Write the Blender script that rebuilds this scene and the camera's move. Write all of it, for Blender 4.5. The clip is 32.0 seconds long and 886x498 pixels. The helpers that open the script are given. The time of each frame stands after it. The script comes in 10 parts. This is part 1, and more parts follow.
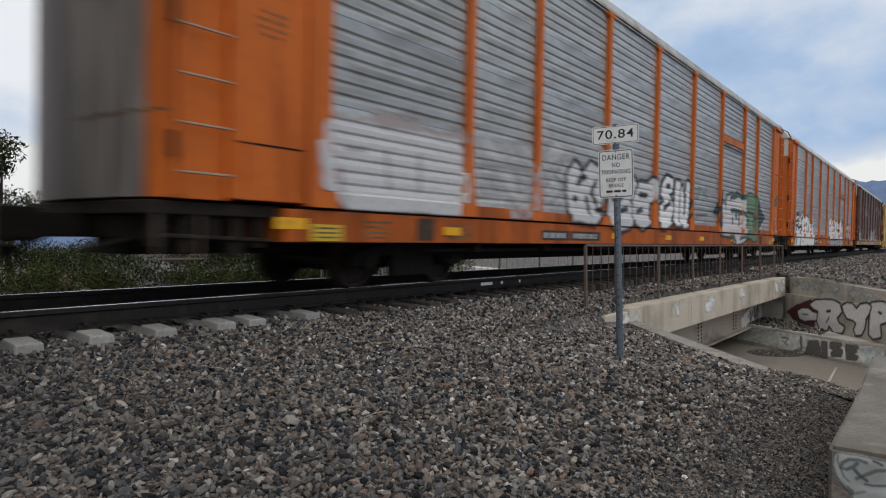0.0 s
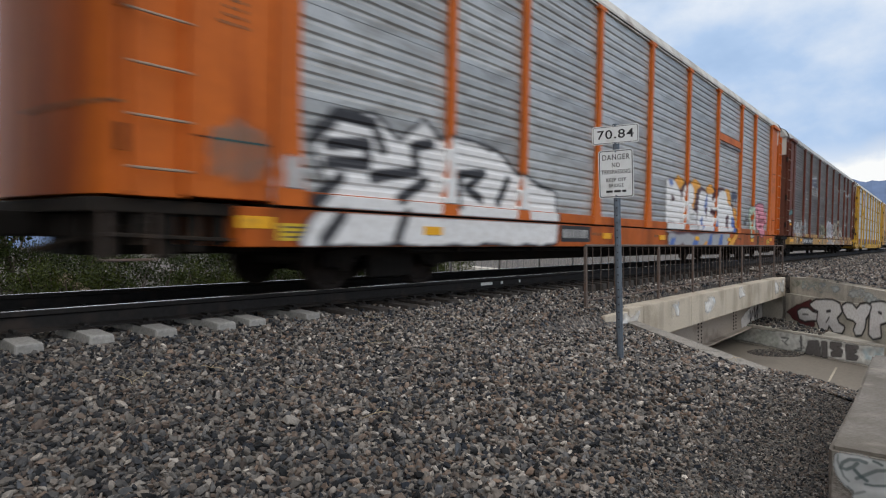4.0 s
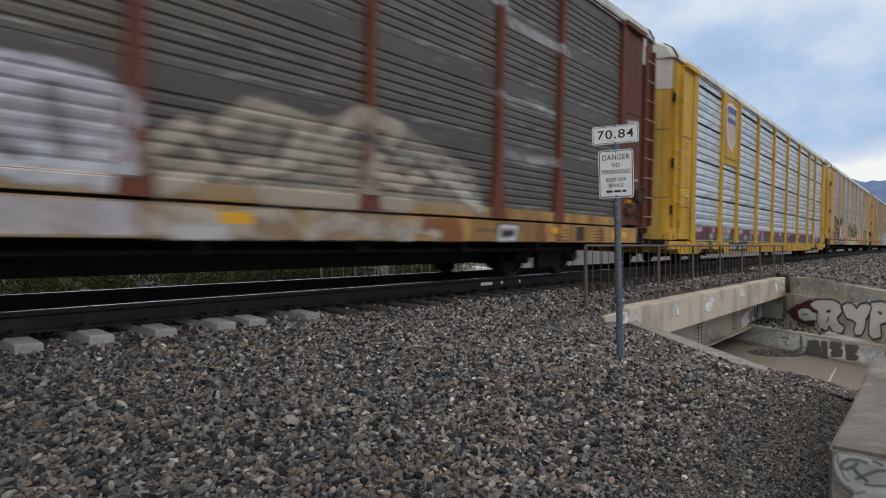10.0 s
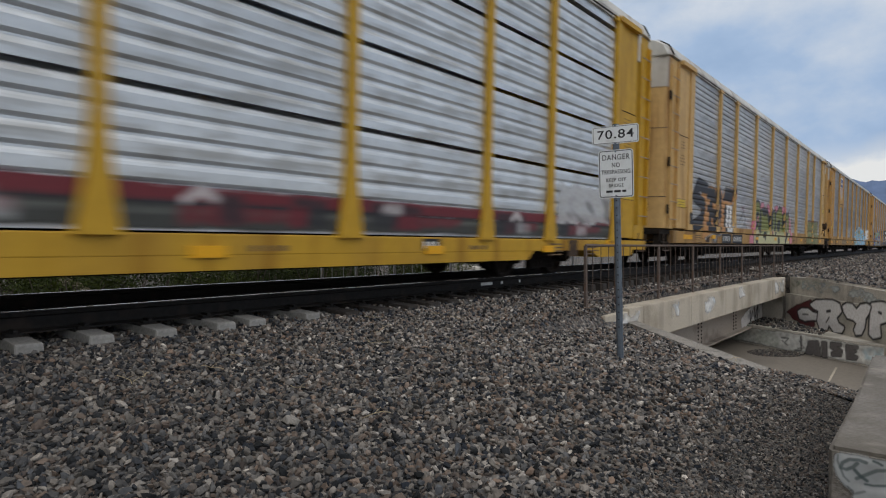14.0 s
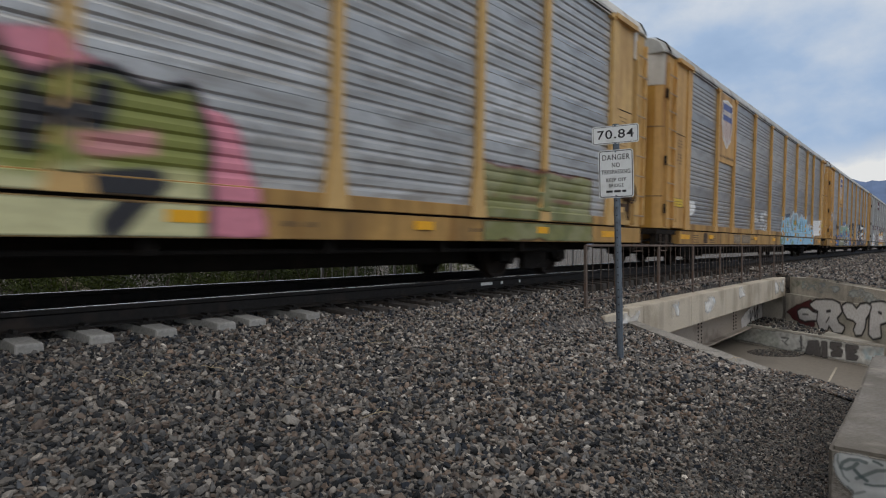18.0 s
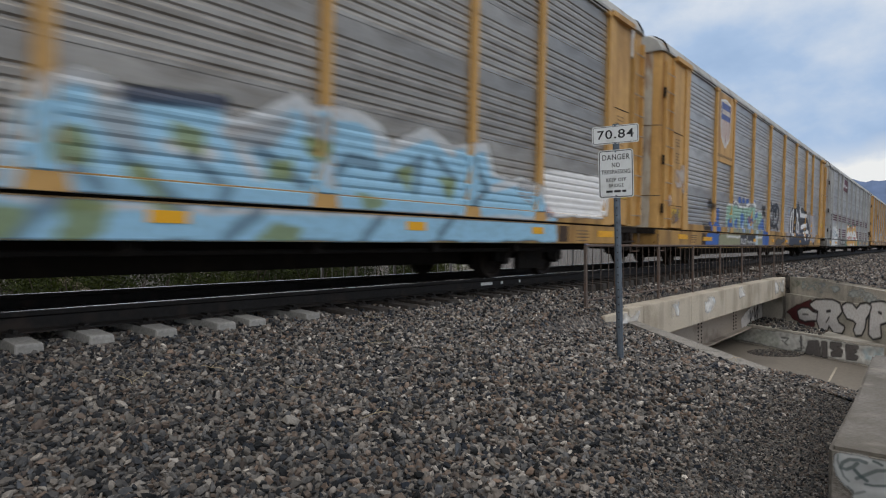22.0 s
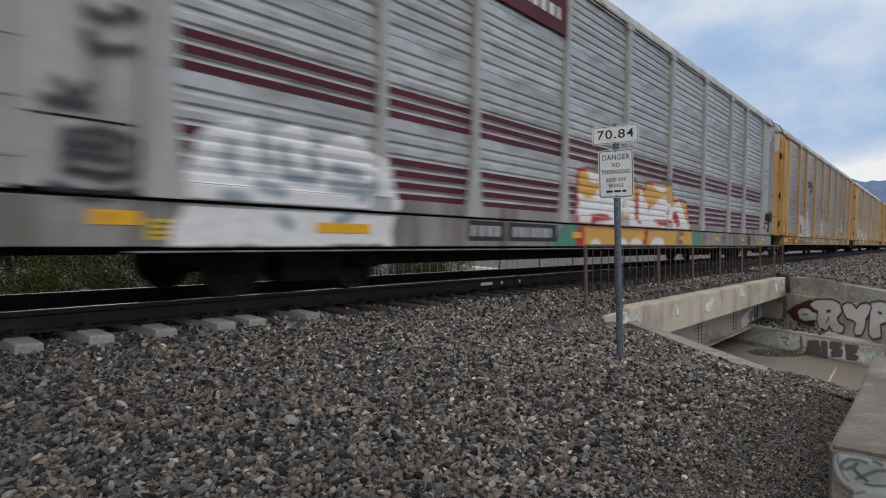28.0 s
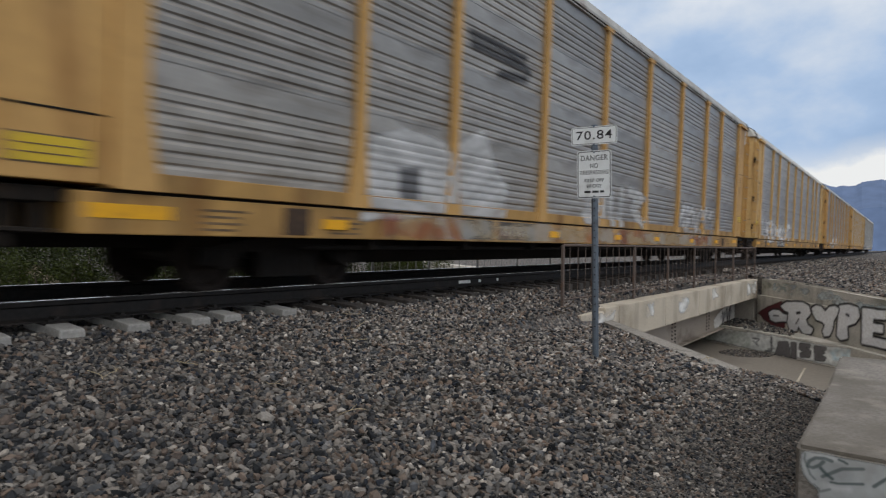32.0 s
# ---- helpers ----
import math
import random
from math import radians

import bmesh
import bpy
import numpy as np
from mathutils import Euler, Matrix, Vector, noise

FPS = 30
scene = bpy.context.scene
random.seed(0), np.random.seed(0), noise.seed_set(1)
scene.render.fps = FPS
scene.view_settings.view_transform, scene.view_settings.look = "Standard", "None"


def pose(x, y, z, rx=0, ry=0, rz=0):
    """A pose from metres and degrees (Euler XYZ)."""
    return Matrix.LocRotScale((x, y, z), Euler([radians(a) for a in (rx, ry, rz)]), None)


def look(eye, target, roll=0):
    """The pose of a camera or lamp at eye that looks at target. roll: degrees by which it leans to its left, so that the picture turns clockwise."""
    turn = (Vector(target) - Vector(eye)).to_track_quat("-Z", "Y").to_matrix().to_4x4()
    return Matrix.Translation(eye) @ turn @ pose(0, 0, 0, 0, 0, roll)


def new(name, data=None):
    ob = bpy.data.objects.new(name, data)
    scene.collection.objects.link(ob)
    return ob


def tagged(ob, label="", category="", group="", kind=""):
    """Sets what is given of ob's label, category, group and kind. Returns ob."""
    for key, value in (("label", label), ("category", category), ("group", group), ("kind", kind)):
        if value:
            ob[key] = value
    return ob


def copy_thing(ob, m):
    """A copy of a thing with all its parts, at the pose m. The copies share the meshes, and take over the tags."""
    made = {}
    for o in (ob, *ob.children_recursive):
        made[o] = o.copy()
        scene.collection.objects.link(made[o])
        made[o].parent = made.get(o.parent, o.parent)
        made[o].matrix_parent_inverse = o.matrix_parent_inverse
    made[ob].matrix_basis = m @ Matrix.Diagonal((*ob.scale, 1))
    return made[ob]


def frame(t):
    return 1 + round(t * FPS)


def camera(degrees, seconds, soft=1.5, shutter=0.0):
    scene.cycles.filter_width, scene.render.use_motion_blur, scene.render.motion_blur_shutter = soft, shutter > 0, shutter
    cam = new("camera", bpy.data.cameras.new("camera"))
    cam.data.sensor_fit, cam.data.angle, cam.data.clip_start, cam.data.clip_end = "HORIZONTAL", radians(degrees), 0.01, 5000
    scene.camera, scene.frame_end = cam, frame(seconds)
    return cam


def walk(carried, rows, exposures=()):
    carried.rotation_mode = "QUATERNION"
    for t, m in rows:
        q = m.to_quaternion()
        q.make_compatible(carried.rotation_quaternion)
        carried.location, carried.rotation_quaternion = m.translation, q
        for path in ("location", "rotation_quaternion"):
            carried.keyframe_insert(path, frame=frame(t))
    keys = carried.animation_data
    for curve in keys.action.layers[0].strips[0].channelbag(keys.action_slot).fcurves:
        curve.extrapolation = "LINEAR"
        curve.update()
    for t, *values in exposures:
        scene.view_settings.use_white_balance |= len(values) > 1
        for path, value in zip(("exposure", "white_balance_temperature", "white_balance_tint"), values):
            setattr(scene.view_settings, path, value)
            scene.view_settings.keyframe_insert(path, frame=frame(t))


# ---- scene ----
TURN = math.radians(38.66)          # between the line of sight and the track
EYE = (0.0, 0.0, 0.55)              # height over the near rail's head
FOV = 70.7
SPEED, SLOWING = 6.961, 0.00365     # the train's, in metres a second towards -x, and what it loses each second


def travelled(t):
    return SPEED * t - SLOWING * t * t / 2


def gaze(yaw=0.0, pitch=-0.31, roll=0.0):
    """The camera's pose: yaw degrees to the right of its first heading, pitch up, roll leaning left."""
    h = TURN - math.radians(yaw)
    p = math.radians(pitch)
    way = Vector((math.cos(h) * math.cos(p), math.sin(h) * math.cos(p), math.sin(p)))
    return look(EYE, Vector(EYE) + way, roll)


cam = camera(FOV, 32.0, 1.15, 0.75)
walk(cam, [(0.0, gaze()), (10.0, gaze()), (20.0, gaze()), (25.3, gaze()), (25.5, gaze(-0.08, -0.23)), (25.9, gaze()),
           (27.0, gaze()), (31.0, gaze()), (31.2, gaze()), (31.5, gaze(0.26, -0.42, 0.06)), (31.75, gaze(1.0, -0.5, 0.35)),
           (32.0, gaze(1.98, -0.51, 0.84))],
     exposures=[(0.0, -0.1), (1.0, 0.05), (2.0, 0.05), (3.0, 0.1), (7.0, 0.1), (10.0, 0.0), (11.0, -0.28), (12.0, -0.46), (13.0, -0.17), (14.0, -0.22), (18.0, -0.25),
                (19.0, -0.25), (21.0, -0.3), (22.0, -0.1), (24.0, -0.05), (25.0, -0.1), (29.0, -0.05), (30.0, 0.18), (31.0, 0.15), (32.0, -0.1)])

# ---- world and light ----
world = bpy.data.worlds.new("sky")
scene.world = world
world.use_nodes = True
wn, wl = world.node_tree.nodes, world.node_tree.links
wn.clear()


def wnode(kind, **kw):
    n = wn.new(kind)
    for k, v in kw.items():
        n.inputs[k].default_value = v
    return n


SUN_UP, SUN_TURN = math.radians(38), math.radians(200)
sky = wn.new("ShaderNodeTexSky")
sky.sky_type, sky.sun_disc, sky.sun_elevation, sky.sun_rotation = "NISHITA", False, SUN_UP, SUN_TURN
dim = wn.new("ShaderNodeVectorMath")
dim.operation = "SCALE"
dim.inputs["Scale"].default_value = 0.11
wl.new(sky.outputs[0], dim.inputs[0])
co = wn.new("ShaderNodeTexCoord")
flat = wn.new("ShaderNodeMapping")
flat.inputs["Scale"].default_value = (1.0, 1.0, 1.7)
wl.new(co.outputs["Generated"], flat.inputs[0])
big = wnode("ShaderNodeTexNoise", Scale=2.3, Detail=7.0, Roughness=0.52)
wl.new(flat.outputs[0], big.inputs["Vector"])
cover = wn.new("ShaderNodeValToRGB")
cover.color_ramp.elements[0].position, cover.color_ramp.elements[1].position = 0.22, 0.46
wl.new(big.outputs["Fac"], cover.inputs[0])
fine = wnode("ShaderNodeTexNoise", Scale=5.2, Detail=9.0, Roughness=0.56)
wl.new(flat.outputs[0], fine.inputs["Vector"])
sep = wn.new("ShaderNodeSeparateXYZ")
wl.new(co.outputs["Generated"], sep.inputs[0])
side = wn.new("ShaderNodeVectorMath")
side.operation = "DOT_PRODUCT"
side.inputs[1].default_value = (-0.22 * 0.625, 0.22 * 0.781, 1.0)
wl.new(co.outputs["Generated"], side.inputs[0])
puff = wn.new("ShaderNodeMath")
puff.operation = "MULTIPLY_ADD"
puff.inputs[1].default_value = 0.62
wl.new(fine.outputs["Fac"], puff.inputs[0])
wl.new(side.outputs["Value"], puff.inputs[2])
tone = wn.new("ShaderNodeValToRGB")
for i, (p, c) in enumerate(((0.26, (0.24, 0.355, 0.54)), (0.42, (0.34, 0.455, 0.635)), (0.56, (0.52, 0.585, 0.68)), (0.68, (0.685, 0.71, 0.755)), (1.0, (0.77, 0.78, 0.80)))):
    e = tone.color_ramp.elements[i] if i < 2 else tone.color_ramp.elements.new(p)
    e.position, e.color = p, (*c, 1)
wl.new(puff.outputs[0], tone.inputs[0])
mix = wn.new("ShaderNodeMixRGB")
wl.new(cover.outputs[0], mix.inputs[0])
wl.new(dim.outputs[0], mix.inputs[1])
wl.new(tone.outputs[0], mix.inputs[2])
# the bright break in the cloud low over the horizon
wob = wn.new("ShaderNodeMath")
wob.operation = "MULTIPLY_ADD"
wob.inputs[1].default_value = 0.10
wl.new(fine.outputs["Fac"], wob.inputs[0])
wl.new(sep.outputs["Z"], wob.inputs[2])
low = wn.new("ShaderNodeValToRGB")
for i, (p, v) in enumerate(((0.05, 1.0), (0.168, 1.0), (0.180, 0.45), (0.205, 0.0))):
    e = low.color_ramp.elements[i] if i < 2 else low.color_ramp.elements.new(p)
    e.position, e.color = p, (v, v, v, 1)
wl.new(wob.outputs[0], low.inputs[0])
mix2 = wn.new("ShaderNodeMixRGB")
mix2.inputs[2].default_value = (0.72, 0.73, 0.73, 1)
wl.new(low.outputs[0], mix2.inputs[0])
wl.new(mix.outputs[0], mix2.inputs[1])
bg = wn.new("ShaderNodeBackground")
bg.inputs["Strength"].default_value = 1.25
wl.new(mix2.outputs[0], bg.inputs[0])
wl.new(bg.outputs[0], wn.new("ShaderNodeOutputWorld").inputs[0])

sun = new("sun", bpy.data.lights.new("sun", "SUN"))
sun.data.energy, sun.data.angle, sun.data.color = 0.9, math.radians(70), (1.0, 0.965, 0.91)
sun.matrix_world = look((0, 0, 30), (9, 16, 6))
scene.view_settings.exposure = 0.0

# ---- materials ----
MATS = {}


def ramp(nt, src, stops):
    r = nt.nodes.new("ShaderNodeValToRGB")
    for i, (p, c) in enumerate(stops):
        e = r.color_ramp.elements[i] if i < 2 else r.color_ramp.elements.new(p)
        e.position, e.color = p, (*c, 1) if len(c) == 3 else c
    nt.links.new(src, r.inputs[0])
    return r.outputs[0]


def tint(c, k):
    return tuple(min(1.0, v * k) for v in c)


def surface(name, colour, rough=0.7, metal=0.0, grain=40.0, spread=0.18, stain=1.5, stain_colour=None, stain_at=(0.55, 0.75),
            bump=0.15, bump_scale=None, vary=0.0, island=False, streak=None, spec=0.4, blotch=None):
    """A painted, stony or metal surface: grain and stains at two scales, relief, and a shade of its own for each object."""
    if name in MATS:
        return MATS[name]
    m = bpy.data.materials.new(name)
    m.use_nodes = True
    nt = m.node_tree
    b = nt.nodes["Principled BSDF"]
    b.inputs["Roughness"].default_value, b.inputs["Metallic"].default_value = rough, metal
    b.inputs["Specular IOR Level"].default_value = spec
    tc = nt.nodes.new("ShaderNodeTexCoord")

    def noise_at(scale, detail=5.0, stretch=None):
        n = nt.nodes.new("ShaderNodeTexNoise")
        n.inputs["Scale"].default_value, n.inputs["Detail"].default_value = scale, detail
        src = tc.outputs["Object"]
        if stretch:
            mp = nt.nodes.new("ShaderNodeMapping")
            mp.inputs["Scale"].default_value = stretch
            nt.links.new(src, mp.inputs[0])
            src = mp.outputs[0]
        nt.links.new(src, n.inputs["Vector"])
        return n.outputs["Fac"]
    g = noise_at(grain)
    col = ramp(nt, g, ((0.3, tint(colour, 1 - spread)), (0.7, tint(colour, 1 + spread))))
    s = noise_at(stain, 6.0, streak)
    dirt = stain_colour or tint(colour, 0.55)
    fac = ramp(nt, s, ((stain_at[0], (0, 0, 0)), (stain_at[1], (1, 1, 1))))
    mx = nt.nodes.new("ShaderNodeMixRGB")
    mx.inputs[2].default_value = (*dirt, 1)
    nt.links.new(fac, mx.inputs[0])
    nt.links.new(col, mx.inputs[1])
    out = mx.outputs[0]
    if blotch:      # a second, smaller kind of stain: colour, scale, stretch, threshold
        bc, bs, bst, (b0, b1), most = blotch
        bf = ramp(nt, noise_at(bs, 8.0, bst), ((b0, (0, 0, 0)), (b1, (most, most, most))))
        m2 = nt.nodes.new("ShaderNodeMixRGB")
        m2.inputs[2].default_value = (*bc, 1)
        nt.links.new(bf, m2.inputs[0])
        nt.links.new(out, m2.inputs[1])
        out = m2.outputs[0]
    if vary or island:
        if island:
            rnd = nt.nodes.new("ShaderNodeNewGeometry").outputs["Random Per Island"]
        else:
            rnd = nt.nodes.new("ShaderNodeObjectInfo").outputs["Random"]
        hs = nt.nodes.new("ShaderNodeHueSaturation")
        mr = nt.nodes.new("ShaderNodeMapRange")
        mr.inputs["To Min"].default_value, mr.inputs["To Max"].default_value = 1 - vary, 1 + vary
        nt.links.new(rnd, mr.inputs[0])
        nt.links.new(mr.outputs[0], hs.inputs["Value"])
        nt.links.new(out, hs.inputs["Color"])
        out = hs.outputs[0]
    nt.links.new(out, b.inputs["Base Color"])
    rr = nt.nodes.new("ShaderNodeMapRange")
    rr.inputs["To Min"].default_value, rr.inputs["To Max"].default_value = max(0.05, rough - 0.12), min(1.0, rough + 0.12)
    nt.links.new(s, rr.inputs[0])
    nt.links.new(rr.outputs[0], b.inputs["Roughness"])
    if bump:
        bp = nt.nodes.new("ShaderNodeBump")
        bp.inputs["Strength"].default_value, bp.inputs["Distance"].default_value = bump, 0.01
        nt.links.new(noise_at(bump_scale or grain * 1.7), bp.inputs["Height"])
        nt.links.new(bp.outputs[0], b.inputs["Normal"])
    MATS[name] = m
    return m


# ---- mesh helpers ----
def mesh_of(name, bm, *mats, smooth=False):
    me = bpy.data.meshes.new(name)
    bm.to_mesh(me)
    bm.free()
    for m in mats:
        me.materials.append(m)
    if smooth:
        me.shade_smooth()
    return me


def part(name, bm, material, parent, label="", at=None, smooth=False):
    """One mesh object under a thing or a part; bm is a bmesh or a mesh to share."""
    me = bm if isinstance(bm, bpy.types.Mesh) else mesh_of(name, bm, material, smooth=smooth)
    ob = new(name, me)
    ob.parent = parent
    if at is not None:
        ob.matrix_basis = at
    if label:
        tagged(ob, label)
    return ob


def thing(name, label, category, m=None, group="", kind=""):
    ob = new(name)
    ob.empty_display_size = 0.2
    if m is not None:
        ob.matrix_basis = m
    return tagged(ob, label, category, group, kind)


def box(bm, x0, x1, y0, y1, z0, z1, bevel=0.0):
    r = bmesh.ops.create_cube(bm, size=1.0)
    for v in r["verts"]:
        v.co = Vector(((x0 + x1) / 2 + v.co.x * (x1 - x0), (y0 + y1) / 2 + v.co.y * (y1 - y0), (z0 + z1) / 2 + v.co.z * (z1 - z0)))
    if bevel:
        es = list({e for v in r["verts"] for e in v.link_edges})
        bmesh.ops.bevel(bm, geom=es, offset=bevel, segments=2, affect="EDGES", profile=0.6)
    return bm


def slab(x0, x1, y0, y1, z0, z1, bevel=0.0):
    return box(bmesh.new(), x0, x1, y0, y1, z0, z1, bevel)


def rod(bm, a, b, r, seg=8, r2=None):
    a, b = Vector(a), Vector(b)
    q = (b - a).to_track_quat("Z", "Y").to_matrix().to_4x4()
    m = Matrix.Translation((a + b) / 2) @ q
    bmesh.ops.create_cone(bm, cap_ends=True, segments=seg, radius1=r, radius2=r if r2 is None else r2, depth=(b - a).length, matrix=m)
    return bm


def sweep(profile, x0, x1, closed=True):
    """A profile of (y, z) pulled along x, with caps where it is closed."""
    bm = bmesh.new()
    a = [bm.verts.new((x0, y, z)) for y, z in profile]
    b = [bm.verts.new((x1, y, z)) for y, z in profile]
    n = len(profile)
    for i in range(n if closed else n - 1):
        j = (i + 1) % n
        bm.faces.new((a[i], a[j], b[j], b[i]))
    if closed:
        bm.faces.new(a[::-1])
        bm.faces.new(b)
    bmesh.ops.recalc_face_normals(bm, faces=bm.faces)
    return bm


def prism(outline, z0, z1):
    """An upright prism over a plan outline of (x, y), or with (x, y, top) of its own top heights."""
    bm = bmesh.new()
    lo = [bm.verts.new((p[0], p[1], z0)) for p in outline]
    hi = [bm.verts.new((p[0], p[1], p[2] if len(p) > 2 else z1)) for p in outline]
    n = len(outline)
    for i in range(n):
        j = (i + 1) % n
        bm.faces.new((lo[i], lo[j], hi[j], hi[i]))
    bm.faces.new(lo[::-1])
    bm.faces.new(hi)
    bmesh.ops.recalc_face_normals(bm, faces=bm.faces)
    return bm


def mesh_from(name, verts, faces, *mats):
    me = bpy.data.meshes.new(name)
    me.from_pydata(verts, [], faces)
    for m in mats:
        me.materials.append(m)
    return me


# ---- paints ----
concrete = surface("concrete", (0.50, 0.44, 0.355), 0.85, 0, 30, 0.14, 1.1, (0.27, 0.225, 0.165), (0.45, 0.75), bump=0.4, bump_scale=60, blotch=((0.16, 0.13, 0.10), 2.2, (1.0, 1.0, 0.12), (0.56, 0.72), 0.4))
tie_concrete = surface("tie concrete", (0.31, 0.30, 0.28), 0.9, 0, 35, 0.2, 4.0, (0.17, 0.16, 0.145), bump=0.3, vary=0.12)
wood_tie = surface("creosoted wood", (0.045, 0.038, 0.033), 0.85, 0, 30, 0.3, 4, streak=(1, 8, 1), bump=0.4)
rail_steel = surface("rusty rail steel", (0.019, 0.017, 0.016), 0.75, 0.3, 25, 0.25, 3, (0.045, 0.034, 0.028), bump=0.15)
rail_head = surface("polished rail head", (0.55, 0.55, 0.56), 0.25, 1.0, 60, 0.08, 4, bump=0.03)
galv = surface("galvanised steel", (0.13, 0.155, 0.185), 0.5, 0.5, 20, 0.2, 6, bump=0.08)
rust_iron = surface("weathered railing steel", (0.13, 0.10, 0.085), 0.8, 0.3, 40, 0.25, 5, (0.16, 0.09, 0.06), bump=0.2)
girder_grey = surface("dull grey girder paint", (0.40, 0.35, 0.30), 0.7, 0.0, 20, 0.12, 1.2, (0.14, 0.11, 0.09), bump=0.1)
sign_white = surface("white sign sheet", (0.72, 0.74, 0.74), 0.45, 0, 50, 0.04, 6, (0.5, 0.5, 0.48), bump=0.02)
sign_black = surface("black sign print", (0.015, 0.015, 0.017), 0.5, 0, 50, 0.1, 8, bump=0)
under_black = surface("sooty underframe", (0.0115, 0.0095, 0.0080), 0.85, 0.0, 15, 0.3, 3, (0.022, 0.017, 0.013), bump=0.2, spec=0.2)
wheel_steel = surface("brown wheel steel", (0.026, 0.019, 0.015), 0.7, 0.2, 20, 0.2, 5, bump=0.1, spec=0.25)
floor_iron = surface("grimy end platform steel", (0.020, 0.016, 0.013), 0.85, 0.0, 14, 0.4, 5, (0.06, 0.04, 0.025), bump=0.3, spec=0.2)
# rung steel: the highlight along the rungs is put into the pale base
lit_rung = surface("ladder steel with highlight in its tone", (0.34, 0.27, 0.20), 0.5, 0.2, 30, 0.2, 6, (0.18, 0.10, 0.06), bump=0.1)
pad_rust = surface("rust-brown jacking pad", (0.055, 0.034, 0.022), 0.85, 0, 20, 0.3, 6, (0.12, 0.07, 0.035), bump=0.3)
faint_ink = surface("faint dark stencil ink", (0.085, 0.055, 0.030), 0.7, 0, 40, 0.2, 9, (0.20, 0.13, 0.07), (0.4, 0.6), bump=0)
reflect = surface("yellow reflector strip", (0.78, 0.39, 0.010), 0.45, 0, 60, 0.06, 8, (0.55, 0.27, 0.03), bump=0)
placard = surface("yellow placard", (0.62, 0.43, 0.025), 0.5, 0, 60, 0.06, 8, (0.42, 0.30, 0.06), bump=0)
stencil_white = surface("white stencil paint", (0.70, 0.70, 0.68), 0.6, 0, 40, 0.1, 9, (0.45, 0.44, 0.42), bump=0)
stencil_black = surface("black stencil paint", (0.02, 0.02, 0.022), 0.6, 0, 40, 0.1, 9, (0.06, 0.06, 0.06), bump=0)

# ---- ground ----
TRACK_Y = 6.79
NEAR_RAIL, FAR_RAIL = 6.04, 7.547
CANT = math.radians(1.5)


def lerp_table(v, table):
    for (a, za), (b, zb) in zip(table, table[1:]):
        if v <= b:
            return za if v <= a else za + (zb - za) * (v - a) / (b - a)
    return table[-1][1]


NEAR_SIDE = ((-400, -1.3), (-30, -1.1), (-3, -0.86), (0.5, -0.74), (2.5, -0.56), (4.0, -0.45), (5.1, -0.335), (5.45, -0.285), (5.6, -0.275), (8.3, -0.21),
             (9.3, -0.3), (11.5, -1.3), (14, -1.5), (60, -1.6), (900, -2.0))
FLOOR_Z = -2.5
LEFT_WAY, RIGHT_WAY = (-0.72, -0.69), (-0.813, -0.582)      # the wing walls' lines, from the bridge towards the camera
SKEW = 0.635


def in_channel(x, y):
    """The flood channel, which crosses the track askew: its walls run slantwise on the near side."""
    if y >= 4.0:
        return 10.0 + SKEW * (y - 4) < x < 23.4 + SKEW * (y - 4) and y < 40
    k = 4.0 - y
    return 9.98 + k * LEFT_WAY[0] / -LEFT_WAY[1] < x < 23.35 + k * RIGHT_WAY[0] / -RIGHT_WAY[1]


def bed(x, y):
    z = lerp_table(y, NEAR_SIDE)
    if x < 16:      # the bank falls gently to the wing wall's coping
        away = (x - 9.8) * LEFT_WAY[1] - (y - 4.0) * LEFT_WAY[0]
        z = min(z, -0.76 + 0.10 * max(0.0, away) + 1.8 * max(0.0, y - 4.0))
    return z


def ground_z(x, y):
    if in_channel(x, y):
        return FLOOR_Z
    return bed(x, y) + 0.03 * noise.noise((x * 0.7, y * 0.7, 0)) * (1 if y < 5 else 0.3)


def axis(stops):
    out = []
    for (a, step), (b, _) in zip(stops, stops[1:]):
        n = max(1, round((b - a) / step))
        out += [a + (b - a) * i / n for i in range(n)]
    return out + [stops[-1][0]]


def gravel_material(name, scale):
    m = bpy.data.materials.new(name)
    m.use_nodes = True
    nt = m.node_tree
    b = nt.nodes["Principled BSDF"]
    b.inputs["Roughness"].default_value = 0.9
    b.inputs["Specular IOR Level"].default_value = 0.25
    tc = nt.nodes.new("ShaderNodeTexCoord")
    vo = nt.nodes.new("ShaderNodeTexVoronoi")
    vo.inputs["Scale"].default_value = scale
    nt.links.new(tc.outputs["Object"], vo.inputs["Vector"])
    sp = nt.nodes.new("ShaderNodeSeparateColor")
    nt.links.new(vo.outputs["Color"], sp.inputs[0])
    col = ramp(nt, sp.outputs[0], STONE_STOPS)
    ns = nt.nodes.new("ShaderNodeTexNoise")
    ns.inputs["Scale"].default_value, ns.inputs["Detail"].default_value = 0.6, 5
    nt.links.new(tc.outputs["Object"], ns.inputs["Vector"])
    soil = ramp(nt, ns.outputs["Fac"], ((0.35, (0.85, 0.85, 0.86)), (0.65, (1.04, 1.0, 0.96))))
    mu = nt.nodes.new("ShaderNodeMixRGB")
    mu.blend_type = "MULTIPLY"
    mu.inputs[0].default_value = 1.0
    nt.links.new(col, mu.inputs[1])
    nt.links.new(soil, mu.inputs[2])
    nt.links.new(mu.outputs[0], b.inputs["Base Color"])
    bp = nt.nodes.new("ShaderNodeBump")
    bp.invert = True
    bp.inputs["Strength"].default_value, bp.inputs["Distance"].default_value = 0.9, 0.5 / scale
    nt.links.new(vo.outputs["Distance"], bp.inputs["Height"])
    nt.links.new(bp.outputs[0], b.inputs["Normal"])
    return m


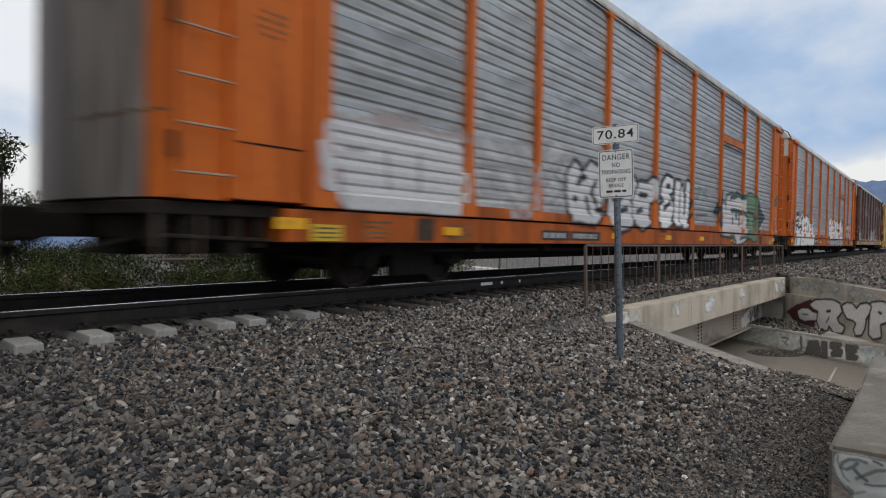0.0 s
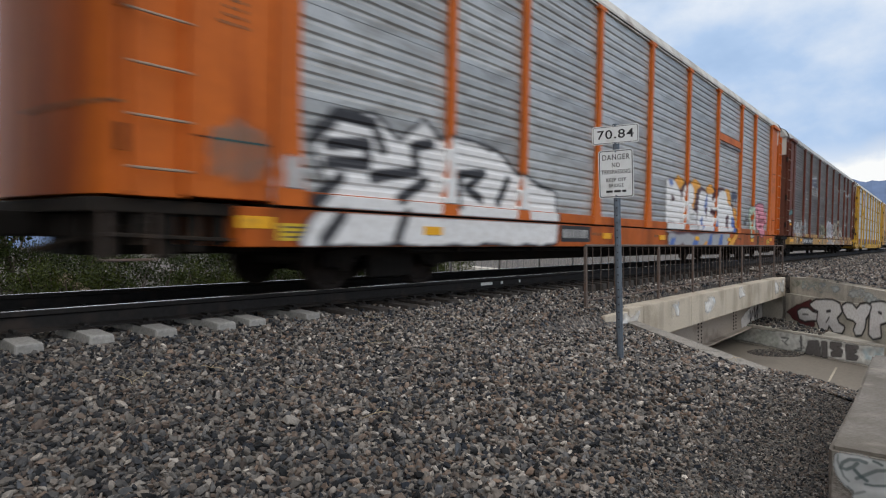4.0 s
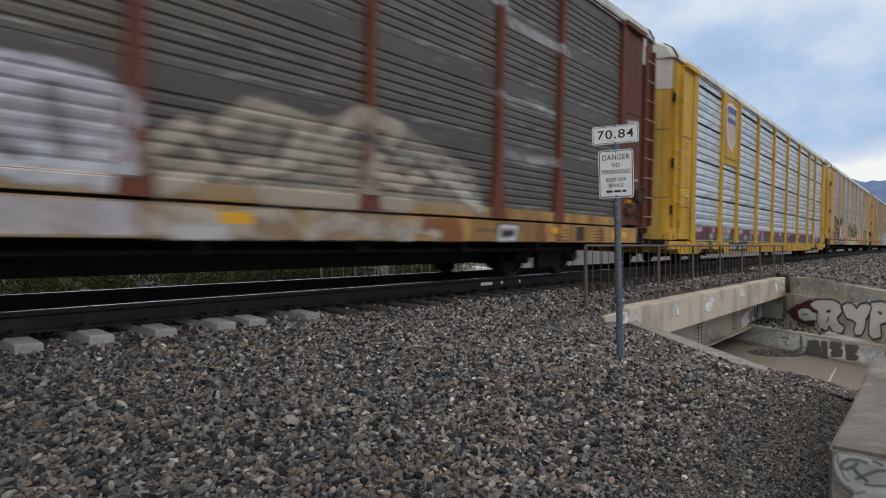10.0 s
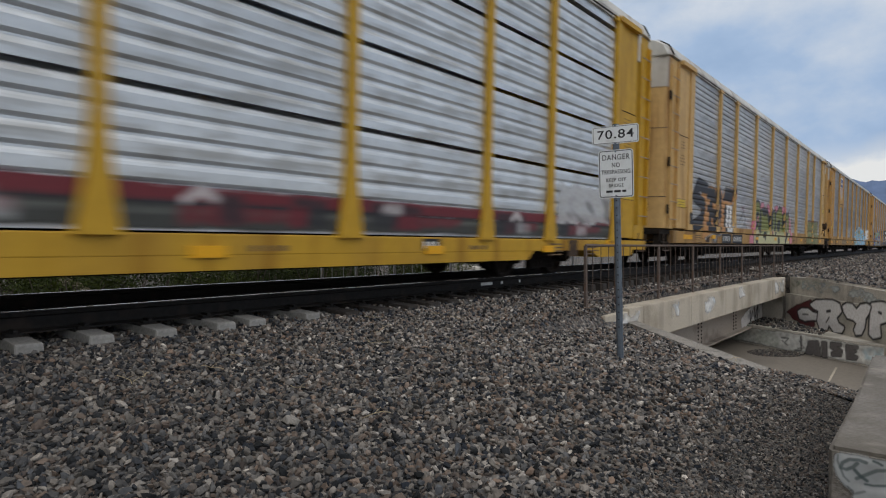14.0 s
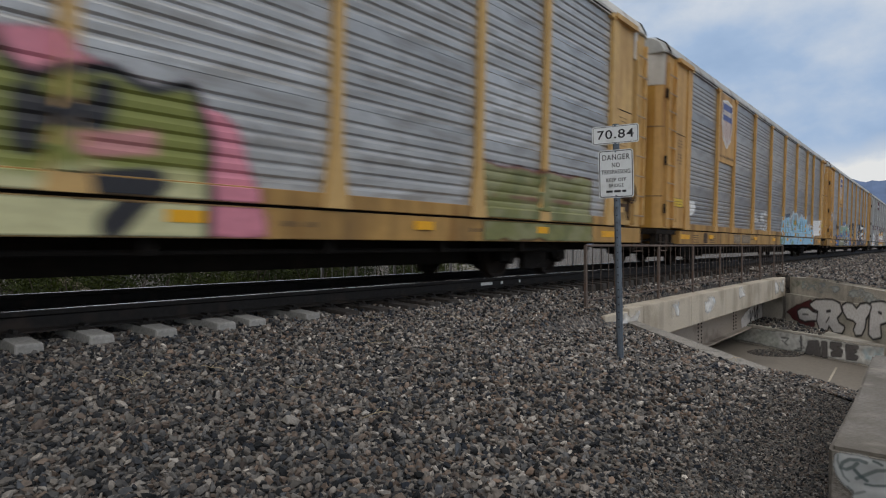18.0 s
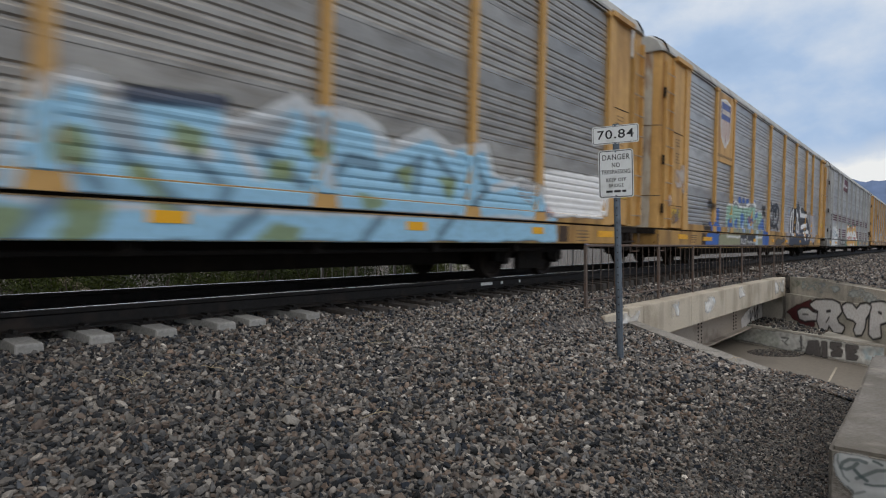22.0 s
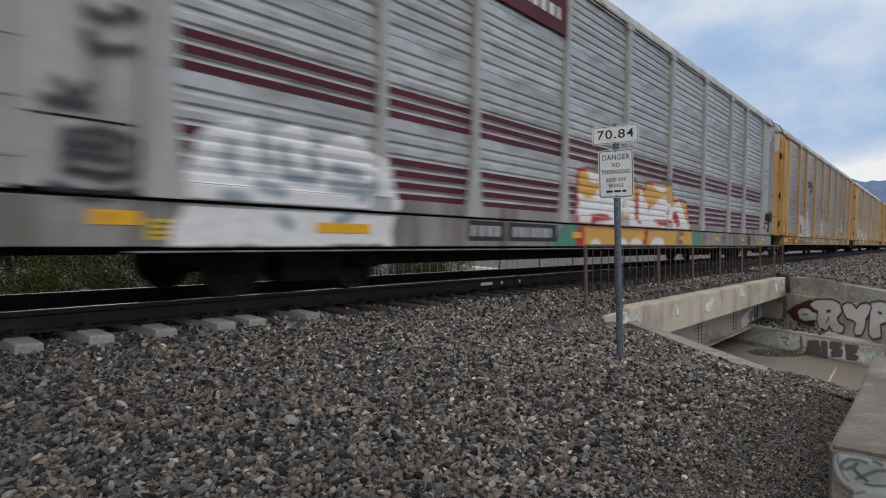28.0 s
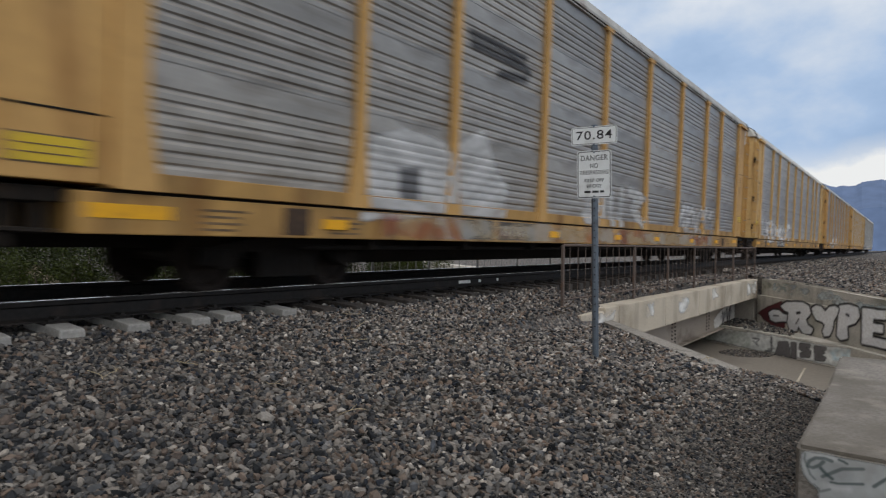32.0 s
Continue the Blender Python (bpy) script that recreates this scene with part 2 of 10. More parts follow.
STONE_STOPS = ((0.0, (0.008, 0.009, 0.010)), (0.18, (0.036, 0.039, 0.045)), (0.32, (0.118, 0.110, 0.101)), (0.46, (0.150, 0.114, 0.092)),
               (0.58, (0.018, 0.022, 0.028)), (0.72, (0.205, 0.185, 0.165)), (0.86, (0.062, 0.066, 0.072)), (1.0, (0.33, 0.30, 0.265)))
gravel = gravel_material("ballast gravel", 30)


def build_ground():
    xs = axis([(-900, 150), (-150, 30), (-30, 3), (-4, 0.5), (0, 0.3), (4, 0.15), (25, 0.3), (30, 1.0), (45, 5), (120, 40), (400, 300), (1500, 1)])
    ys = axis([(-500, 120), (-60, 10), (-10, 1.0), (-4, 0.15), (5.0, 0.3), (10, 0.5), (16, 3), (42, 20), (120, 150), (900, 1)])
    verts = [(x, y, ground_z(x, y)) for y in ys for x in xs]
    n = len(xs)
    faces = [(j * n + i, j * n + i + 1, (j + 1) * n + i + 1, (j + 1) * n + i) for j in range(len(ys) - 1) for i in range(n - 1)]
    me = mesh_from("ground", verts, faces, gravel)
    tagged(new("ground", me), "grey crushed-stone ballast and gravel ground", "ground", kind="structure")


build_ground()


# ---- spray paint ----
LETTERS = {
    "S": [[(0.9, 0.85), (0.6, 1), (0.2, 0.9), (0.15, 0.65), (0.5, 0.5), (0.85, 0.35), (0.8, 0.1), (0.4, 0), (0.1, 0.15)]],
    "I": [[(0.5, 0), (0.5, 1)]],
    "U": [[(0.1, 1), (0.1, 0.25), (0.35, 0), (0.65, 0), (0.9, 0.25), (0.9, 1)]],
    "R": [[(0.1, 0), (0.1, 1), (0.7, 0.95), (0.85, 0.75), (0.65, 0.5), (0.15, 0.5)], [(0.45, 0.5), (0.95, 0)]],
    "Y": [[(0.05, 1), (0.2, 0.6), (0.5, 0.45), (0.9, 0.6), (0.95, 1)], [(0.85, 0.6), (0.6, 0)]],
    "P": [[(0.15, 0), (0.1, 1), (0.75, 0.95), (0.9, 0.75), (0.75, 0.5), (0.15, 0.45)]],
    "E": [[(0.9, 1), (0.1, 1), (0.1, 0), (0.9, 0)], [(0.1, 0.5), (0.75, 0.5)]],
    "N": [[(0.1, 0), (0.1, 1), (0.9, 0), (0.9, 1)]],
    "A": [[(0.0, 0), (0.45, 1), (0.95, 0)], [(0.2, 0.38), (0.75, 0.38)]],
    "T": [[(0.0, 1), (1.0, 1)], [(0.5, 1), (0.5, 0)]],
    "J": [[(0.2, 1), (0.8, 1), (0.8, 0.2), (0.5, 0), (0.15, 0.2)]],
    "M": [[(0.05, 0), (0.15, 1), (0.5, 0.4), (0.85, 1), (0.95, 0)]],
    "G": [[(0.9, 0.85), (0.55, 1), (0.15, 0.8), (0.1, 0.3), (0.45, 0), (0.9, 0.1), (0.9, 0.45), (0.6, 0.45)]],
    "B": [[(0.1, 0), (0.1, 1), (0.7, 0.95), (0.8, 0.75), (0.6, 0.52), (0.15, 0.5)], [(0.6, 0.52), (0.9, 0.28), (0.7, 0.03), (0.1, 0)]],
    "F": [[(0.9, 1), (0.1, 1), (0.1, 0)], [(0.1, 0.5), (0.75, 0.5)]],
    "C": [[(0.9, 0.85), (0.55, 1), (0.15, 0.8), (0.1, 0.3), (0.45, 0), (0.9, 0.15)]],
    "O": [[(0.5, 1), (0.1, 0.7), (0.1, 0.3), (0.5, 0), (0.9, 0.3), (0.9, 0.7), (0.5, 1)]],
    "H": [[(0.1, 0), (0.1, 1)], [(0.9, 0), (0.9, 1)], [(0.1, 0.5), (0.9, 0.5)]],
    "V": [[(0.0, 1), (0.45, 0), (0.95, 1)]],
    "K": [[(0.1, 0), (0.1, 1)], [(0.9, 1), (0.15, 0.45), (0.95, 0)]],
    "Z": [[(0.05, 0.9), (0.9, 1), (0.1, 0.05), (0.95, 0)]],
}


def segments_of(word, w, h, jitter, seed, gap=0.06):
    r = random.Random(seed)
    out, n = [], len(word)
    cell = w / n
    for i, ch in enumerate(word):
        sx, sz = cell * (1 - gap) * r.uniform(0.9, 1.05), h * r.uniform(1 - jitter, 1.0)
        lean, drop = r.uniform(-jitter, jitter) * 0.5, r.uniform(0, jitter) * h * 0.4
        for line in LETTERS[ch]:
            p = [(cell * i + sx * (0.06 + 0.88 * a) + lean * (b - 0.5) * h * 0.5, drop + (h - drop) * 0 + sz * b) for a, b in line]
            out += [(*a, *b) for a, b in zip(p, p[1:])]
    return np.array(out)


def distance(X, Z, segs):
    d = np.full(X.shape, 9.0)
    for ax, az, bx, bz in segs:
        ux, uz = bx - ax, bz - az
        t = np.clip(((X - ax) * ux + (Z - az) * uz) / max(ux * ux + uz * uz, 1e-6), 0, 1)
        d = np.minimum(d, np.hypot(X - ax - t * ux, Z - az - t * uz))
    return d


def wave_noise(X, Z, seed, f=1.0):
    r = np.random.RandomState(seed)
    v = np.zeros(X.shape)
    for k in range(7):
        a, b, c = r.uniform(-1, 1) * f * (1 + k), r.uniform(-1, 1) * f * (1 + k) * 1.6, r.uniform(0, 6.3)
        v += np.sin(X * a * 3 + Z * b * 3 + c) / (1 + 0.6 * k)
    return v / 2.5


def lay(base, colour, mask):
    """Spray one coat over what is there; mask is its density."""
    m = np.clip(mask, 0, 1)[..., None]
    c = np.asarray(colour, float)
    c = np.broadcast_to(c, base.shape[:-1] + (3,))
    base[..., :3] = np.where(base[..., 3:] < 0.01, c, base[..., :3])
    base[..., :3] = base[..., :3] * (1 - m) + c * m
    base[..., 3] = np.maximum(base[..., 3], m[..., 0])
    return base


def soft(d, edge, blur=0.035):
    return np.clip((edge - d) / blur + 0.5, 0, 1)


def piece(word, fat=0.13, fill=((0.7, 0.7, 0.7), (0.55, 0.55, 0.55)), outline=(0.02, 0.02, 0.025), rim=0.05, halo=None, halo_w=0.08, cloud=None,
          cloud_w=0.3, flecks=None, jitter=0.25, seed=1, fade=0.0, height=None, crown=None, split=0.5):
    """A lettered piece: cloud, halo, outline, and a fill that changes from top to bottom."""
    def spray(X, Z, W, H):
        rgba = np.zeros(X.shape + (4,))
        m = fat + rim * 0.6
        segs = segments_of(word, W - 2 * m, (height or H) - 2 * m, jitter, seed)
        wob = 0.05 * wave_noise(X, Z, seed, 1.3)
        d = distance(X - m, Z - m, segs) + wob * 0.5
        rag = 0.12 * wave_noise(X, Z, seed + 5, 0.9)
        if cloud is not None:
            for i, c in enumerate(cloud):
                g = wave_noise(X, Z, seed + 11 + i, 0.5)
                lay(rgba, c, soft(d + rag, fat + rim + cloud_w) * (1 if i == 0 else np.clip(g * 4, 0, 1)))
        if crown is not None:       # another colour over the tops of the letters
            lay(rgba, crown, soft(d + rag, fat + rim + cloud_w) * np.clip((Z / H - split + 0.2 * wave_noise(X, Z, seed + 17, 0.8)) * 8, 0, 1))
        if halo is not None:
            lay(rgba, halo, soft(d, fat + rim + halo_w))
        lay(rgba, outline, soft(d, fat + rim))
        g = np.clip(Z / H, 0, 1)[..., None]
        lay(rgba, np.array(fill[0]) * g + np.array(fill[1]) * (1 - g), soft(d, fat))
        if flecks is not None:
            for i, c in enumerate(flecks):
                lay(rgba, c, soft(d, fat * 0.9) * np.clip((wave_noise(X, Z, seed + 31 + i, 1.1) - 0.45) * 6, 0, 1))
        if fade:
            rgba[..., 3] *= np.clip(1 - fade + 0.5 * wave_noise(X, Z, seed + 3, 1.2), 0, 1)
        return rgba
    return spray


def patch(colours, seed=1, rag=0.1, strength=1.0, bars=0.0):
    """A roughly filled block of paint with ragged edges and other colours through it."""
    def spray(X, Z, W, H):
        rgba = np.zeros(X.shape + (4,))
        n = rag * wave_noise(X, Z, seed, 1.2)
        d = np.maximum(np.abs(X - W / 2) - W / 2, np.abs(Z - H / 2) - H / 2) + rag * 0.4 + n
        for i, c in enumerate(colours):
            k = 1 if i == 0 else np.clip(wave_noise(X, Z, seed + 7 * i, 0.9) * 3 - 0.3, 0, 1)
            lay(rgba, c, soft(d, 0.0, 0.06) * k)
        if bars:
            lay(rgba, tint(colours[0], 0.45), soft(d, 0.0) * np.clip(np.sin(Z * 6.283 / bars) * 3 - 1.4, 0, 1))
        rgba[..., 3] *= strength
        return rgba
    return spray


def scribble(colour, seed=1, width=0.05, n=5, strength=0.9, blur=0.04):
    """Loose tags: looping lines of one can."""
    def spray(X, Z, W, H):
        rgba = np.zeros(X.shape + (4,))
        r = random.Random(seed)
        segs = []
        for k in range(n):
            cx, ph = W * (k + 0.5) / n, r.uniform(0, 6)
            w1, w2 = r.uniform(0.8, 1.2), r.uniform(0.6, 1.0)
            pts = [(cx + W / n * 0.55 * math.sin(ph + a * 0.45 * w1), H * (0.5 + 0.42 * math.cos(ph * 1.7 + a * 0.45 * w2))) for a in range(15)]
            segs += [(*a, *b) for a, b in zip(pts, pts[1:])]
        lay(rgba, colour, soft(distance(X, Z, np.array(segs)), width, blur) * strength)
        return rgba
    return spray


def compose(*layers):
    """Coats one over another, each in its own rectangle (x0, x1, z0, z1, spray)."""
    def spray(X, Z, W, H):
        rgba = np.zeros(X.shape + (4,))
        for x0, x1, z0, z1, coat in layers:
            c = coat(X - x0, Z - z0, x1 - x0, z1 - z0)
            inside = (X > x0 - 0.1) & (X < x1 + 0.1) & (Z > z0 - 0.1) & (Z < z1 + 0.1)
            lay(rgba, c[..., :3], c[..., 3] * inside)
        return rgba
    return spray


def tags(colour, seed, rows=3, width=0.03, n=4, strength=0.85, blur=0.04):
    """Small handwriting in rows, of one pen."""
    def spray(X, Z, W, H):
        rgba = np.zeros(X.shape + (4,))
        h = H / rows
        for k in range(rows):
            inner = scribble(colour, seed + k, width, n, 0.9, blur)(X, Z - k * h - h * 0.12, W, h * 0.76)[..., 3]
            lay(rgba, colour, inner * strength)
        return rgba
    return spray


def worn_patch(colours, seed, rag, strength):
    """Paint that has mostly been rubbed or rained away."""
    def spray(X, Z, W, H):
        rgba = patch(colours, seed, rag, strength)(X, Z, W, H)
        rgba[..., 3] *= np.clip(0.55 + 0.8 * wave_noise(X, Z, seed + 2, 2.2), 0, 1)
        return rgba
    return spray


K_ = (0.02, 0.02, 0.025)
SILVER, BRIGHT, CHALK, ASH, ASHW, SMOKE = (0.58, 0.58, 0.59), (0.78, 0.78, 0.78), (0.56, 0.565, 0.57), (0.16, 0.16, 0.165), (0.30, 0.29, 0.285), (0.10, 0.10, 0.105)
GREY, STEEL, NAVY, COBALT = (0.36, 0.37, 0.39), (0.10, 0.17, 0.23), (0.025, 0.04, 0.085), (0.035, 0.12, 0.42)
MOSS, PINE, SAGE, TEAL, FERN, JADE, OLIVE = (0.125, 0.215, 0.115), (0.022, 0.06, 0.055), (0.34, 0.43, 0.38), (0.08, 0.24, 0.24), (0.20, 0.25, 0.075), (0.075, 0.26, 0.16), (0.27, 0.27, 0.16)
SAGEM = (0.44, 0.56, 0.46)
MINT, LIME, CREAM, CLAY = (0.29, 0.46, 0.37), (0.20, 0.22, 0.045), (0.60, 0.58, 0.33), (0.27, 0.28, 0.18)
ROSE, BLUSH, PINK, WINE, MAROON, RED, RUST = (0.60, 0.56, 0.56), (0.56, 0.46, 0.44), (0.66, 0.24, 0.31), (0.22, 0.04, 0.06), (0.065, 0.016, 0.022), (0.42, 0.03, 0.022), (0.26, 0.085, 0.03)
AMBER, ORANGE, TANGER, TAN_, BEIGE = (0.72, 0.33, 0.03), (0.64, 0.36, 0.07), (0.52, 0.25, 0.075), (0.36, 0.22, 0.11), (0.46, 0.40, 0.32)
LILAC, PLUM, SKY, SKYW = (0.58, 0.58, 0.63), (0.13, 0.105, 0.115), (0.30, 0.55, 0.74), (0.50, 0.64, 0.78)


def area(colour, pts, edge=None, rag=0.025, blur=0.05, strength=1.0, wear=0.0, base=None, turn=1.1):
    """A sprayed shape with soft corners; edge is an outline (colour, width), base another colour below the height turn."""
    return dict(colour=colour, pts=pts, edge=edge, rag=rag, blur=blur, strength=strength, wear=wear, base=base, turn=turn, width=None)


def line(colour, width, pts, blur=0.035, strength=1.0, wear=0.0):
    """A stroke of the can."""
    return dict(colour=colour, pts=pts, edge=None, rag=0.012, blur=blur, strength=strength, wear=wear, base=None, turn=0.0, width=width)


def inside(X, Z, pts):
    hit = np.zeros(X.shape, bool)
    for (ax, az), (bx, bz) in zip(pts, pts[1:] + pts[:1]):
        if az != bz:
            hit ^= ((az > Z) != (bz > Z)) & (X < (bx - ax) * (Z - az) / (bz - az) + ax)
    return hit


def mural(label, *coats, low=0.55):
    """Coats of paint, one over another, laid out in metres along the side from its first post and up from the rail."""
    every = [p for c in coats for p in c["pts"]]
    x0, x1 = min(p[0] for p in every) - 0.3, max(p[0] for p in every) + 0.3
    z0, z1 = max(low, min(p[1] for p in every) - 0.25), max(p[1] for p in every) + 0.25

    def spray(X, Z, W, H):
        rgba = np.zeros(X.shape + (4,))
        X, Z = X + x0, Z + z0
        for k, c in enumerate(coats):
            pts = c["pts"]
            ring = pts + pts[:1] if c["width"] is None else pts
            d = distance(X, Z, [(*a, *b) for a, b in zip(ring, ring[1:])])
            if c["width"] is None:
                d = np.where(inside(X, Z, pts), -d, d) - 0.03
            else:
                d = d - 1.35 * c["width"]
            seed = len(label) * 7 + k
            d = d + c["rag"] * wave_noise(X, Z, seed, 1.6)
            thick = c["strength"] * np.ones(X.shape)
            if c["wear"]:
                thick = thick * np.clip(1 - c["wear"] * (0.45 + 0.75 * wave_noise(X, Z, seed + 3, 2.6)), 0, 1)
            if c["edge"]:
                lay(rgba, c["edge"][0], soft(d, c["edge"][1], c["blur"]) * thick)
            tone_ = np.asarray(c["colour"], float)
            if c["base"] is not None:
                g = np.clip((Z - c["turn"] + 0.12 * wave_noise(X, Z, seed + 9, 1.0)) * 6 + 0.5, 0, 1)[..., None]
                tone_ = tone_ * g + np.asarray(c["base"], float) * (1 - g)
            lay(rgba, tone_, soft(d, 0.0, c["blur"]) * thick)
        return rgba
    return (label, x0, x1, z0, z1, spray)


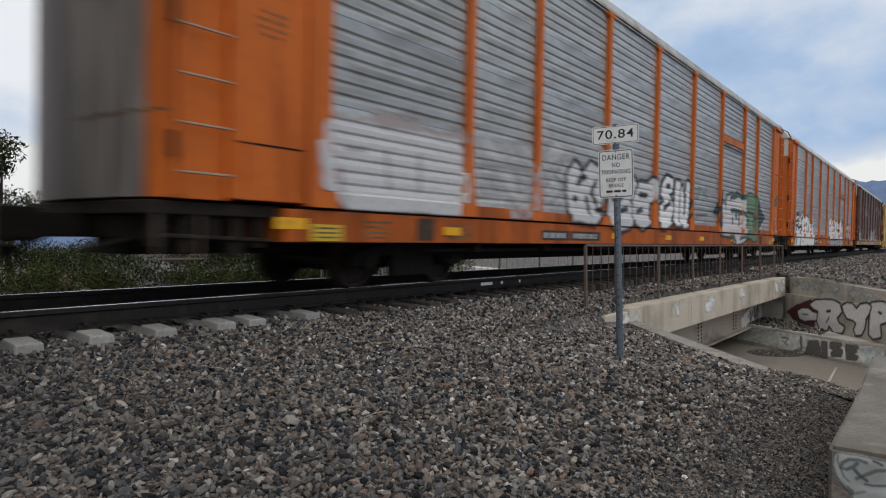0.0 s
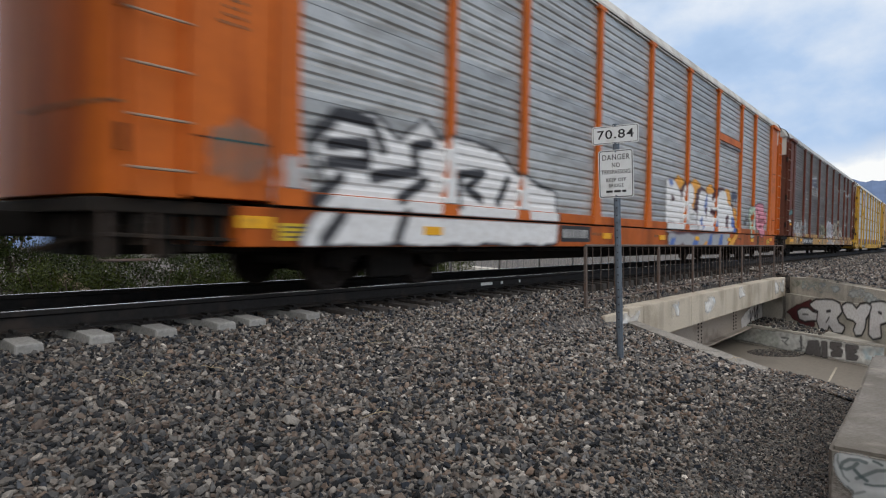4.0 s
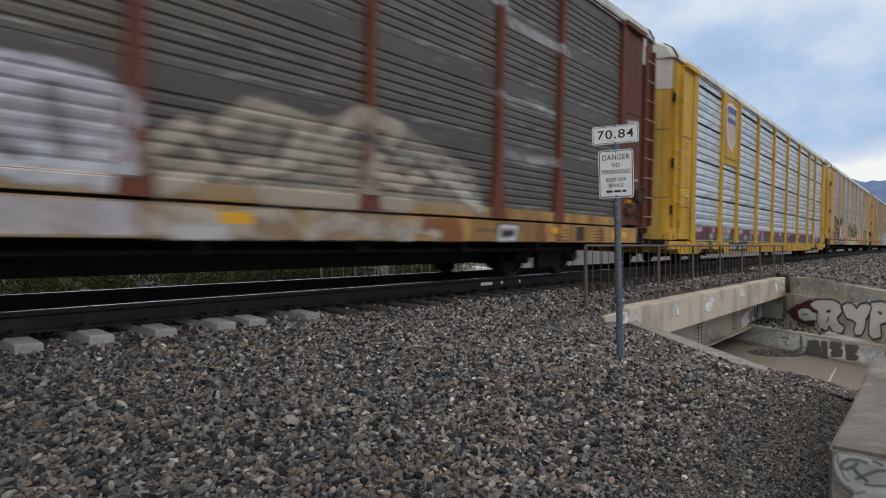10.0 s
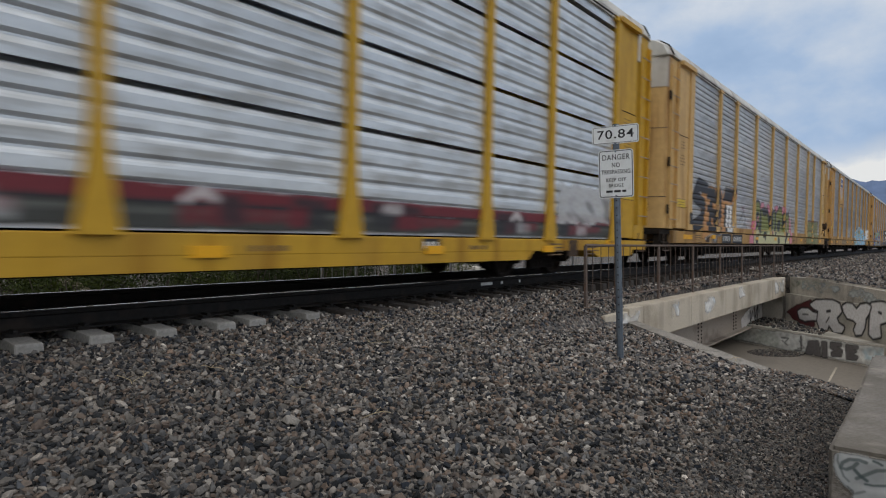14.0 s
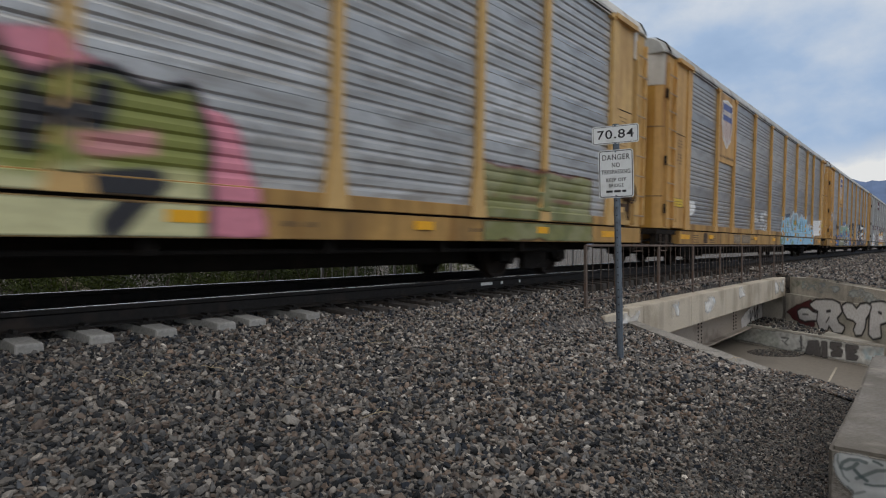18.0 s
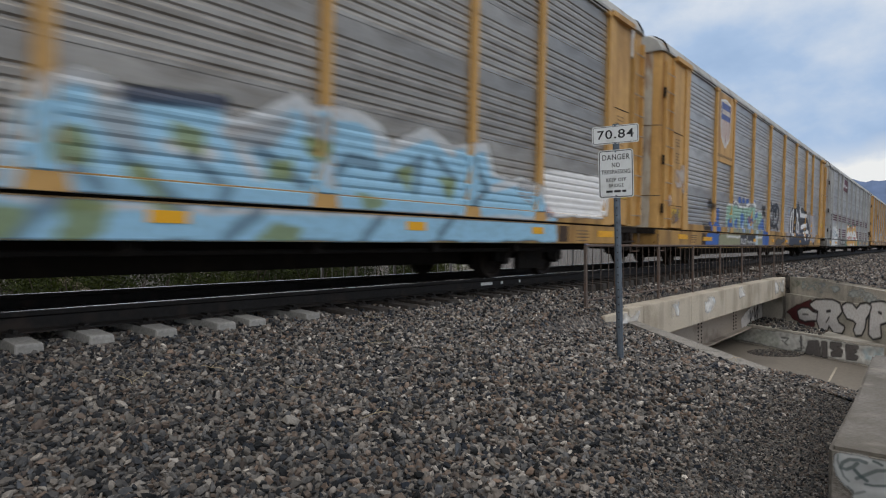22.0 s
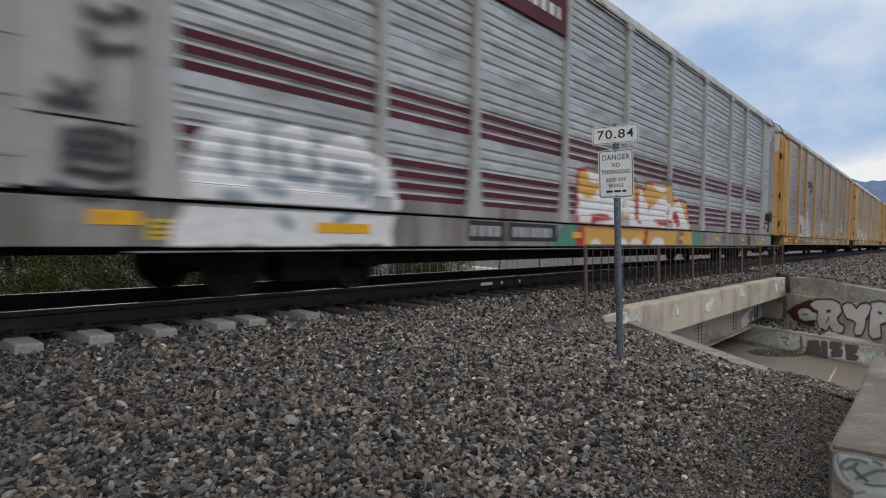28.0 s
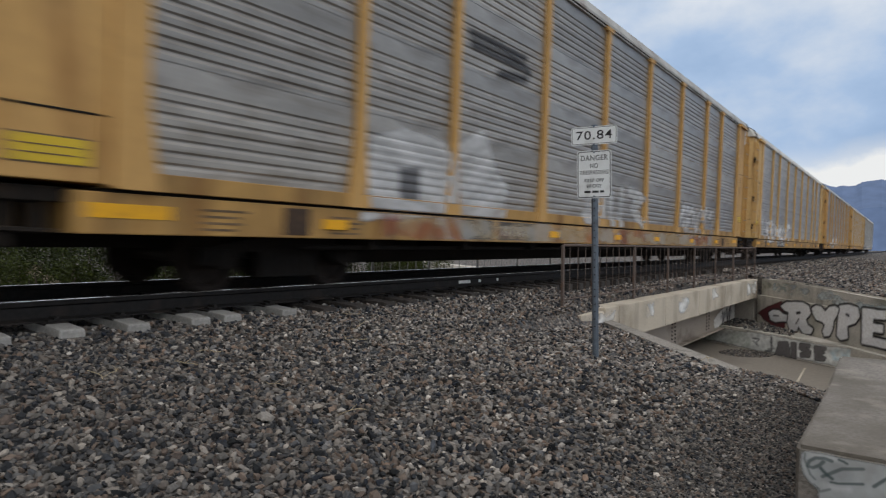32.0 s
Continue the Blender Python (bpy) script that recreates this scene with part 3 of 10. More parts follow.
MURALS = {}
MURALS[1] = (
    mural("green and white tags on the end",
          area(MOSS, [(22.8, 2.36), (23.3, 2.5), (23.3, 2.24), (22.8, 2.12)], rag=0.12, strength=0.6),
          area(CHALK, [(22.75, 1.76), (22.95, 1.8), (23.4, 1.58), (23.35, 1.2), (23.1, 1.18), (22.9, 1.52)], rag=0.2, strength=0.55, wear=1)),
    mural("white sprayed block with pink edge",
          area(BLUSH, [(0, 1.88), (0.1, 2), (1, 2.12), (2.5, 2.08), (2.5, 1.92), (1.1, 1.94)], strength=0.5, rag=0.1),
          area(SILVER, [(-0.05, 1.2), (-0.1, 1.8), (0.1, 1.96), (0.7, 2), (1.5, 2.02), (2.45, 2.02), (2.6, 1.4), (2.55, 1.04), (0.4, 0.96), (0.1, 1.1)], rag=0.05, strength=0.95),
          line(ASH, 0.03, [(0.35, 1.66), (0.65, 1.68)], strength=0.5),
          line(ASH, 0.03, [(0.25, 1.42), (0.3, 1.1)], strength=0.5),
          line(ASH, 0.03, [(1, 1.7), (1.05, 1.28)], strength=0.5),
          line(ASH, 0.03, [(1.6, 1.72), (1.6, 1.26)], strength=0.5)),
    mural("faded white letters",
          area(SILVER, [(2.85, 2.1), (4.3, 2.14), (4.3, 1.94), (4.55, 1.82), (4.5, 1.04), (3.75, 1), (3.65, 1.36), (2.95, 1.4)], strength=0.7, wear=0.6),
          area(SILVER, [(4.75, 2.3), (5.85, 2.34), (6, 1.96), (5.7, 1.64), (5.8, 1.28), (4.85, 1.28)], strength=0.75, wear=0.6),
          area(SILVER, [(4.75, 2.12), (5.55, 2.22), (5.6, 1.88), (5.65, 1.16), (4.8, 1.1), (4.8, 1.6)], strength=0.45, wear=0.8, rag=0.15),
          line(ASH, 0.03, [(3, 1.76), (4.3, 1.8)], strength=0.7),
          line(ASH, 0.03, [(3.2, 1.62), (3.35, 1.42)], strength=0.7),
          line(ASH, 0.03, [(3.95, 1.68), (4, 1.42)], strength=0.7),
          line(ASH, 0.03, [(5.45, 2.06), (5.15, 1.78), (5.6, 1.62)], strength=0.7)),
    mural("silver letters with black outline",
          area(SILVER, [(5.8, 1.04), (5.65, 1.52), (5.65, 1.84), (5.9, 2.06), (6.05, 2), (6.2, 1.84), (6.55, 2.1), (6.85, 2.06), (7.05, 1.98), (7.1, 1.72), (7, 1.22), (6.7, 1.02), (5.9, 1.04)], edge=(K_, 0.075)),
          area(SILVER, [(7.1, 2.04), (7.45, 2.12), (7.55, 1.86), (7.2, 1.76)], edge=(K_, 0.075)),
          area(SILVER, [(7.2, 1.2), (7.3, 1.72), (7.6, 1.9), (7.95, 2.12), (8.45, 2.1), (8.8, 1.96), (8.8, 1.68), (8.45, 1.54), (8.65, 1.34), (8.5, 1.02), (8, 0.9), (7.55, 1)], edge=(K_, 0.075)),
          area(SILVER, [(8.7, 1.56), (9.05, 1.96), (9.5, 1.94), (9.8, 2.08), (10, 1.94), (9.85, 1.68), (9.6, 1.52), (9.6, 1.1), (9.2, 0.98), (8.75, 1.06)], edge=(K_, 0.075)),
          line(K_, 0.045, [(5.9, 1.44), (6, 1.42)]),
          line(K_, 0.045, [(6.05, 1.72), (6.2, 1.84), (6.35, 1.84)]),
          line(K_, 0.045, [(6.4, 1.46), (6.55, 1.18)]),
          line(K_, 0.045, [(6.8, 1.8), (6.6, 1.58), (6.85, 1.38)]),
          line(K_, 0.045, [(6.85, 1.26), (7.15, 1.26)]),
          line(K_, 0.045, [(7.95, 2.06), (8.05, 2.08)]),
          line(K_, 0.045, [(7.6, 1.52), (8.05, 1.56)]),
          line(K_, 0.045, [(7.75, 1.72), (8.25, 1.84)]),
          line(K_, 0.045, [(7.95, 1.28), (8.35, 1.36)]),
          line(K_, 0.045, [(9.05, 1.7), (9.45, 1.7)]),
          line(K_, 0.045, [(8.9, 1.32), (9.2, 1.38)]),
          line(K_, 0.045, [(8.35, 2.08), (8.55, 2.04)])),
    mural("silver letters with black outline",
          area(BRIGHT, [(10.3, 1.02), (10.35, 1.5), (10.7, 1.64), (10.4, 1.8), (10.45, 2.06), (10.75, 2.22), (11.15, 2.18), (11.1, 1.92), (10.85, 1.84), (11.25, 1.52), (11.05, 1.14), (10.6, 0.98)], edge=(K_, 0.08)),
          area(BRIGHT, [(11.35, 1.12), (11.4, 2.16), (11.7, 2.16), (11.7, 1.12)], edge=(K_, 0.08)),
          area(BRIGHT, [(11.8, 1.18), (11.8, 1.96), (11.9, 2.08), (12.1, 1.6), (12.25, 2.22), (12.45, 2.2), (12.45, 1.42), (12.25, 1.08), (11.95, 1.04)], edge=(K_, 0.08)),
          line(K_, 0.05, [(10.6, 1.46), (11, 1.62)]),
          line(K_, 0.05, [(10.75, 2.02), (10.95, 2.02)]),
          line(K_, 0.05, [(12.15, 1.88), (12.1, 1.4)])),
    mural("pale green overspray",
          area(SAGE, [(12.9, 2.02), (14, 2.12), (14.1, 1.94), (12.95, 1.82)], strength=0.45, rag=0.15, wear=0.5),
          line(ASH, 0.03, [(12.9, 2.1), (13.5, 2.14)], strength=0.5),
          line(ASH, 0.03, [(13.15, 1.4), (14.1, 1.44)], strength=0.5)),
    mural("black spiked shape",
          area(K_, [(14.8, 1.56), (15.25, 1.88), (15.4, 2.18), (15.5, 1.9), (15.65, 1.56), (15.5, 0.88), (15.25, 1.18), (15.2, 1.52)], rag=0.04)),
    mural("pinkish white letters with dark green outline",
          area(ROSE, [(15.5, 0.96), (15.45, 1.28), (15.55, 1.78), (15.85, 1.88), (16.1, 1.6), (16.15, 2.06), (16.8, 2.16), (16.9, 1.98), (17.6, 2.14), (18.8, 2.18), (18.85, 0.9), (18.1, 0.72), (17.65, 0.66), (17.1, 0.66), (16.85, 0.9), (16, 0.92)], edge=(PINE, 0.075)),
          line(PINE, 0.06, [(16.55, 2.04), (16.65, 2.1), (17.05, 2.16), (17.3, 2.26), (17.75, 2.2), (18.15, 2.12), (18.75, 2.26)]),
          line(PINE, 0.06, [(16.7, 1.68), (17.05, 1.7), (17.5, 1.68), (17.9, 1.66), (18.4, 1.64), (18.9, 1.62)]),
          line(PINE, 0.06, [(16.85, 1.42), (16.9, 1.3)]),
          line(PINE, 0.06, [(17.65, 1.68), (17.7, 1.28)]),
          line(PINE, 0.06, [(17.25, 1.54), (17.35, 1.5)]),
          line(PINE, 0.06, [(16.5, 0.88), (16.7, 0.92), (17, 0.84), (17.2, 0.68)]),
          line(PINE, 0.06, [(17.75, 0.82), (18.3, 0.88), (18.95, 0.88)]),
          area(BLUSH, [(16.55, 1.02), (17.75, 1.08), (18.7, 1.22), (18.7, 0.94), (17.75, 0.86), (16.5, 0.94)], strength=0.6, rag=0.08)),
    mural("green painted block",
          area(MOSS, [(18.75, 0.9), (18.75, 1.7), (18.7, 2.26), (19.1, 2.34), (20.05, 2.22), (20.15, 1.72), (20.25, 1.26), (20.05, 0.8), (19.6, 0.76), (19.2, 0.86)], edge=(PINE, 0.05)),
          area(SAGE, [(19.25, 1.6), (19.6, 1.64), (19.75, 1.42), (19.45, 1.2), (19.2, 1.36)], strength=0.35, rag=0.1),
          line(PINE, 0.05, [(18.8, 1.74), (19.2, 1.7), (19.65, 1.64)]),
          line(PINE, 0.05, [(19.85, 1.62), (19.6, 1.4), (19.65, 1.22)]),
          line(PINE, 0.05, [(18.8, 1.54), (18.9, 1.34)])),
    mural("black arrow shape",
          area(K_, [(20.05, 2.16), (20.45, 2.24), (20.7, 1.92), (21.4, 1.62), (20.5, 1.18), (20.1, 0.98), (20.3, 1.48), (19.85, 1.78)], rag=0.03)),
)
MURALS[2] = (
    mural("white tag on the end",
          area(CHALK, [(-0.2, 1.42), (0.1, 1.44), (0.1, 1.08), (-0.2, 1.04)], rag=0.06, strength=0.8),
          area(TEAL, [(-0.9, 1.6), (-0.45, 1.64), (-0.45, 1.32), (-0.85, 1.3)], rag=0.2, strength=0.4, wear=0.5)),
    mural("white letters with black outline",
          area(BRIGHT, [(0.2, 0.62), (0.55, 1.2), (0.35, 1.76), (0.65, 2.02), (1.2, 2.02), (1.65, 1.8), (2.1, 2.12), (2.4, 1.92), (2.75, 2), (3.8, 1.92), (4.4, 1.62), (5.6, 1.42), (5.6, 0.66)], edge=(K_, 0.05), rag=0.05),
          line(K_, 0.055, [(0.3, 1.72), (0.65, 2.02), (1.2, 2), (1.35, 1.72)]),
          line(K_, 0.055, [(0.5, 1.48), (1.1, 1.52), (1.1, 1.76), (0.5, 1.68)]),
          line(K_, 0.055, [(0.7, 1.34), (0.3, 1.04)]),
          line(K_, 0.055, [(1.2, 1.38), (2, 1.52), (1.9, 1.82), (2.25, 1.9)]),
          line(K_, 0.055, [(1.65, 1.14), (2.15, 1.4)]),
          line(K_, 0.055, [(2.85, 1.14), (2.9, 1.56), (3.45, 1.62), (3.05, 1.38), (3.4, 1.24)]),
          line(K_, 0.055, [(3.85, 1.22), (4.1, 1.58)]),
          line(K_, 0.055, [(0.7, 0.92), (0.45, 0.64)]),
          line(K_, 0.055, [(1.75, 0.96), (1.6, 0.64)])),
    mural("dark blue tag on white",
          area(CHALK, [(17.05, 2.26), (17.75, 2.38), (17.8, 2), (17.2, 1.92)], rag=0.12, strength=0.6),
          line(NAVY, 0.05, [(17.2, 2.22), (17.6, 2.24)]),
          line(NAVY, 0.05, [(17.15, 2.1), (17.7, 2.16)]),
          line(NAVY, 0.05, [(17.35, 2.18), (17.3, 1.98)]),
          line(NAVY, 0.05, [(17.5, 2.2), (17.6, 1.98)])),
    mural("white letters on maroon, orange and blue",
          area(GREY, [(11.35, 0.9), (12.6, 0.94), (14.5, 0.92), (16.95, 0.94), (16.55, 0.58), (11.35, 0.58)], rag=0.05),
          area(MAROON, [(11.15, 0.9), (11.35, 2.22), (11.75, 2.2), (12.25, 2.08), (12.55, 2.22), (13, 2.24), (13.55, 2.06), (13.9, 2.16), (14.5, 2.1), (15.3, 2.2), (16.15, 2.3), (16.85, 1.94), (17.65, 1.72), (17.65, 1), (13.15, 0.88)], rag=0.04),
          area(AMBER, [(11.75, 2.2), (12, 2.32), (12.35, 2.26), (12.5, 2.18), (12.3, 2.02), (11.95, 2.08)], rag=0.04),
          area(AMBER, [(13.1, 2.24), (13.35, 2.34), (13.85, 2.22), (13.6, 2.04), (13.55, 1.8), (13.45, 1.56), (13.2, 1.5), (13.3, 1.88)], rag=0.04),
          area(AMBER, [(14.35, 2.14), (14.7, 2.32), (15.15, 2.16), (14.85, 2.06)], rag=0.04),
          area(AMBER, [(16.35, 2.28), (16.85, 2.26), (17.1, 1.8), (16.7, 1.9)], rag=0.04),
          area(AMBER, [(17.35, 1.76), (17.65, 1.72), (17.85, 1.04), (17.55, 1.32)], rag=0.04),
          area(AMBER, [(16.75, 0.58), (17.65, 0.98), (18, 1), (17.25, 0.58)], rag=0.04),
          area(AMBER, [(14.2, 0.58), (14.4, 0.66), (14.55, 0.66), (14.55, 0.58)], rag=0.04),
          area(BRIGHT, [(11.15, 0.94), (11.15, 2.14), (11.35, 2.18), (11.55, 2.2), (11.75, 2.16), (11.95, 2.04), (12.15, 1.94), (12.3, 1.76), (12.4, 2), (12.65, 2.14), (13, 2.18), (13.25, 2.08), (13.3, 1.88), (13.1, 1.6), (13.35, 1.5), (13.55, 1.46), (13.55, 1.04), (12.35, 1)]),
          area(BRIGHT, [(13.65, 1.02), (13.7, 1.64), (13.85, 2.06), (14.2, 2.04), (14.5, 2), (14.95, 2.02), (15.15, 1.92), (15.6, 2.18), (16, 2.2), (16.4, 2.2), (16.7, 1.84), (17.15, 1.74), (17.45, 1.36), (17.25, 1.04), (15.45, 1.02)]),
          area(GREY, [(12.7, 1.04), (12.95, 1.28), (13.35, 1.36), (13.55, 1.32), (13.55, 1.08)], strength=0.5, rag=0.05),
          area(COBALT, [(11.35, 2.16), (11.55, 2.2), (11.6, 2.12), (11.4, 2.08)], rag=0.05, strength=0.9),
          area(COBALT, [(12.7, 1.48), (12.85, 1.74), (12.9, 1.64), (12.75, 1.44)], rag=0.05, strength=0.9),
          area(COBALT, [(14, 1.04), (13.95, 1.28), (14.1, 1.36), (14.15, 1.12)], rag=0.05, strength=0.9),
          area(COBALT, [(14.3, 1.7), (14.5, 2), (14.5, 1.62), (14.4, 1.52)], rag=0.05, strength=0.9),
          area(COBALT, [(15.3, 1.34), (15.4, 1), (15.1, 1)], rag=0.05, strength=0.9),
          area(COBALT, [(13.15, 0.58), (13.35, 0.74), (13.65, 0.72), (13.6, 0.58)], rag=0.05, strength=0.9),
          area(COBALT, [(14.55, 0.58), (14.75, 0.84), (15, 0.9), (14.95, 0.58)], rag=0.05, strength=0.9),
          area(COBALT, [(15.65, 0.58), (15.9, 0.92), (16.1, 0.92), (16.05, 0.58)], rag=0.05, strength=0.9),
          area(COBALT, [(11.4, 0.58), (11.55, 0.74), (11.8, 0.76), (11.7, 0.58)], rag=0.05, strength=0.9),
          area(COBALT, [(17.2, 1.42), (17.55, 1.36), (17.5, 0.98), (17.25, 1.02)], rag=0.05, strength=0.9),
          area(MAROON, [(11.55, 1.8), (11.7, 1.8), (11.75, 1.72), (11.55, 1.7)], rag=0.03),
          area(MAROON, [(14.9, 1.64), (15.25, 1.56), (15.2, 1.46), (14.85, 1.52)], rag=0.03),
          area(MAROON, [(16.55, 1.44), (16.8, 1.5), (16.75, 1.18), (16.55, 1.14)], rag=0.03),
          area(MAROON, [(14.35, 1.62), (14.55, 1.64), (14.5, 1.36)], rag=0.03),
          area(MAROON, [(12.25, 0.58), (12.4, 0.64), (12.45, 0.58)], rag=0.03),
          area(MAROON, [(12.25, 2.04), (12.55, 2.2), (12.45, 2.08), (12.3, 1.78)], rag=0.03),
          area(MAROON, [(13.35, 1.54), (13.6, 2.08), (13.95, 2.16), (13.75, 2), (13.65, 1.64), (13.65, 1.48)], rag=0.03),
          area(MAROON, [(15, 1.92), (15.3, 2.2), (16.05, 2.26), (15.45, 2.14), (15.15, 1.92)], rag=0.03),
          line(ASH, 0.03, [(11.35, 1.18), (11.75, 1.14)], strength=0.5),
          line(ASH, 0.03, [(12.25, 1.2), (12.75, 1.2)], strength=0.5),
          line(ASH, 0.03, [(13, 1.34), (13.35, 1.42)], strength=0.5)),
    mural("mint green letters",
          line(K_, 0.05, [(18.8, 1.34), (19.05, 1.32)], strength=0.6, blur=0.1),
          line(K_, 0.05, [(19, 1.48), (19.25, 1.48)], strength=0.6, blur=0.1),
          area(SAGEM, [(19.45, 1.56), (19.45, 1.78), (19.75, 1.9), (20.15, 1.94), (20.4, 2), (20.4, 1.64), (20.15, 1.42), (20.1, 0.94), (19.75, 0.88), (19.6, 0.96), (19.6, 1.36)], edge=(ASH, 0.03)),
          area(ROSE, [(19.8, 1.4), (20.1, 1.42), (20.05, 1), (19.85, 0.96)], strength=0.5, rag=0.08),
          area(RUST, [(19.7, 1.62), (19.85, 1.62), (19.8, 1.44), (19.7, 1.46)]),
          area(SAGEM, [(20.25, 1.5), (20.6, 1.46), (20.7, 1.06), (20.3, 1.02)], strength=0.5, wear=0.4)),
    mural("pink letters",
          area(PINK, [(20.4, 1.98), (20.85, 2.06), (21.2, 2.04), (21.6, 2.02), (21.75, 1.64), (22.1, 1.82), (22.1, 1.46), (21.7, 1.38), (21.6, 1), (21.3, 0.9), (20.9, 1.04), (20.65, 1.2)], edge=(WINE, 0.035)),
          line(WINE, 0.045, [(20.85, 1.66), (21.1, 1.68)]),
          line(WINE, 0.045, [(20.85, 1.48), (21.6, 1.5)]),
          line(WINE, 0.045, [(21, 1.26), (21.4, 1.26)]),
          line(WINE, 0.045, [(21.65, 1.56), (21.95, 1.4)]),
          line(WINE, 0.045, [(20.65, 1.86), (20.75, 1.74)])),
)
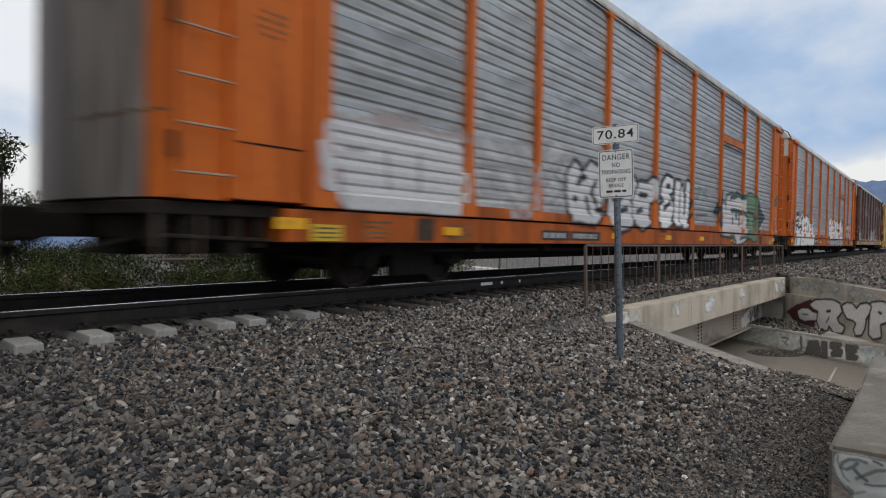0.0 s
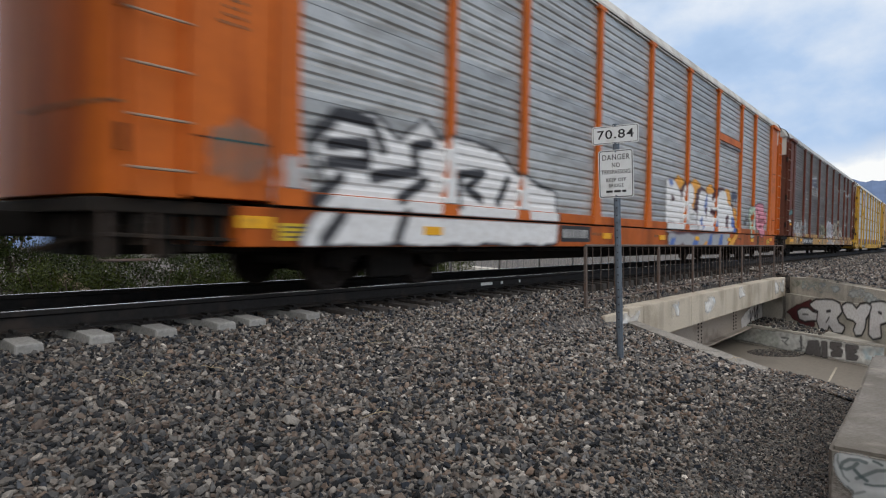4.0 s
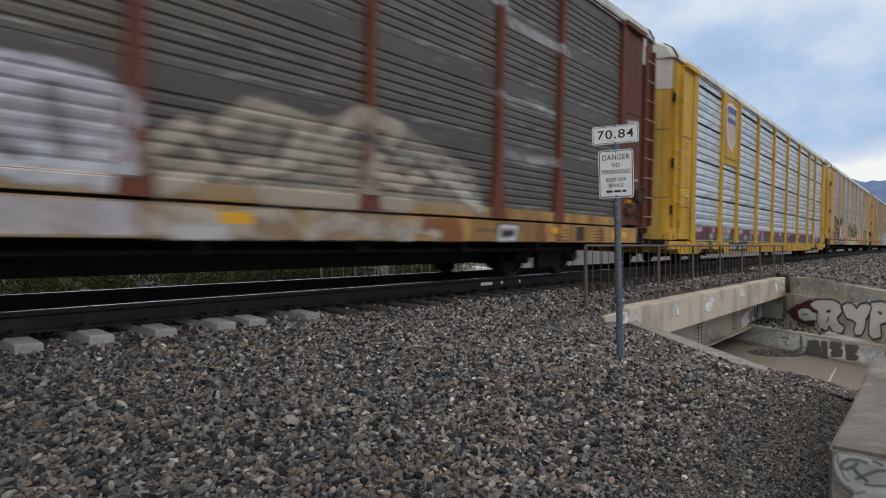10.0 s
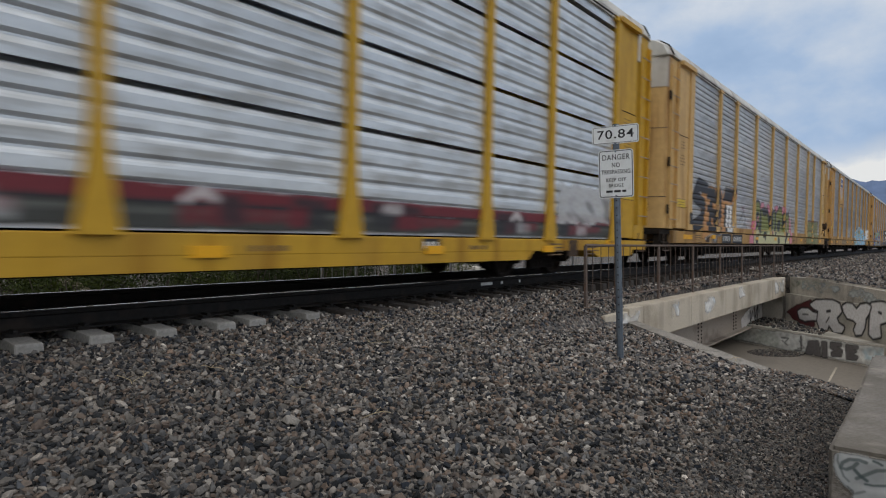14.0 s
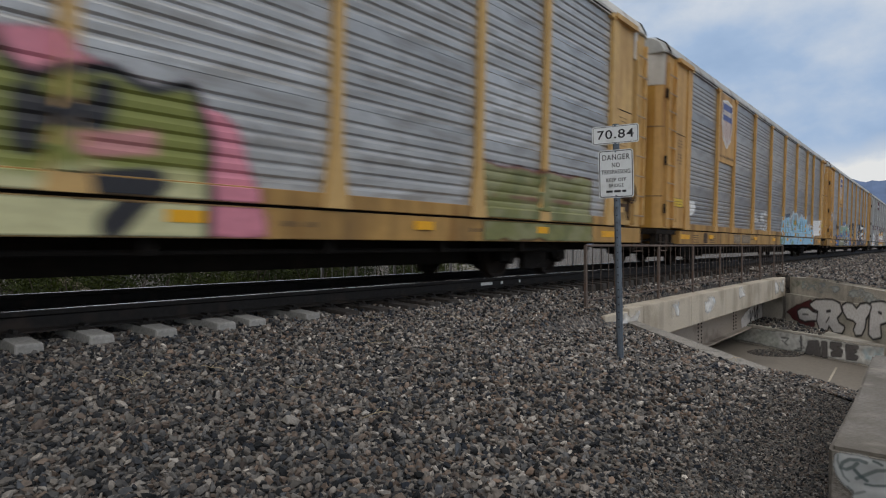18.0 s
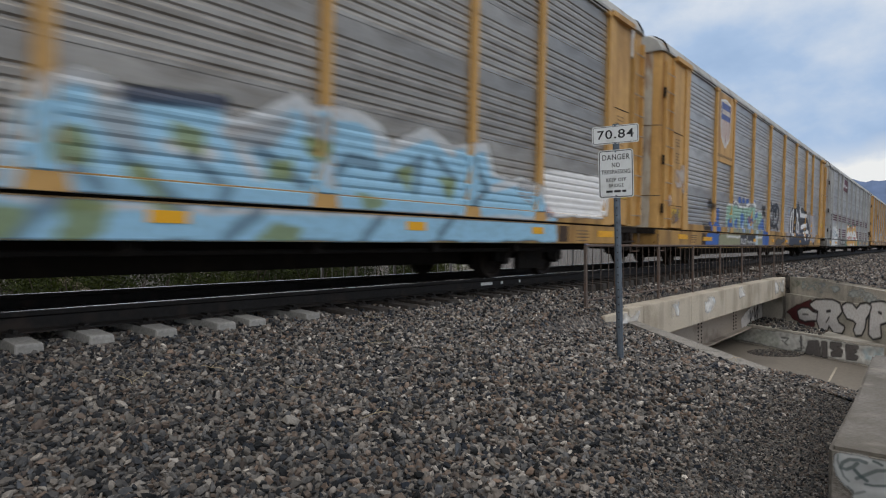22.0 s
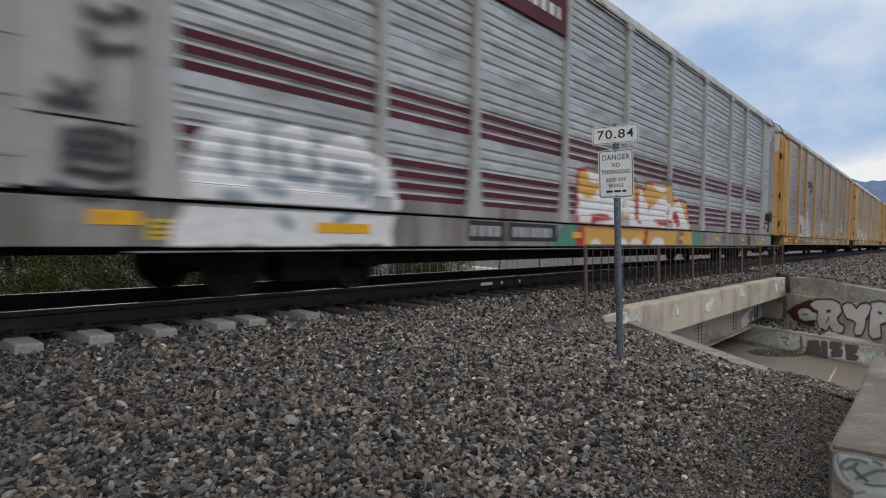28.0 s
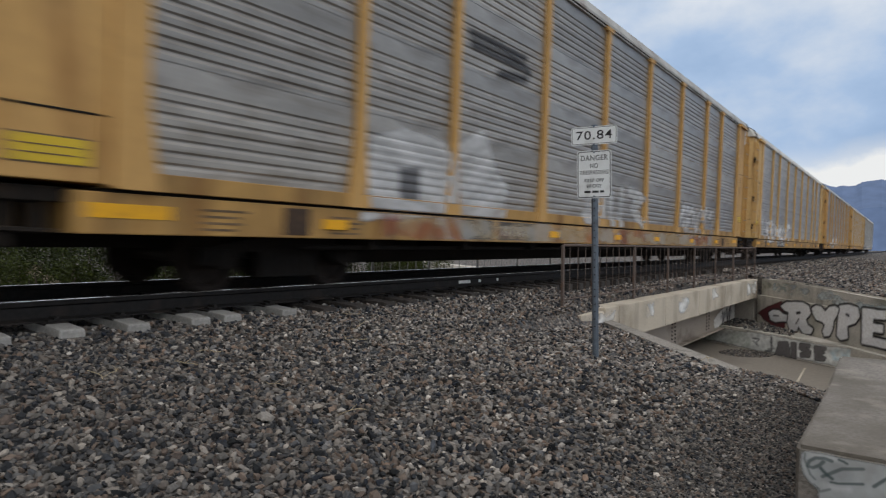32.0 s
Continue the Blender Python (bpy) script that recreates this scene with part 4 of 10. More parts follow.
MURALS[3] = (
    mural("worn white stencilled block on the end",
          line((0.5, 0.49, 0.47), 0.035, [(22.72, 3.13), (23.32, 3.21)], strength=0.8, wear=0.3),
          line((0.5, 0.49, 0.47), 0.035, [(22.72, 3.01), (23.32, 3.08)], strength=0.8, wear=0.3),
          line((0.5, 0.49, 0.47), 0.035, [(22.72, 2.89), (23.32, 2.95)], strength=0.8, wear=0.3),
          line((0.5, 0.49, 0.47), 0.035, [(22.73, 2.79), (23.33, 2.86)], strength=0.8, wear=0.3),
          line((0.5, 0.49, 0.47), 0.02, [(22.67, 1.96), (23.37, 1.98)], strength=0.8)),
    mural("teal tag on the end",
          line(TEAL, 0.045, [(-1.1, 1.96), (-1, 2.04), (-0.85, 1.98), (-0.7, 2.1), (-0.55, 2.02), (-0.45, 2.12)], strength=0.8),
          line(TEAL, 0.045, [(-1.15, 1.92), (-0.4, 2.02)], strength=0.8)),
    mural("white faded letters",
          area(CHALK, [(-0.15, 0.98), (-0.05, 1.48), (0.2, 1.48), (0.6, 1.54), (0.9, 1.6), (1.35, 1.58), (1.75, 1.52), (1.95, 1.24), (2.3, 1.66), (2.6, 1.68), (2.5, 1.3), (2.35, 1.04), (1.15, 1.02)], strength=0.5, wear=0.9, rag=0.1),
          line(CHALK, 0.09, [(0, 1.4), (0.25, 1.5), (0.6, 1.52), (0.8, 1.58), (1, 1.48), (1.15, 1.54), (1.5, 1.56), (1.8, 1.4), (1.85, 1.1)], strength=0.75, wear=0.6),
          line(CHALK, 0.09, [(1.05, 1.32), (1.3, 1.18), (1, 1.02)], strength=0.75, wear=0.6),
          line(CHALK, 0.09, [(1.2, 1.06), (1.3, 1.24), (1.65, 1.26), (1.6, 1.04)], strength=0.75, wear=0.6),
          line(CHALK, 0.09, [(2.05, 1.24), (2.35, 1.66)], strength=0.75, wear=0.6),
          area(CHALK, [(2.7, 1.06), (2.8, 1.36), (2.75, 1.86), (3.15, 1.98), (3.45, 1.74), (3.8, 1.6), (4.2, 1.5), (3.95, 1.18), (3.15, 1.06)], strength=0.6, wear=0.8, rag=0.08),
          area(SMOKE, [(2.4, 1.28), (2.6, 1.7), (2.7, 1.64), (2.7, 1.32), (2.55, 1.06), (2.25, 1.04)], strength=0.7),
          area(CHALK, [(2.25, 0.7), (2.3, 0.96), (2.8, 0.98), (2.8, 0.7)], strength=0.6, wear=0.7),
          area(CHALK, [(1.05, 0.68), (1.15, 0.92), (1.35, 0.94), (1.35, 0.74)], strength=0.55, wear=0.7)),
    mural("pale scratches and a faded lettered panel",
          line(CHALK, 0.05, [(2.75, 2.84), (3.1, 2.88), (3.75, 2.82)], strength=0.6, wear=0.6, blur=0.1),
          line(CHALK, 0.05, [(3.2, 2.58), (3.5, 2.6)], strength=0.6, wear=0.6, blur=0.1),
          area(CHALK, [(4.65, 3.4), (6.95, 3.64), (7, 3.2), (4.7, 3.08)], strength=0.4, wear=0.6, rag=0.06),
          line(CHALK, 0.07, [(4.95, 3.92), (6.35, 4.06)], strength=0.7),
          line(CHALK, 0.07, [(4.95, 3.74), (6.35, 3.86)], strength=0.7),
          line(CHALK, 0.07, [(5.05, 3.58), (6.45, 3.66)], strength=0.7),
          line(NAVY, 0.06, [(5, 3.84), (6.35, 3.96)], strength=0.9),
          line(NAVY, 0.06, [(5, 3.66), (6.4, 3.76)], strength=0.9),
          line(NAVY, 0.06, [(5.7, 3.64), (6.45, 3.62)], strength=0.9),
          line(CHALK, 0.06, [(18.3, 3.98), (20.2, 3.96)], strength=0.55, wear=0.5),
          line(CHALK, 0.06, [(17.85, 4.22), (18.25, 4.2)], strength=0.55, wear=0.5),
          line(CHALK, 0.06, [(15.05, 4), (15.55, 4.04)], strength=0.55, wear=0.5),
          line(CHALK, 0.05, [(18, 2.84), (18.5, 2.8), (18.95, 2.86), (19.7, 2.82)], strength=0.6, wear=0.7, blur=0.1),
          line(CHALK, 0.05, [(18.3, 1.98), (19, 1.94), (19.8, 2)], strength=0.6, wear=0.7, blur=0.1),
          line(CHALK, 0.05, [(15.9, 1.68), (16.25, 1.72), (16.6, 1.7)], strength=0.6, wear=0.7, blur=0.1)),
    mural("olive and white letters",
          area(OLIVE, [(7.3, 0.98), (7.3, 1.44), (7.5, 1.48), (7.95, 1.62), (8.3, 1.72), (8.6, 1.68), (9.2, 1.68), (9.6, 1.68), (9.95, 1.52), (9.95, 1.02)], strength=0.8, wear=0.6, rag=0.08),
          line(K_, 0.09, [(7.5, 1.4), (7.65, 1.28), (7.55, 1.08)], strength=0.6, blur=0.1),
          line(K_, 0.09, [(7.85, 1.4), (8.1, 1.34), (7.9, 1.06)], strength=0.6, blur=0.1),
          line(K_, 0.09, [(8.3, 1.5), (8.45, 1.5)], strength=0.6, blur=0.1),
          line(K_, 0.09, [(8.55, 1.3), (8.8, 1.44), (8.9, 1.1)], strength=0.6, blur=0.1),
          line(K_, 0.09, [(9.15, 1.46), (9.4, 1.48), (9.3, 1.12)], strength=0.6, blur=0.1),
          line(K_, 0.09, [(9.6, 1.06), (9.95, 1.06)], strength=0.6, blur=0.1),
          line(CHALK, 0.08, [(7.9, 1.18), (8.1, 1.24)], strength=0.7, blur=0.1, wear=0.4),
          line(CHALK, 0.08, [(8.65, 1.22), (8.85, 1.28)], strength=0.7, blur=0.1, wear=0.4),
          line(CHALK, 0.08, [(8.4, 1.68), (8.55, 1.68)], strength=0.7, blur=0.1, wear=0.4),
          line(CHALK, 0.08, [(8.95, 1.02), (9.45, 1.02)], strength=0.7, blur=0.1, wear=0.4),
          area(OLIVE, [(8.7, 0.64), (8.75, 0.88), (9.15, 0.9), (9.15, 0.64)], strength=0.8, wear=0.4),
          area(CHALK, [(7.8, 0.96), (8.1, 0.96), (8.1, 0.68), (7.8, 0.66)], strength=0.4, wear=0.6)),
    mural("pale lilac letters",
          area(LILAC, [(10.05, 1.06), (10, 1.32), (10.35, 1.6), (10.6, 1.84), (11, 1.98), (11.8, 1.96), (12.35, 1.92), (12.6, 1.72), (12.6, 1.06), (11.6, 1.06)], strength=0.85, wear=0.4, rag=0.06),
          area(LILAC, [(10.5, 0.60), (10.6, 0.96), (12.6, 0.98), (12.62, 0.60)], strength=0.7, wear=0.4),
          line(SMOKE, 0.05, [(11, 1.92), (11.1, 1.72), (10.85, 1.42)], strength=0.8),
          line(SMOKE, 0.05, [(11.5, 1.82), (11.4, 1.48), (11.8, 1.24)], strength=0.8),
          line(SMOKE, 0.05, [(10.4, 1.44), (10.7, 1.42)], strength=0.8),
          line(SMOKE, 0.05, [(12, 1.76), (12.1, 1.32)], strength=0.8),
          line(SMOKE, 0.05, [(11.3, 0.88), (11.45, 0.68)], strength=0.8),
          line(SMOKE, 0.05, [(10.85, 1.18), (11.15, 1.06)], strength=0.8)),
    mural("beige and white smears along the sill",
          area((0.56, 0.50, 0.42), [(12.7, 0.66), (12.72, 0.92), (14.6, 0.92), (16.8, 0.9), (16.8, 0.68), (14.2, 0.66)], strength=0.75, wear=0.9, rag=0.08),
          area(SILVER, [(12.98, 0.64), (12.98, 0.74), (13.5, 0.74), (13.5, 0.64)], strength=0.8, blur=0.08),
          area(RUST, [(13.75, 0.68), (13.8, 0.82), (14.3, 0.82), (14.3, 0.68)], strength=0.45, wear=0.6, rag=0.06),
          line(SILVER, 0.07, [(14.5, 0.7), (14.9, 0.86), (15.5, 0.72)], strength=0.6, wear=0.4)),
    mural("beige letters with dark outline",
          area(BEIGE, [(12.7, 1.04), (12.75, 1.52), (13.4, 1.66), (13.65, 1.92), (14.45, 1.86), (15.35, 2.12), (16, 2), (17.35, 1.62), (17.7, 1.06)], strength=0.55, wear=0.7),
          line(BEIGE, 0.07, [(12.75, 1.38), (13.1, 1.64), (13.4, 1.34), (12.85, 1.08)], strength=0.85, wear=0.3),
          line(BEIGE, 0.07, [(13.4, 1.66), (13.75, 1.92), (14.45, 1.86), (14.15, 1.4), (13.55, 1.28)], strength=0.85, wear=0.3),
          line(BEIGE, 0.07, [(14.45, 1.5), (15.15, 2.08), (15.85, 2), (15.35, 1.48), (16, 1.32)], strength=0.85, wear=0.3),
          line(BEIGE, 0.07, [(16.1, 1.42), (16.85, 1.52), (17.5, 1.12)], strength=0.85, wear=0.3),
          line(BEIGE, 0.07, [(13.85, 1.08), (16, 1.08)], strength=0.85, wear=0.3),
          line(K_, 0.04, [(13.25, 1.58), (13.55, 1.32)], strength=0.8),
          line(K_, 0.04, [(14.2, 1.74), (14, 1.42)], strength=0.8),
          line(K_, 0.04, [(15.15, 1.84), (15.65, 1.7)], strength=0.8),
          line(K_, 0.04, [(16.2, 1.64), (16.65, 1.36)], strength=0.8),
          area(CHALK, [(16.4, 1.04), (16.8, 1.56), (17.15, 1.58), (17.5, 1.38), (17.6, 1.04)], strength=0.4, wear=0.7)),
    mural("brown and pale sill patches",
          area(RUST, [(16.35, 0.88), (17, 0.92), (17.1, 0.64), (16.75, 0.64), (16.75, 0.84), (16.35, 0.84)], strength=0.7, rag=0.06),
          area(CHALK, [(15.85, 0.78), (16.1, 0.76), (16.1, 0.62), (15.85, 0.62)], strength=0.5, wear=0.4),
          area(K_, [(18.05, 0.88), (18.6, 0.88), (18.55, 0.64), (18.05, 0.64)], strength=0.8, rag=0.02),
          line(CHALK, 0.03, [(18.1, 0.86), (18.55, 0.86), (18.5, 0.68), (18.05, 0.66), (18.1, 0.86)]),
          line(RUST, 0.05, [(19.35, 0.9), (19.4, 0.66)], blur=0.1, strength=0.7),
          line(RUST, 0.05, [(19.95, 0.9), (19.95, 0.68)], blur=0.1, strength=0.7),
          line(RUST, 0.05, [(21.7, 0.92), (21.75, 0.7)], blur=0.1, strength=0.7)),
)
MURALS[5] = (
    mural("black and orange block letters",
          area(CHALK, [(1.85, 0.84), (1.5, 0.78), (1.2, 2.02), (1.85, 2.3), (2.4, 2.26), (2.6, 2.36), (3.15, 2.16), (3.85, 2.46), (4.75, 2.44), (4.4, 1.84), (4.35, 1)], strength=0.6, rag=0.08, wear=0.3),
          area(TANGER, [(1.2, 0.8), (1.05, 1.96), (1.85, 2.24), (2.6, 2.26), (3.05, 2.26), (3.2, 2.04), (3.55, 2.3), (4.65, 2.38), (4.65, 2.28), (4.35, 1.92), (3.7, 1.8), (3.6, 1.04), (2.2, 0.96)], rag=0.03),
          area(K_, [(1.65, 2.16), (1.85, 2.22), (2.4, 2.22), (2.4, 2.04), (2.25, 1.94), (1.85, 1.92), (1.65, 1.9)]),
          area(K_, [(1.7, 1.7), (2.05, 1.72), (2.2, 1.68), (2.05, 1.6), (1.7, 1.56)]),
          area(K_, [(1.65, 1.24), (1.95, 1.26), (2.2, 1.16), (2, 1), (1.65, 0.98)]),
          area(K_, [(2.4, 1.86), (2.55, 2.2), (2.85, 2.28), (3.1, 2.06), (3.15, 1.48), (3, 1.08), (2.9, 1.08), (2.65, 1.3), (2.5, 1.26), (2.6, 0.64), (2.35, 0.72), (2.4, 1.16), (2.2, 1.5), (2.55, 1.52), (2.6, 1.86)]),
          area(K_, [(3.55, 2.32), (4.6, 2.36), (4.25, 1.96), (3.3, 1.96)]),
          area(K_, [(3.55, 1.84), (3.7, 1.82), (3.7, 1.04), (3.45, 1.04), (3.5, 1.48), (3.4, 1.54)]),
          area(TAN_, [(2.55, 1.86), (2.75, 1.9), (2.8, 1.34), (2.9, 1.26), (2.7, 1.2), (2.55, 1.28)], rag=0.04),
          area(BRIGHT, [(3.75, 1.8), (4.3, 1.82), (4.2, 1.02), (3.7, 1.04)]),
          line(K_, 0.05, [(4, 1.7), (4, 1.64)]),
          line(K_, 0.05, [(4, 1.48), (4, 1.42)]),
          line(K_, 0.05, [(3.95, 1.22), (3.95, 1.14)]),
          area(CHALK, [(2.1, 0.64), (2.25, 1.02), (2.55, 0.78), (2.35, 0.64)], strength=0.5, wear=0.4),
          line(K_, 0.13, [(1.55, 2.2), (0.85, 2.26), (0.5, 1.92), (1.35, 1.72), (1.2, 1.3), (0.4, 1.08), (-0.05, 1.26)]),
          line(K_, 0.1, [(2.1, 2.04), (1.95, 1.06)]),
          line(K_, 0.1, [(2.1, 1.96), (3, 1.88)]),
          line(K_, 0.1, [(2.05, 1.54), (2.75, 1.48)]),
          line(K_, 0.1, [(1.95, 1.06), (2.8, 1)])),
    mural("white scratches",
          line(CHALK, 0.05, [(5.6, 1.54), (5.9, 1.68), (6.1, 1.38)], strength=0.6, wear=0.6, blur=0.08),
          line(CHALK, 0.05, [(5.35, 1.44), (5.8, 1.42)], strength=0.6, wear=0.6, blur=0.08),
          line(CHALK, 0.05, [(5.9, 1.3), (6.35, 1.22)], strength=0.6, wear=0.6, blur=0.08),
          area(PINK, [(5.6, 1.86), (5.9, 1.88), (5.85, 1.7), (5.65, 1.72)], strength=0.3, wear=0.5)),
    mural("olive green letters on a pink cloud",
          area(PINK, [(6.9, 1.08), (7.05, 1.42), (7.3, 1.44), (7.4, 1.22), (7.3, 0.62), (6.65, 0.62), (6.65, 0.92), (6.95, 1)], rag=0.06),
          area(PINK, [(8.25, 1.94), (8.45, 2.12), (8.75, 2.14), (8.85, 1.94), (8.4, 1.82)], rag=0.06),
          area(PINK, [(9.25, 1.94), (9.5, 2.12), (9.75, 2.08), (9.9, 1.74), (9.5, 1.94)], rag=0.06),
          area(PINK, [(10.7, 2.06), (11.25, 2.2), (11.4, 2.06), (10.95, 1.9)], rag=0.06),
          area(PINK, [(12.1, 2.04), (12.5, 2.14), (12.85, 1.96), (12.45, 1.86)], rag=0.06),
          area(PINK, [(13.65, 1.86), (14.1, 1.7), (14.4, 0.68), (13.7, 0.68)], rag=0.06),
          area(LIME, [(7.3, 0.62), (7.35, 1.18), (7.45, 1.36), (7.45, 1.7), (7.55, 2.02), (7.8, 2.12), (8.05, 2.08), (8.3, 1.82), (8.3, 1.52), (8.15, 1.26), (7.9, 1.06), (7.9, 0.62)], edge=(K_, 0.09), base=CREAM, turn=1.12),
          area(LIME, [(7.9, 0.62), (8, 1.06), (8.35, 1.38), (8.4, 1.8), (8.7, 1.88), (8.85, 1.8), (9.05, 1.9), (9.1, 1.76), (9.45, 1.9), (9.75, 1.4), (10, 1.82), (10.3, 1.92), (10.55, 1.82), (10.9, 1.9), (10.95, 1.32), (11.15, 1.82), (11.6, 2.06), (12.05, 2.04), (12.35, 1.66), (12.55, 1.84), (12.95, 1.94), (13.25, 1.8), (13.6, 1.9), (13.75, 1.52), (13.7, 0.68)], edge=(K_, 0.09), base=CREAM, turn=1.12),
          line(K_, 0.085, [(7.4, 1.4), (7.55, 1.32), (7.95, 1.36), (8, 1.52), (7.95, 1.7), (7.75, 1.64)]),
          line(K_, 0.085, [(8.35, 1.78), (8.4, 1.32), (8.15, 1.12)]),
          line(K_, 0.085, [(8.7, 1.9), (8.75, 1.8), (9, 1.9)]),
          line(K_, 0.085, [(9, 1.9), (9.05, 1.76), (9.4, 1.9)]),
          line(K_, 0.085, [(9.45, 1.92), (9.85, 1.36)]),
          line(K_, 0.085, [(9.95, 1.78), (10, 1.24), (10.25, 1.04)]),
          line(K_, 0.085, [(10.35, 1.92), (10.4, 1.76), (10.45, 1.48)]),
          line(K_, 0.085, [(10.9, 1.9), (11, 1.32), (10.8, 1.06)]),
          line(K_, 0.085, [(12.35, 1.66), (12.35, 1.34)]),
          line(K_, 0.085, [(11.4, 1.34), (11.5, 1.5), (11.85, 1.52), (11.75, 1.28), (11.5, 1.24)]),
          line(K_, 0.085, [(12.5, 1.58), (12.85, 1.6), (12.9, 1.8)]),
          line(K_, 0.085, [(12.7, 1.04), (13.3, 1.12), (12.95, 0.74)]),
          line(K_, 0.085, [(8.75, 0.98), (9.05, 0.98), (9.1, 0.88)]),
          line(K_, 0.085, [(11.45, 0.74), (11.5, 0.86), (11.65, 0.74)]),
          line(K_, 0.085, [(7.6, 0.82), (7.75, 0.8), (7.65, 0.68)]),
          area(PINK, [(7.85, 1.58), (8, 1.62), (8, 1.5), (7.9, 1.48)], rag=0.03),
          area(PINK, [(10.3, 1.12), (10.4, 1.26), (10.45, 1.18), (10.35, 1.06)]),
          area(PINK, [(12.65, 1.42), (13.3, 1.52), (13.3, 1.36), (12.7, 1.32)], strength=0.7)),
    mural("white smear",
          area(CHALK, [(14.2, 1.74), (15.1, 1.66), (15.1, 1.36), (14.3, 1.38)], strength=0.4, wear=0.5)),
)
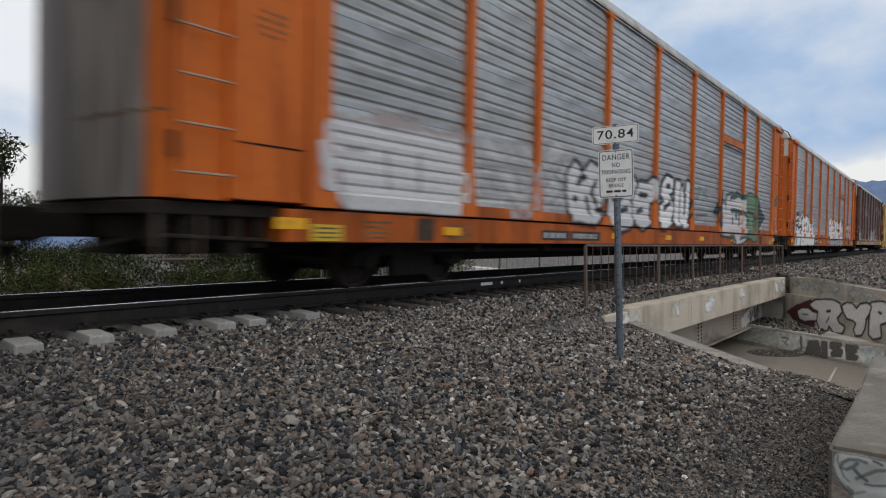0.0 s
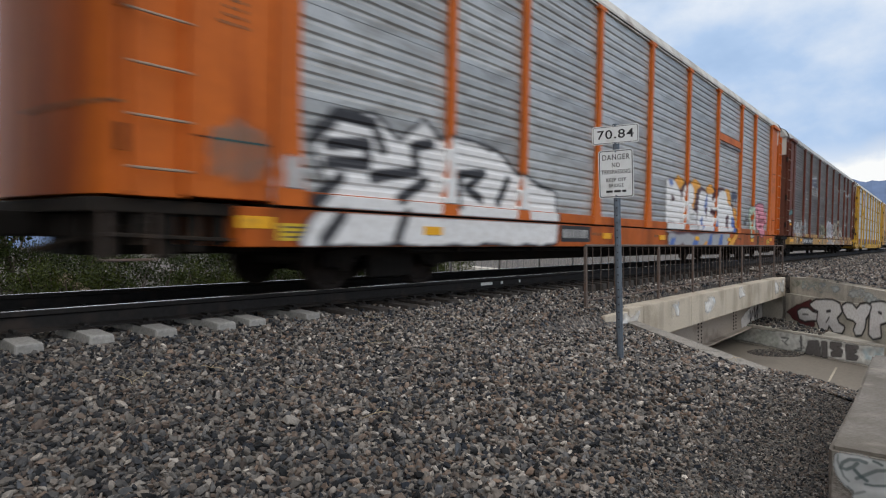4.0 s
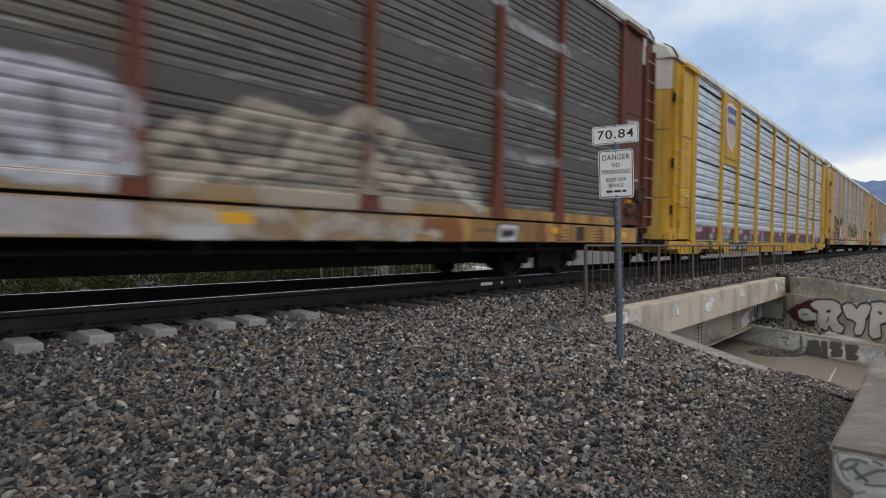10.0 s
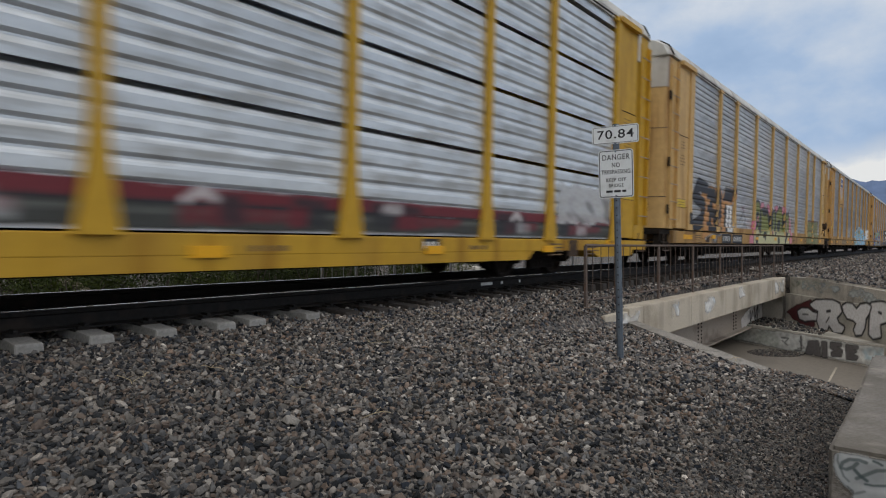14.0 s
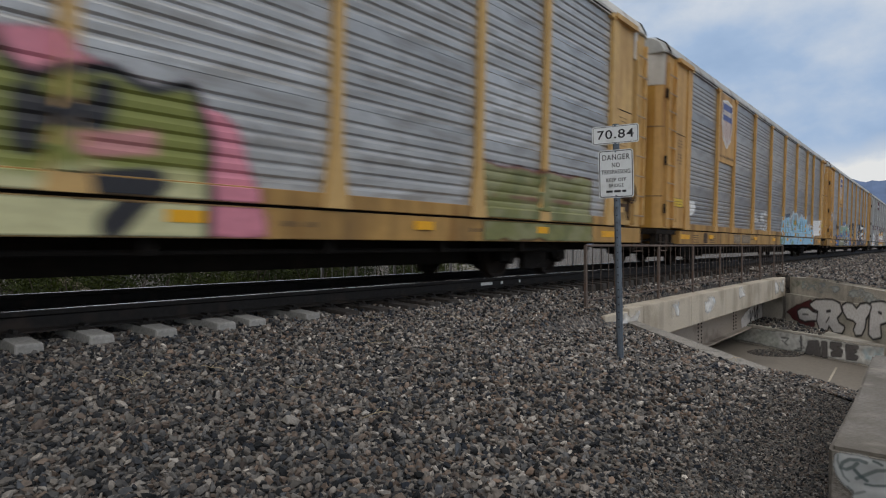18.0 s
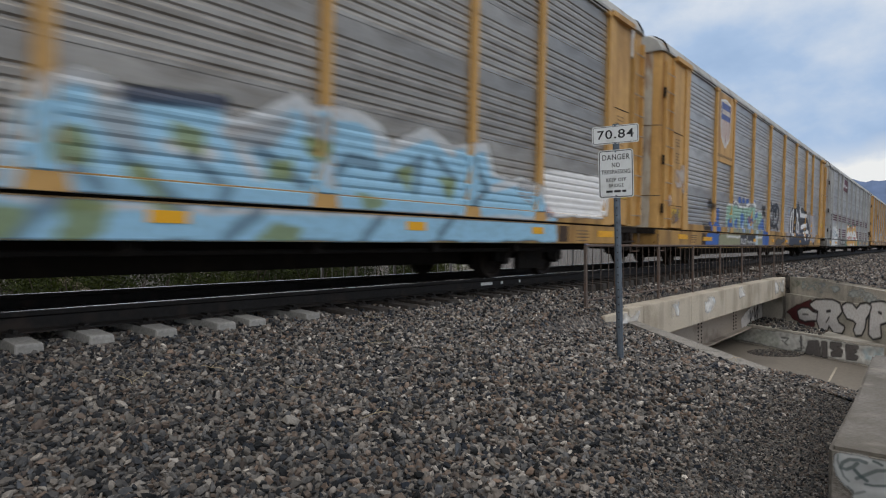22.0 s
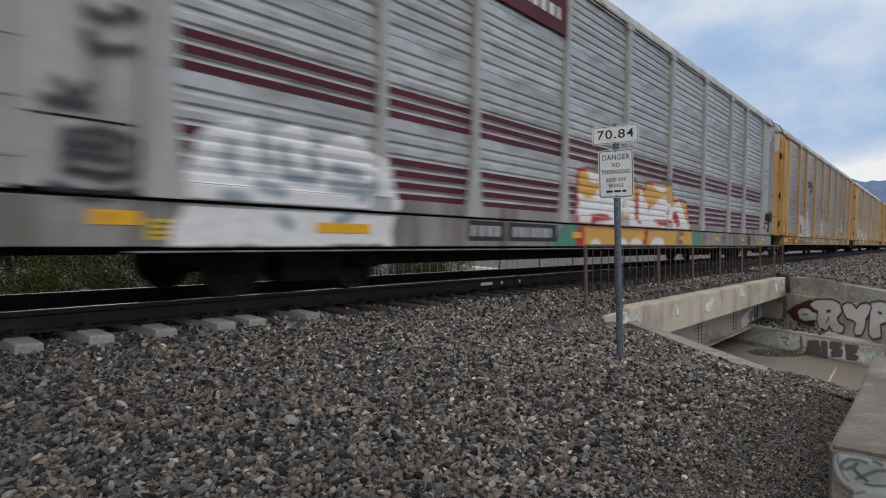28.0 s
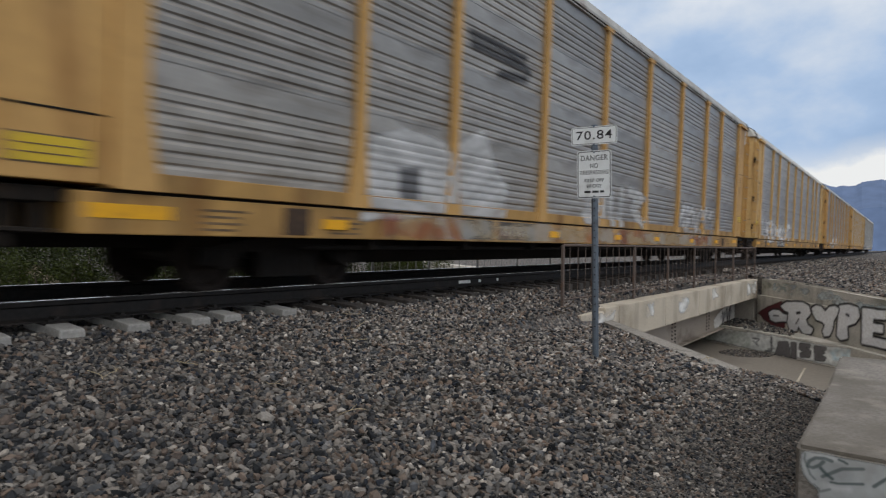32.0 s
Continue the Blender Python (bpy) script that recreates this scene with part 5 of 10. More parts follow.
MURALS[6] = (
    mural("small white painted square",
          area(BRIGHT, [(0.15, 1.7), (0.7, 1.74), (0.75, 1.44), (0.2, 1.42)], rag=0.05)),
    mural("white scribble",
          area(BRIGHT, [(7.35, 1.76), (7.87, 1.75), (7.87, 1.69), (7.38, 1.64)], strength=0.70, wear=0.5, rag=0.05, blur=0.07),
          area(BRIGHT, [(7.54, 1.60), (8.09, 1.61), (8.20, 1.56), (7.67, 1.53)], strength=0.75, wear=0.5, rag=0.05, blur=0.07),
          area(BRIGHT, [(7.54, 1.48), (8.23, 1.52), (8.31, 1.43), (8.02, 1.39), (7.58, 1.40)], strength=0.80, wear=0.5, rag=0.05, blur=0.07),
          area(BRIGHT, [(8.62, 1.78), (9.53, 1.85), (9.63, 1.77), (9.06, 1.68), (8.71, 1.68)], strength=0.75, wear=0.5, rag=0.05, blur=0.07),
          area(BRIGHT, [(8.50, 1.65), (9.06, 1.69), (9.11, 1.46), (8.63, 1.41), (8.47, 1.49)], strength=0.75, wear=0.5, rag=0.05, blur=0.07),
          area(BRIGHT, [(9.06, 1.48), (9.54, 1.50), (9.15, 1.53)], strength=0.60, wear=0.5, rag=0.05, blur=0.07),
          area(BRIGHT, [(8.47, 1.34), (8.98, 1.37), (9.12, 1.23), (8.64, 1.19)], strength=0.70, wear=0.5, rag=0.05, blur=0.07),
          area(BRIGHT, [(9.11, 1.34), (9.64, 1.40), (9.67, 1.19), (8.98, 1.15)], strength=0.70, wear=0.5, rag=0.05, blur=0.07)),
    mural("pale blue letters with white and olive",
          area(CHALK, [(11.95, 1.02), (12.05, 1.3), (12.35, 1.42), (12.5, 1.1)], strength=0.6, wear=0.5, rag=0.08),
          area(SKY, [(12.15, 0.62), (12.2, 0.98), (12.45, 1.02), (14.15, 0.98), (20.45, 1.04), (20.5, 0.68)], rag=0.03),
          area(SKY, [(12.4, 1), (12.55, 1.7), (12.75, 1.82), (12.9, 1.88), (13, 1.62), (13.25, 1.76), (14.05, 1.86), (14.15, 1.68), (14.55, 1.84), (14.95, 2.06), (15.15, 1.94), (15.65, 2.04), (16.15, 1.96), (16.35, 1.74), (17.05, 2.02), (17.55, 1.86), (18.4, 2), (18.6, 1.56), (19.8, 1.42), (20.2, 1.08), (12.85, 0.94)], edge=(CHALK, 0.06)),
          line(CHALK, 0.05, [(12.5, 1.68), (12.75, 1.86), (12.9, 1.9), (13.1, 1.86)], strength=0.85),
          line(CHALK, 0.05, [(14.15, 1.64), (14.45, 1.74), (14.95, 2.08), (15.15, 1.94)], strength=0.85),
          line(CHALK, 0.05, [(15.4, 2.02), (15.85, 2.06), (16.15, 1.94), (16.2, 1.68)], strength=0.85),
          line(CHALK, 0.05, [(16.35, 1.74), (17.1, 2.04), (17.6, 1.84)], strength=0.85),
          line(CHALK, 0.05, [(17.95, 1.92), (18.4, 2.02), (18.6, 1.64)], strength=0.85),
          line(CHALK, 0.05, [(18.6, 1.42), (19.4, 1.62), (20.1, 1.44)], strength=0.85),
          line(CHALK, 0.05, [(13.6, 1.44), (14, 1.4)], strength=0.85),
          line(CHALK, 0.05, [(14.3, 1.5), (14.5, 1.26)], strength=0.85),
          line(CHALK, 0.05, [(15.25, 1.58), (15.35, 1.24)], strength=0.85),
          area(ASHW, [(14.15, 1.64), (14.6, 1.76), (14.95, 1.9), (14.65, 1.56), (14.25, 1.52)], strength=0.8, rag=0.03),
          area(ASHW, [(13, 1.62), (13.25, 1.74), (13.4, 1.34), (13.15, 1.44)], strength=0.7, rag=0.04),
          area(ASHW, [(15.1, 1.92), (15.45, 1.9), (15.4, 1.54), (15.15, 1.58)], strength=0.7, rag=0.04),
          line(NAVY, 0.06, [(13.25, 1.82), (14.1, 1.9)], strength=0.9),
          line(STEEL, 0.05, [(12.85, 1.18), (13, 1.04)], strength=0.75),
          line(STEEL, 0.05, [(13.2, 1.32), (13.7, 0.9)], strength=0.75),
          line(STEEL, 0.05, [(13.8, 1.38), (14.15, 1.1), (14.05, 0.94)], strength=0.75),
          line(STEEL, 0.05, [(14.5, 1.52), (15.05, 1.22)], strength=0.75),
          line(STEEL, 0.05, [(15.45, 1.32), (15.7, 1.56), (16.15, 1.52)], strength=0.75),
          line(STEEL, 0.05, [(16.45, 1.4), (16.95, 1.68), (16.85, 1.26)], strength=0.75),
          line(STEEL, 0.05, [(17.25, 1.72), (17.65, 1.48), (17.45, 1.3)], strength=0.75),
          line(STEEL, 0.05, [(18.05, 1.78), (18.45, 1.4), (18, 1.16)], strength=0.75),
          line(STEEL, 0.05, [(12.4, 0.6), (12.65, 0.9), (12.95, 0.92)], strength=0.75),
          line(STEEL, 0.05, [(14.15, 0.66), (14.5, 0.9)], strength=0.75),
          line(STEEL, 0.05, [(15.95, 0.68), (16.2, 0.92)], strength=0.75),
          line(STEEL, 0.05, [(17.6, 0.96), (17.3, 0.7)], strength=0.75),
          area(FERN, [(12.7, 1.42), (12.85, 1.48), (12.95, 1.22), (12.7, 1.26)], rag=0.06, strength=0.85),
          area(FERN, [(13.65, 1.64), (13.9, 1.58), (13.85, 1.44), (13.65, 1.5)], rag=0.06, strength=0.85),
          area(FERN, [(14.65, 1.42), (14.95, 1.5), (14.9, 1.22), (14.6, 1.22)], rag=0.06, strength=0.85),
          area(FERN, [(13.25, 1.22), (13.4, 1.2), (13.6, 0.88), (13.45, 0.88)], rag=0.06, strength=0.85),
          area(FERN, [(15.8, 1.2), (16.2, 1.08), (15.95, 1.02)], rag=0.06, strength=0.85),
          area(FERN, [(15.1, 1.68), (15.4, 1.66), (15.25, 1.52)], rag=0.06, strength=0.85),
          area(FERN, [(12.15, 0.62), (12.2, 0.8), (12.45, 0.8), (12.4, 0.62)], rag=0.06, strength=0.85),
          area(FERN, [(12.75, 0.62), (12.8, 0.88), (13.05, 0.88), (13, 0.64)], rag=0.06, strength=0.85),
          area(FERN, [(14.5, 0.64), (14.7, 0.8), (15.05, 0.76), (14.95, 0.64)], rag=0.06, strength=0.85),
          area(FERN, [(17.35, 1.46), (17.65, 1.44), (17.55, 1.26)], rag=0.06, strength=0.85),
          area(FERN, [(16.55, 1.5), (16.75, 1.56), (16.7, 1.3)], rag=0.06, strength=0.85)),
    mural("white painted rectangle",
          area(BRIGHT, [(20.05, 1.82), (22.5, 1.9), (22.45, 1.14), (20.4, 1.1), (20.15, 1.2)], rag=0.02),
          area(WINE, [(19.95, 1.14), (20.15, 1.24), (20.4, 1.12), (20.1, 1.06)], strength=0.5, rag=0.1, wear=0.5),
          area(CHALK, [(19.35, 1.58), (19.8, 1.6), (19.85, 1.26), (19.6, 1.28), (19.3, 1.4)], strength=0.5, wear=0.6)),
)
MURALS[7] = (
    mural("white smears of paint on the end",
          area(CHALK, [(-0.95, 2.32), (-0.3, 2.56), (-0.1, 2.38), (-0.15, 2.22), (-0.7, 2.08)], strength=0.6, wear=0.8, rag=0.15),
          area(CHALK, [(-0.4, 2.16), (-0.1, 2.1), (-0.05, 1.88), (-0.25, 1.86)], strength=0.5, wear=0.8, rag=0.12)),
    mural("purple-grey overpainted patch on the end",
          area(PLUM, [(-1.1, 1.42), (-0.6, 1.42), (-0.55, 1.18), (-1.05, 1.14)], strength=0.75, rag=0.1, wear=0.3),
          area(ROSE, [(-1.3, 1.74), (-1.2, 1.76), (-1.2, 1.6), (-1.3, 1.58)], strength=0.5, rag=0.08)),
    mural("blue block of paint",
          area(COBALT, [(1.85, 0.6), (2, 0.9), (2.3, 0.98), (2.35, 1.2), (3.2, 1.26), (3.2, 0.6)], rag=0.04),
          line(K_, 0.08, [(2.2, 1.76), (2.35, 1.82), (2.5, 1.72)], strength=0.7, blur=0.12),
          line(K_, 0.08, [(1.7, 1.1), (2.25, 1.1)], strength=0.7, blur=0.12)),
    mural("mint green letters with blue and white",
          area(OLIVE, [(3.2, 0.6), (3.2, 0.88), (5.35, 0.92), (9.4, 0.98), (9.4, 0.6)], rag=0.04),
          area(COBALT, [(2.95, 0.96), (3, 1.58), (3.2, 1.68), (3.3, 0.96)], rag=0.05),
          area(COBALT, [(5.45, 2.08), (5.65, 2.14), (5.8, 2.04), (5.6, 1.96)], rag=0.05),
          area(COBALT, [(6, 2.12), (6.2, 2.16), (6.3, 2), (6, 1.98)], rag=0.05),
          area(COBALT, [(6.55, 2.1), (6.8, 2.12), (6.8, 1.94), (6.55, 1.92)], rag=0.05),
          area(COBALT, [(7.4, 2.1), (7.75, 2.16), (7.85, 1.98), (7.45, 1.96)], rag=0.05),
          area(COBALT, [(4.55, 1.94), (4.75, 2.02), (4.8, 1.9), (4.6, 1.86)], rag=0.05),
          area(MINT, [(4.15, 0.9), (4.05, 1.36), (4.15, 1.76), (4.35, 1.84), (4.55, 1.8), (4.9, 1.86), (5.1, 1.94), (5.3, 1.9), (5.65, 1.86), (6.3, 1.9), (6.85, 1.92), (7.3, 1.96), (7.6, 2.04), (7.85, 1.92), (7.85, 1.62), (8.2, 1.74), (8.75, 1.76), (8.95, 1.62), (8.9, 0.92), (6.7, 0.92)], edge=(BRIGHT, 0.05), base=CLAY, turn=1.3),
          line(BRIGHT, 0.05, [(4.9, 1.9), (5.1, 1.98), (5.3, 1.94), (5.55, 1.86), (5.65, 1.9), (6, 1.9), (6.55, 1.92), (6.85, 1.96), (7.3, 1.98), (7.6, 2.08), (7.9, 1.98)]),
          line(SMOKE, 0.035, [(4.95, 1.88), (5.2, 1.94), (5.45, 1.86), (5.55, 1.8)], strength=0.8),
          line(SMOKE, 0.035, [(5.65, 1.94), (6.5, 1.94)], strength=0.8),
          line(SMOKE, 0.035, [(6.85, 1.88), (7.1, 1.98), (7.25, 1.9)], strength=0.8),
          line(SMOKE, 0.035, [(6.05, 1.88), (6.1, 1.7)], strength=0.8),
          line(SMOKE, 0.035, [(6.65, 1.72), (6.65, 1.48), (6.55, 1.06)], strength=0.8),
          line(SMOKE, 0.035, [(7.3, 1.18), (7.4, 1.1)], strength=0.8),
          line(SMOKE, 0.035, [(6.3, 1.64), (6.35, 1.26), (6.25, 1.04)], strength=0.8),
          line(SMOKE, 0.035, [(5.45, 1.48), (5.5, 1.04)], strength=0.8),
          line(SMOKE, 0.035, [(7.6, 1.6), (7.65, 1.14)], strength=0.8),
          line(SMOKE, 0.035, [(8.3, 1.56), (8.3, 1.24)], strength=0.8),
          area(COBALT, [(5.85, 1.58), (6.1, 1.64), (6.25, 1.44), (6.2, 1.04), (5.9, 1.02)], rag=0.06, strength=0.9),
          area(COBALT, [(5.1, 1.3), (5.3, 1.4), (5.35, 1.2), (5.2, 1.1)], rag=0.06, strength=0.9),
          area(COBALT, [(6.8, 1.48), (7.1, 1.56), (7.2, 1.32), (6.9, 1.06)], rag=0.06, strength=0.9),
          area(COBALT, [(7.8, 1.62), (8.15, 1.78), (8.25, 1.62), (7.9, 1.5)], rag=0.06, strength=0.9),
          area(COBALT, [(8.9, 1.54), (9.2, 1.52), (9.35, 1.04), (10, 1.02), (9.95, 0.6), (9, 0.6), (8.9, 1.22)], rag=0.06, strength=0.9),
          area(COBALT, [(8.4, 1.26), (8.85, 1.48), (8.85, 1.22), (8.5, 1.06)], rag=0.06, strength=0.9),
          area(COBALT, [(4.3, 1.34), (4.4, 1.4), (4.45, 1.14), (4.3, 1.1)], rag=0.06, strength=0.9),
          area(RUST, [(6.85, 1.54), (7.05, 1.56), (7.1, 1.38), (8.05, 1.48), (8.05, 1.42), (7, 1.34)], strength=0.7),
          area(SKYW, [(6, 1.22), (6.25, 1.4), (6.2, 1.02), (6.05, 1)], strength=0.7, rag=0.05),
          area(SKYW, [(7.85, 1.12), (8.15, 1.1), (8.25, 0.6), (7.9, 0.6)], strength=0.7),
          area(SKYW, [(6.9, 1.3), (7.15, 1.32), (7.3, 1.12), (7, 1.06)], strength=0.6, rag=0.04),
          area(K_, [(5.75, 0.9), (6.55, 0.92), (6.55, 0.58), (5.75, 0.6)], rag=0.015),
          area(K_, [(6.75, 0.9), (7.85, 0.94), (7.8, 0.58), (6.65, 0.58)], rag=0.015),
          line(CHALK, 0.02, [(5.8, 0.78), (5.85, 0.78), (5.85, 0.66)]),
          line(CHALK, 0.02, [(5.95, 0.78), (5.95, 0.66)]),
          line(CHALK, 0.02, [(6.05, 0.78), (6.05, 0.66), (6.2, 0.64), (6.2, 0.76)]),
          line(CHALK, 0.02, [(6.3, 0.78), (6.5, 0.78), (6.45, 0.64), (6.25, 0.64)]),
          line(CHALK, 0.02, [(6.7, 0.72), (6.9, 0.7), (6.85, 0.58)]),
          line(CHALK, 0.02, [(7, 0.68), (7, 0.58)]),
          line(CHALK, 0.02, [(7.1, 0.7), (7.3, 0.7), (7.25, 0.6)]),
          line(CHALK, 0.02, [(7.45, 0.7), (7.6, 0.68), (7.55, 0.58)]),
          line(CHALK, 0.02, [(7.7, 0.7), (7.85, 0.68)])),
    mural("black scribbled face",
          line(K_, 0.055, [(10.1, 2.14), (10.2, 1.92), (10.1, 1.64), (10.25, 1.34), (10.5, 1.24)], strength=0.85),
          line(K_, 0.055, [(10.1, 2.14), (10.4, 2.24), (10.6, 2.08), (11.1, 2.16), (11.5, 2.2), (11.85, 2.06), (11.9, 1.72), (11.6, 1.42)], strength=0.85),
          line(K_, 0.055, [(10.1, 1.64), (10.35, 1.62), (10.5, 1.38), (11.05, 1.32), (11.5, 1.38), (11.85, 1.22)], strength=0.85),
          line(K_, 0.055, [(10.85, 1.98), (10.9, 1.64), (10.85, 1.4)], strength=0.85),
          line(K_, 0.055, [(10.95, 1.94), (11.5, 2.06)], strength=0.85),
          line(K_, 0.055, [(11.25, 1.96), (11.25, 1.76)], strength=0.85),
          line(K_, 0.055, [(11.4, 1.98), (11.4, 1.78)], strength=0.85),
          line(K_, 0.055, [(10.2, 1.88), (10.55, 1.96)], strength=0.85),
          line(K_, 0.055, [(10.2, 1.46), (10.55, 1.52)], strength=0.85),
          line(K_, 0.06, [(8.95, 1.98), (9.2, 1.94), (9.4, 1.98)], strength=0.75, blur=0.1),
          line(K_, 0.06, [(9.05, 1.78), (9.25, 1.78), (9.45, 1.74)], strength=0.75, blur=0.1),
          line(K_, 0.06, [(9.15, 1.92), (9.15, 1.78)], strength=0.75, blur=0.1),
          line(SMOKE, 0.07, [(11.45, 0.72), (11.85, 0.8), (12.45, 0.72), (13.05, 0.82)], strength=0.7, blur=0.08),
          line(SMOKE, 0.07, [(11.35, 0.66), (12.45, 0.68)], strength=0.7, blur=0.08)),
    mural("lilac haze of paint",
          area(LILAC, [(13.05, 1.24), (13.4, 1.82), (14.3, 1.88), (14.35, 1.36), (14.15, 0.66), (13.55, 0.76)], strength=0.55, rag=0.15, wear=0.3),
          area(SKYW, [(13.9, 2.08), (14.25, 2.16), (14.25, 1.96), (13.95, 1.94)], strength=0.6, rag=0.06),
          area(LILAC, [(19.55, 2.18), (20.5, 1.9), (21.4, 1.44), (20.9, 0.76), (19.65, 0.76)], strength=0.6, rag=0.1)),
    mural("black letters with white highlights",
          area(K_, [(14.15, 0.62), (14.3, 1.44), (14.55, 2.1), (14.9, 2.24), (15.75, 2.18), (16.3, 2.52), (16.75, 2.22), (17.4, 2.34), (18.2, 2.14), (19, 1.78), (19.65, 1.24), (19.35, 0.64)], rag=0.04),
          area(NAVY, [(14.35, 0.7), (14.5, 1.36), (16.8, 1.42), (19, 1.44), (19, 0.74)], strength=0.5, rag=0.08),
          line(BRIGHT, 0.075, [(14.75, 2.04), (14.55, 1.7), (14.5, 1.28), (14.7, 1)]),
          line(BRIGHT, 0.075, [(15.1, 2.16), (15.05, 1.58), (15, 1.04)]),
          line(BRIGHT, 0.075, [(15.4, 2.16), (15.55, 1.8)]),
          line(BRIGHT, 0.075, [(15.7, 2.04), (16.2, 1.94), (16, 1.38), (16.2, 1.18)]),
          line(BRIGHT, 0.075, [(16.75, 2.28), (16.9, 2), (17.95, 2)]),
          line(BRIGHT, 0.075, [(17.15, 1.42), (18.15, 1.56), (18.25, 1.26), (17.7, 1.1), (18.2, 0.9)]),
          line(BRIGHT, 0.075, [(18.7, 1.28), (19.2, 1.22), (18.95, 0.92)]),
          line(BRIGHT, 0.075, [(16.45, 1.6), (16.6, 1.2)])),
)
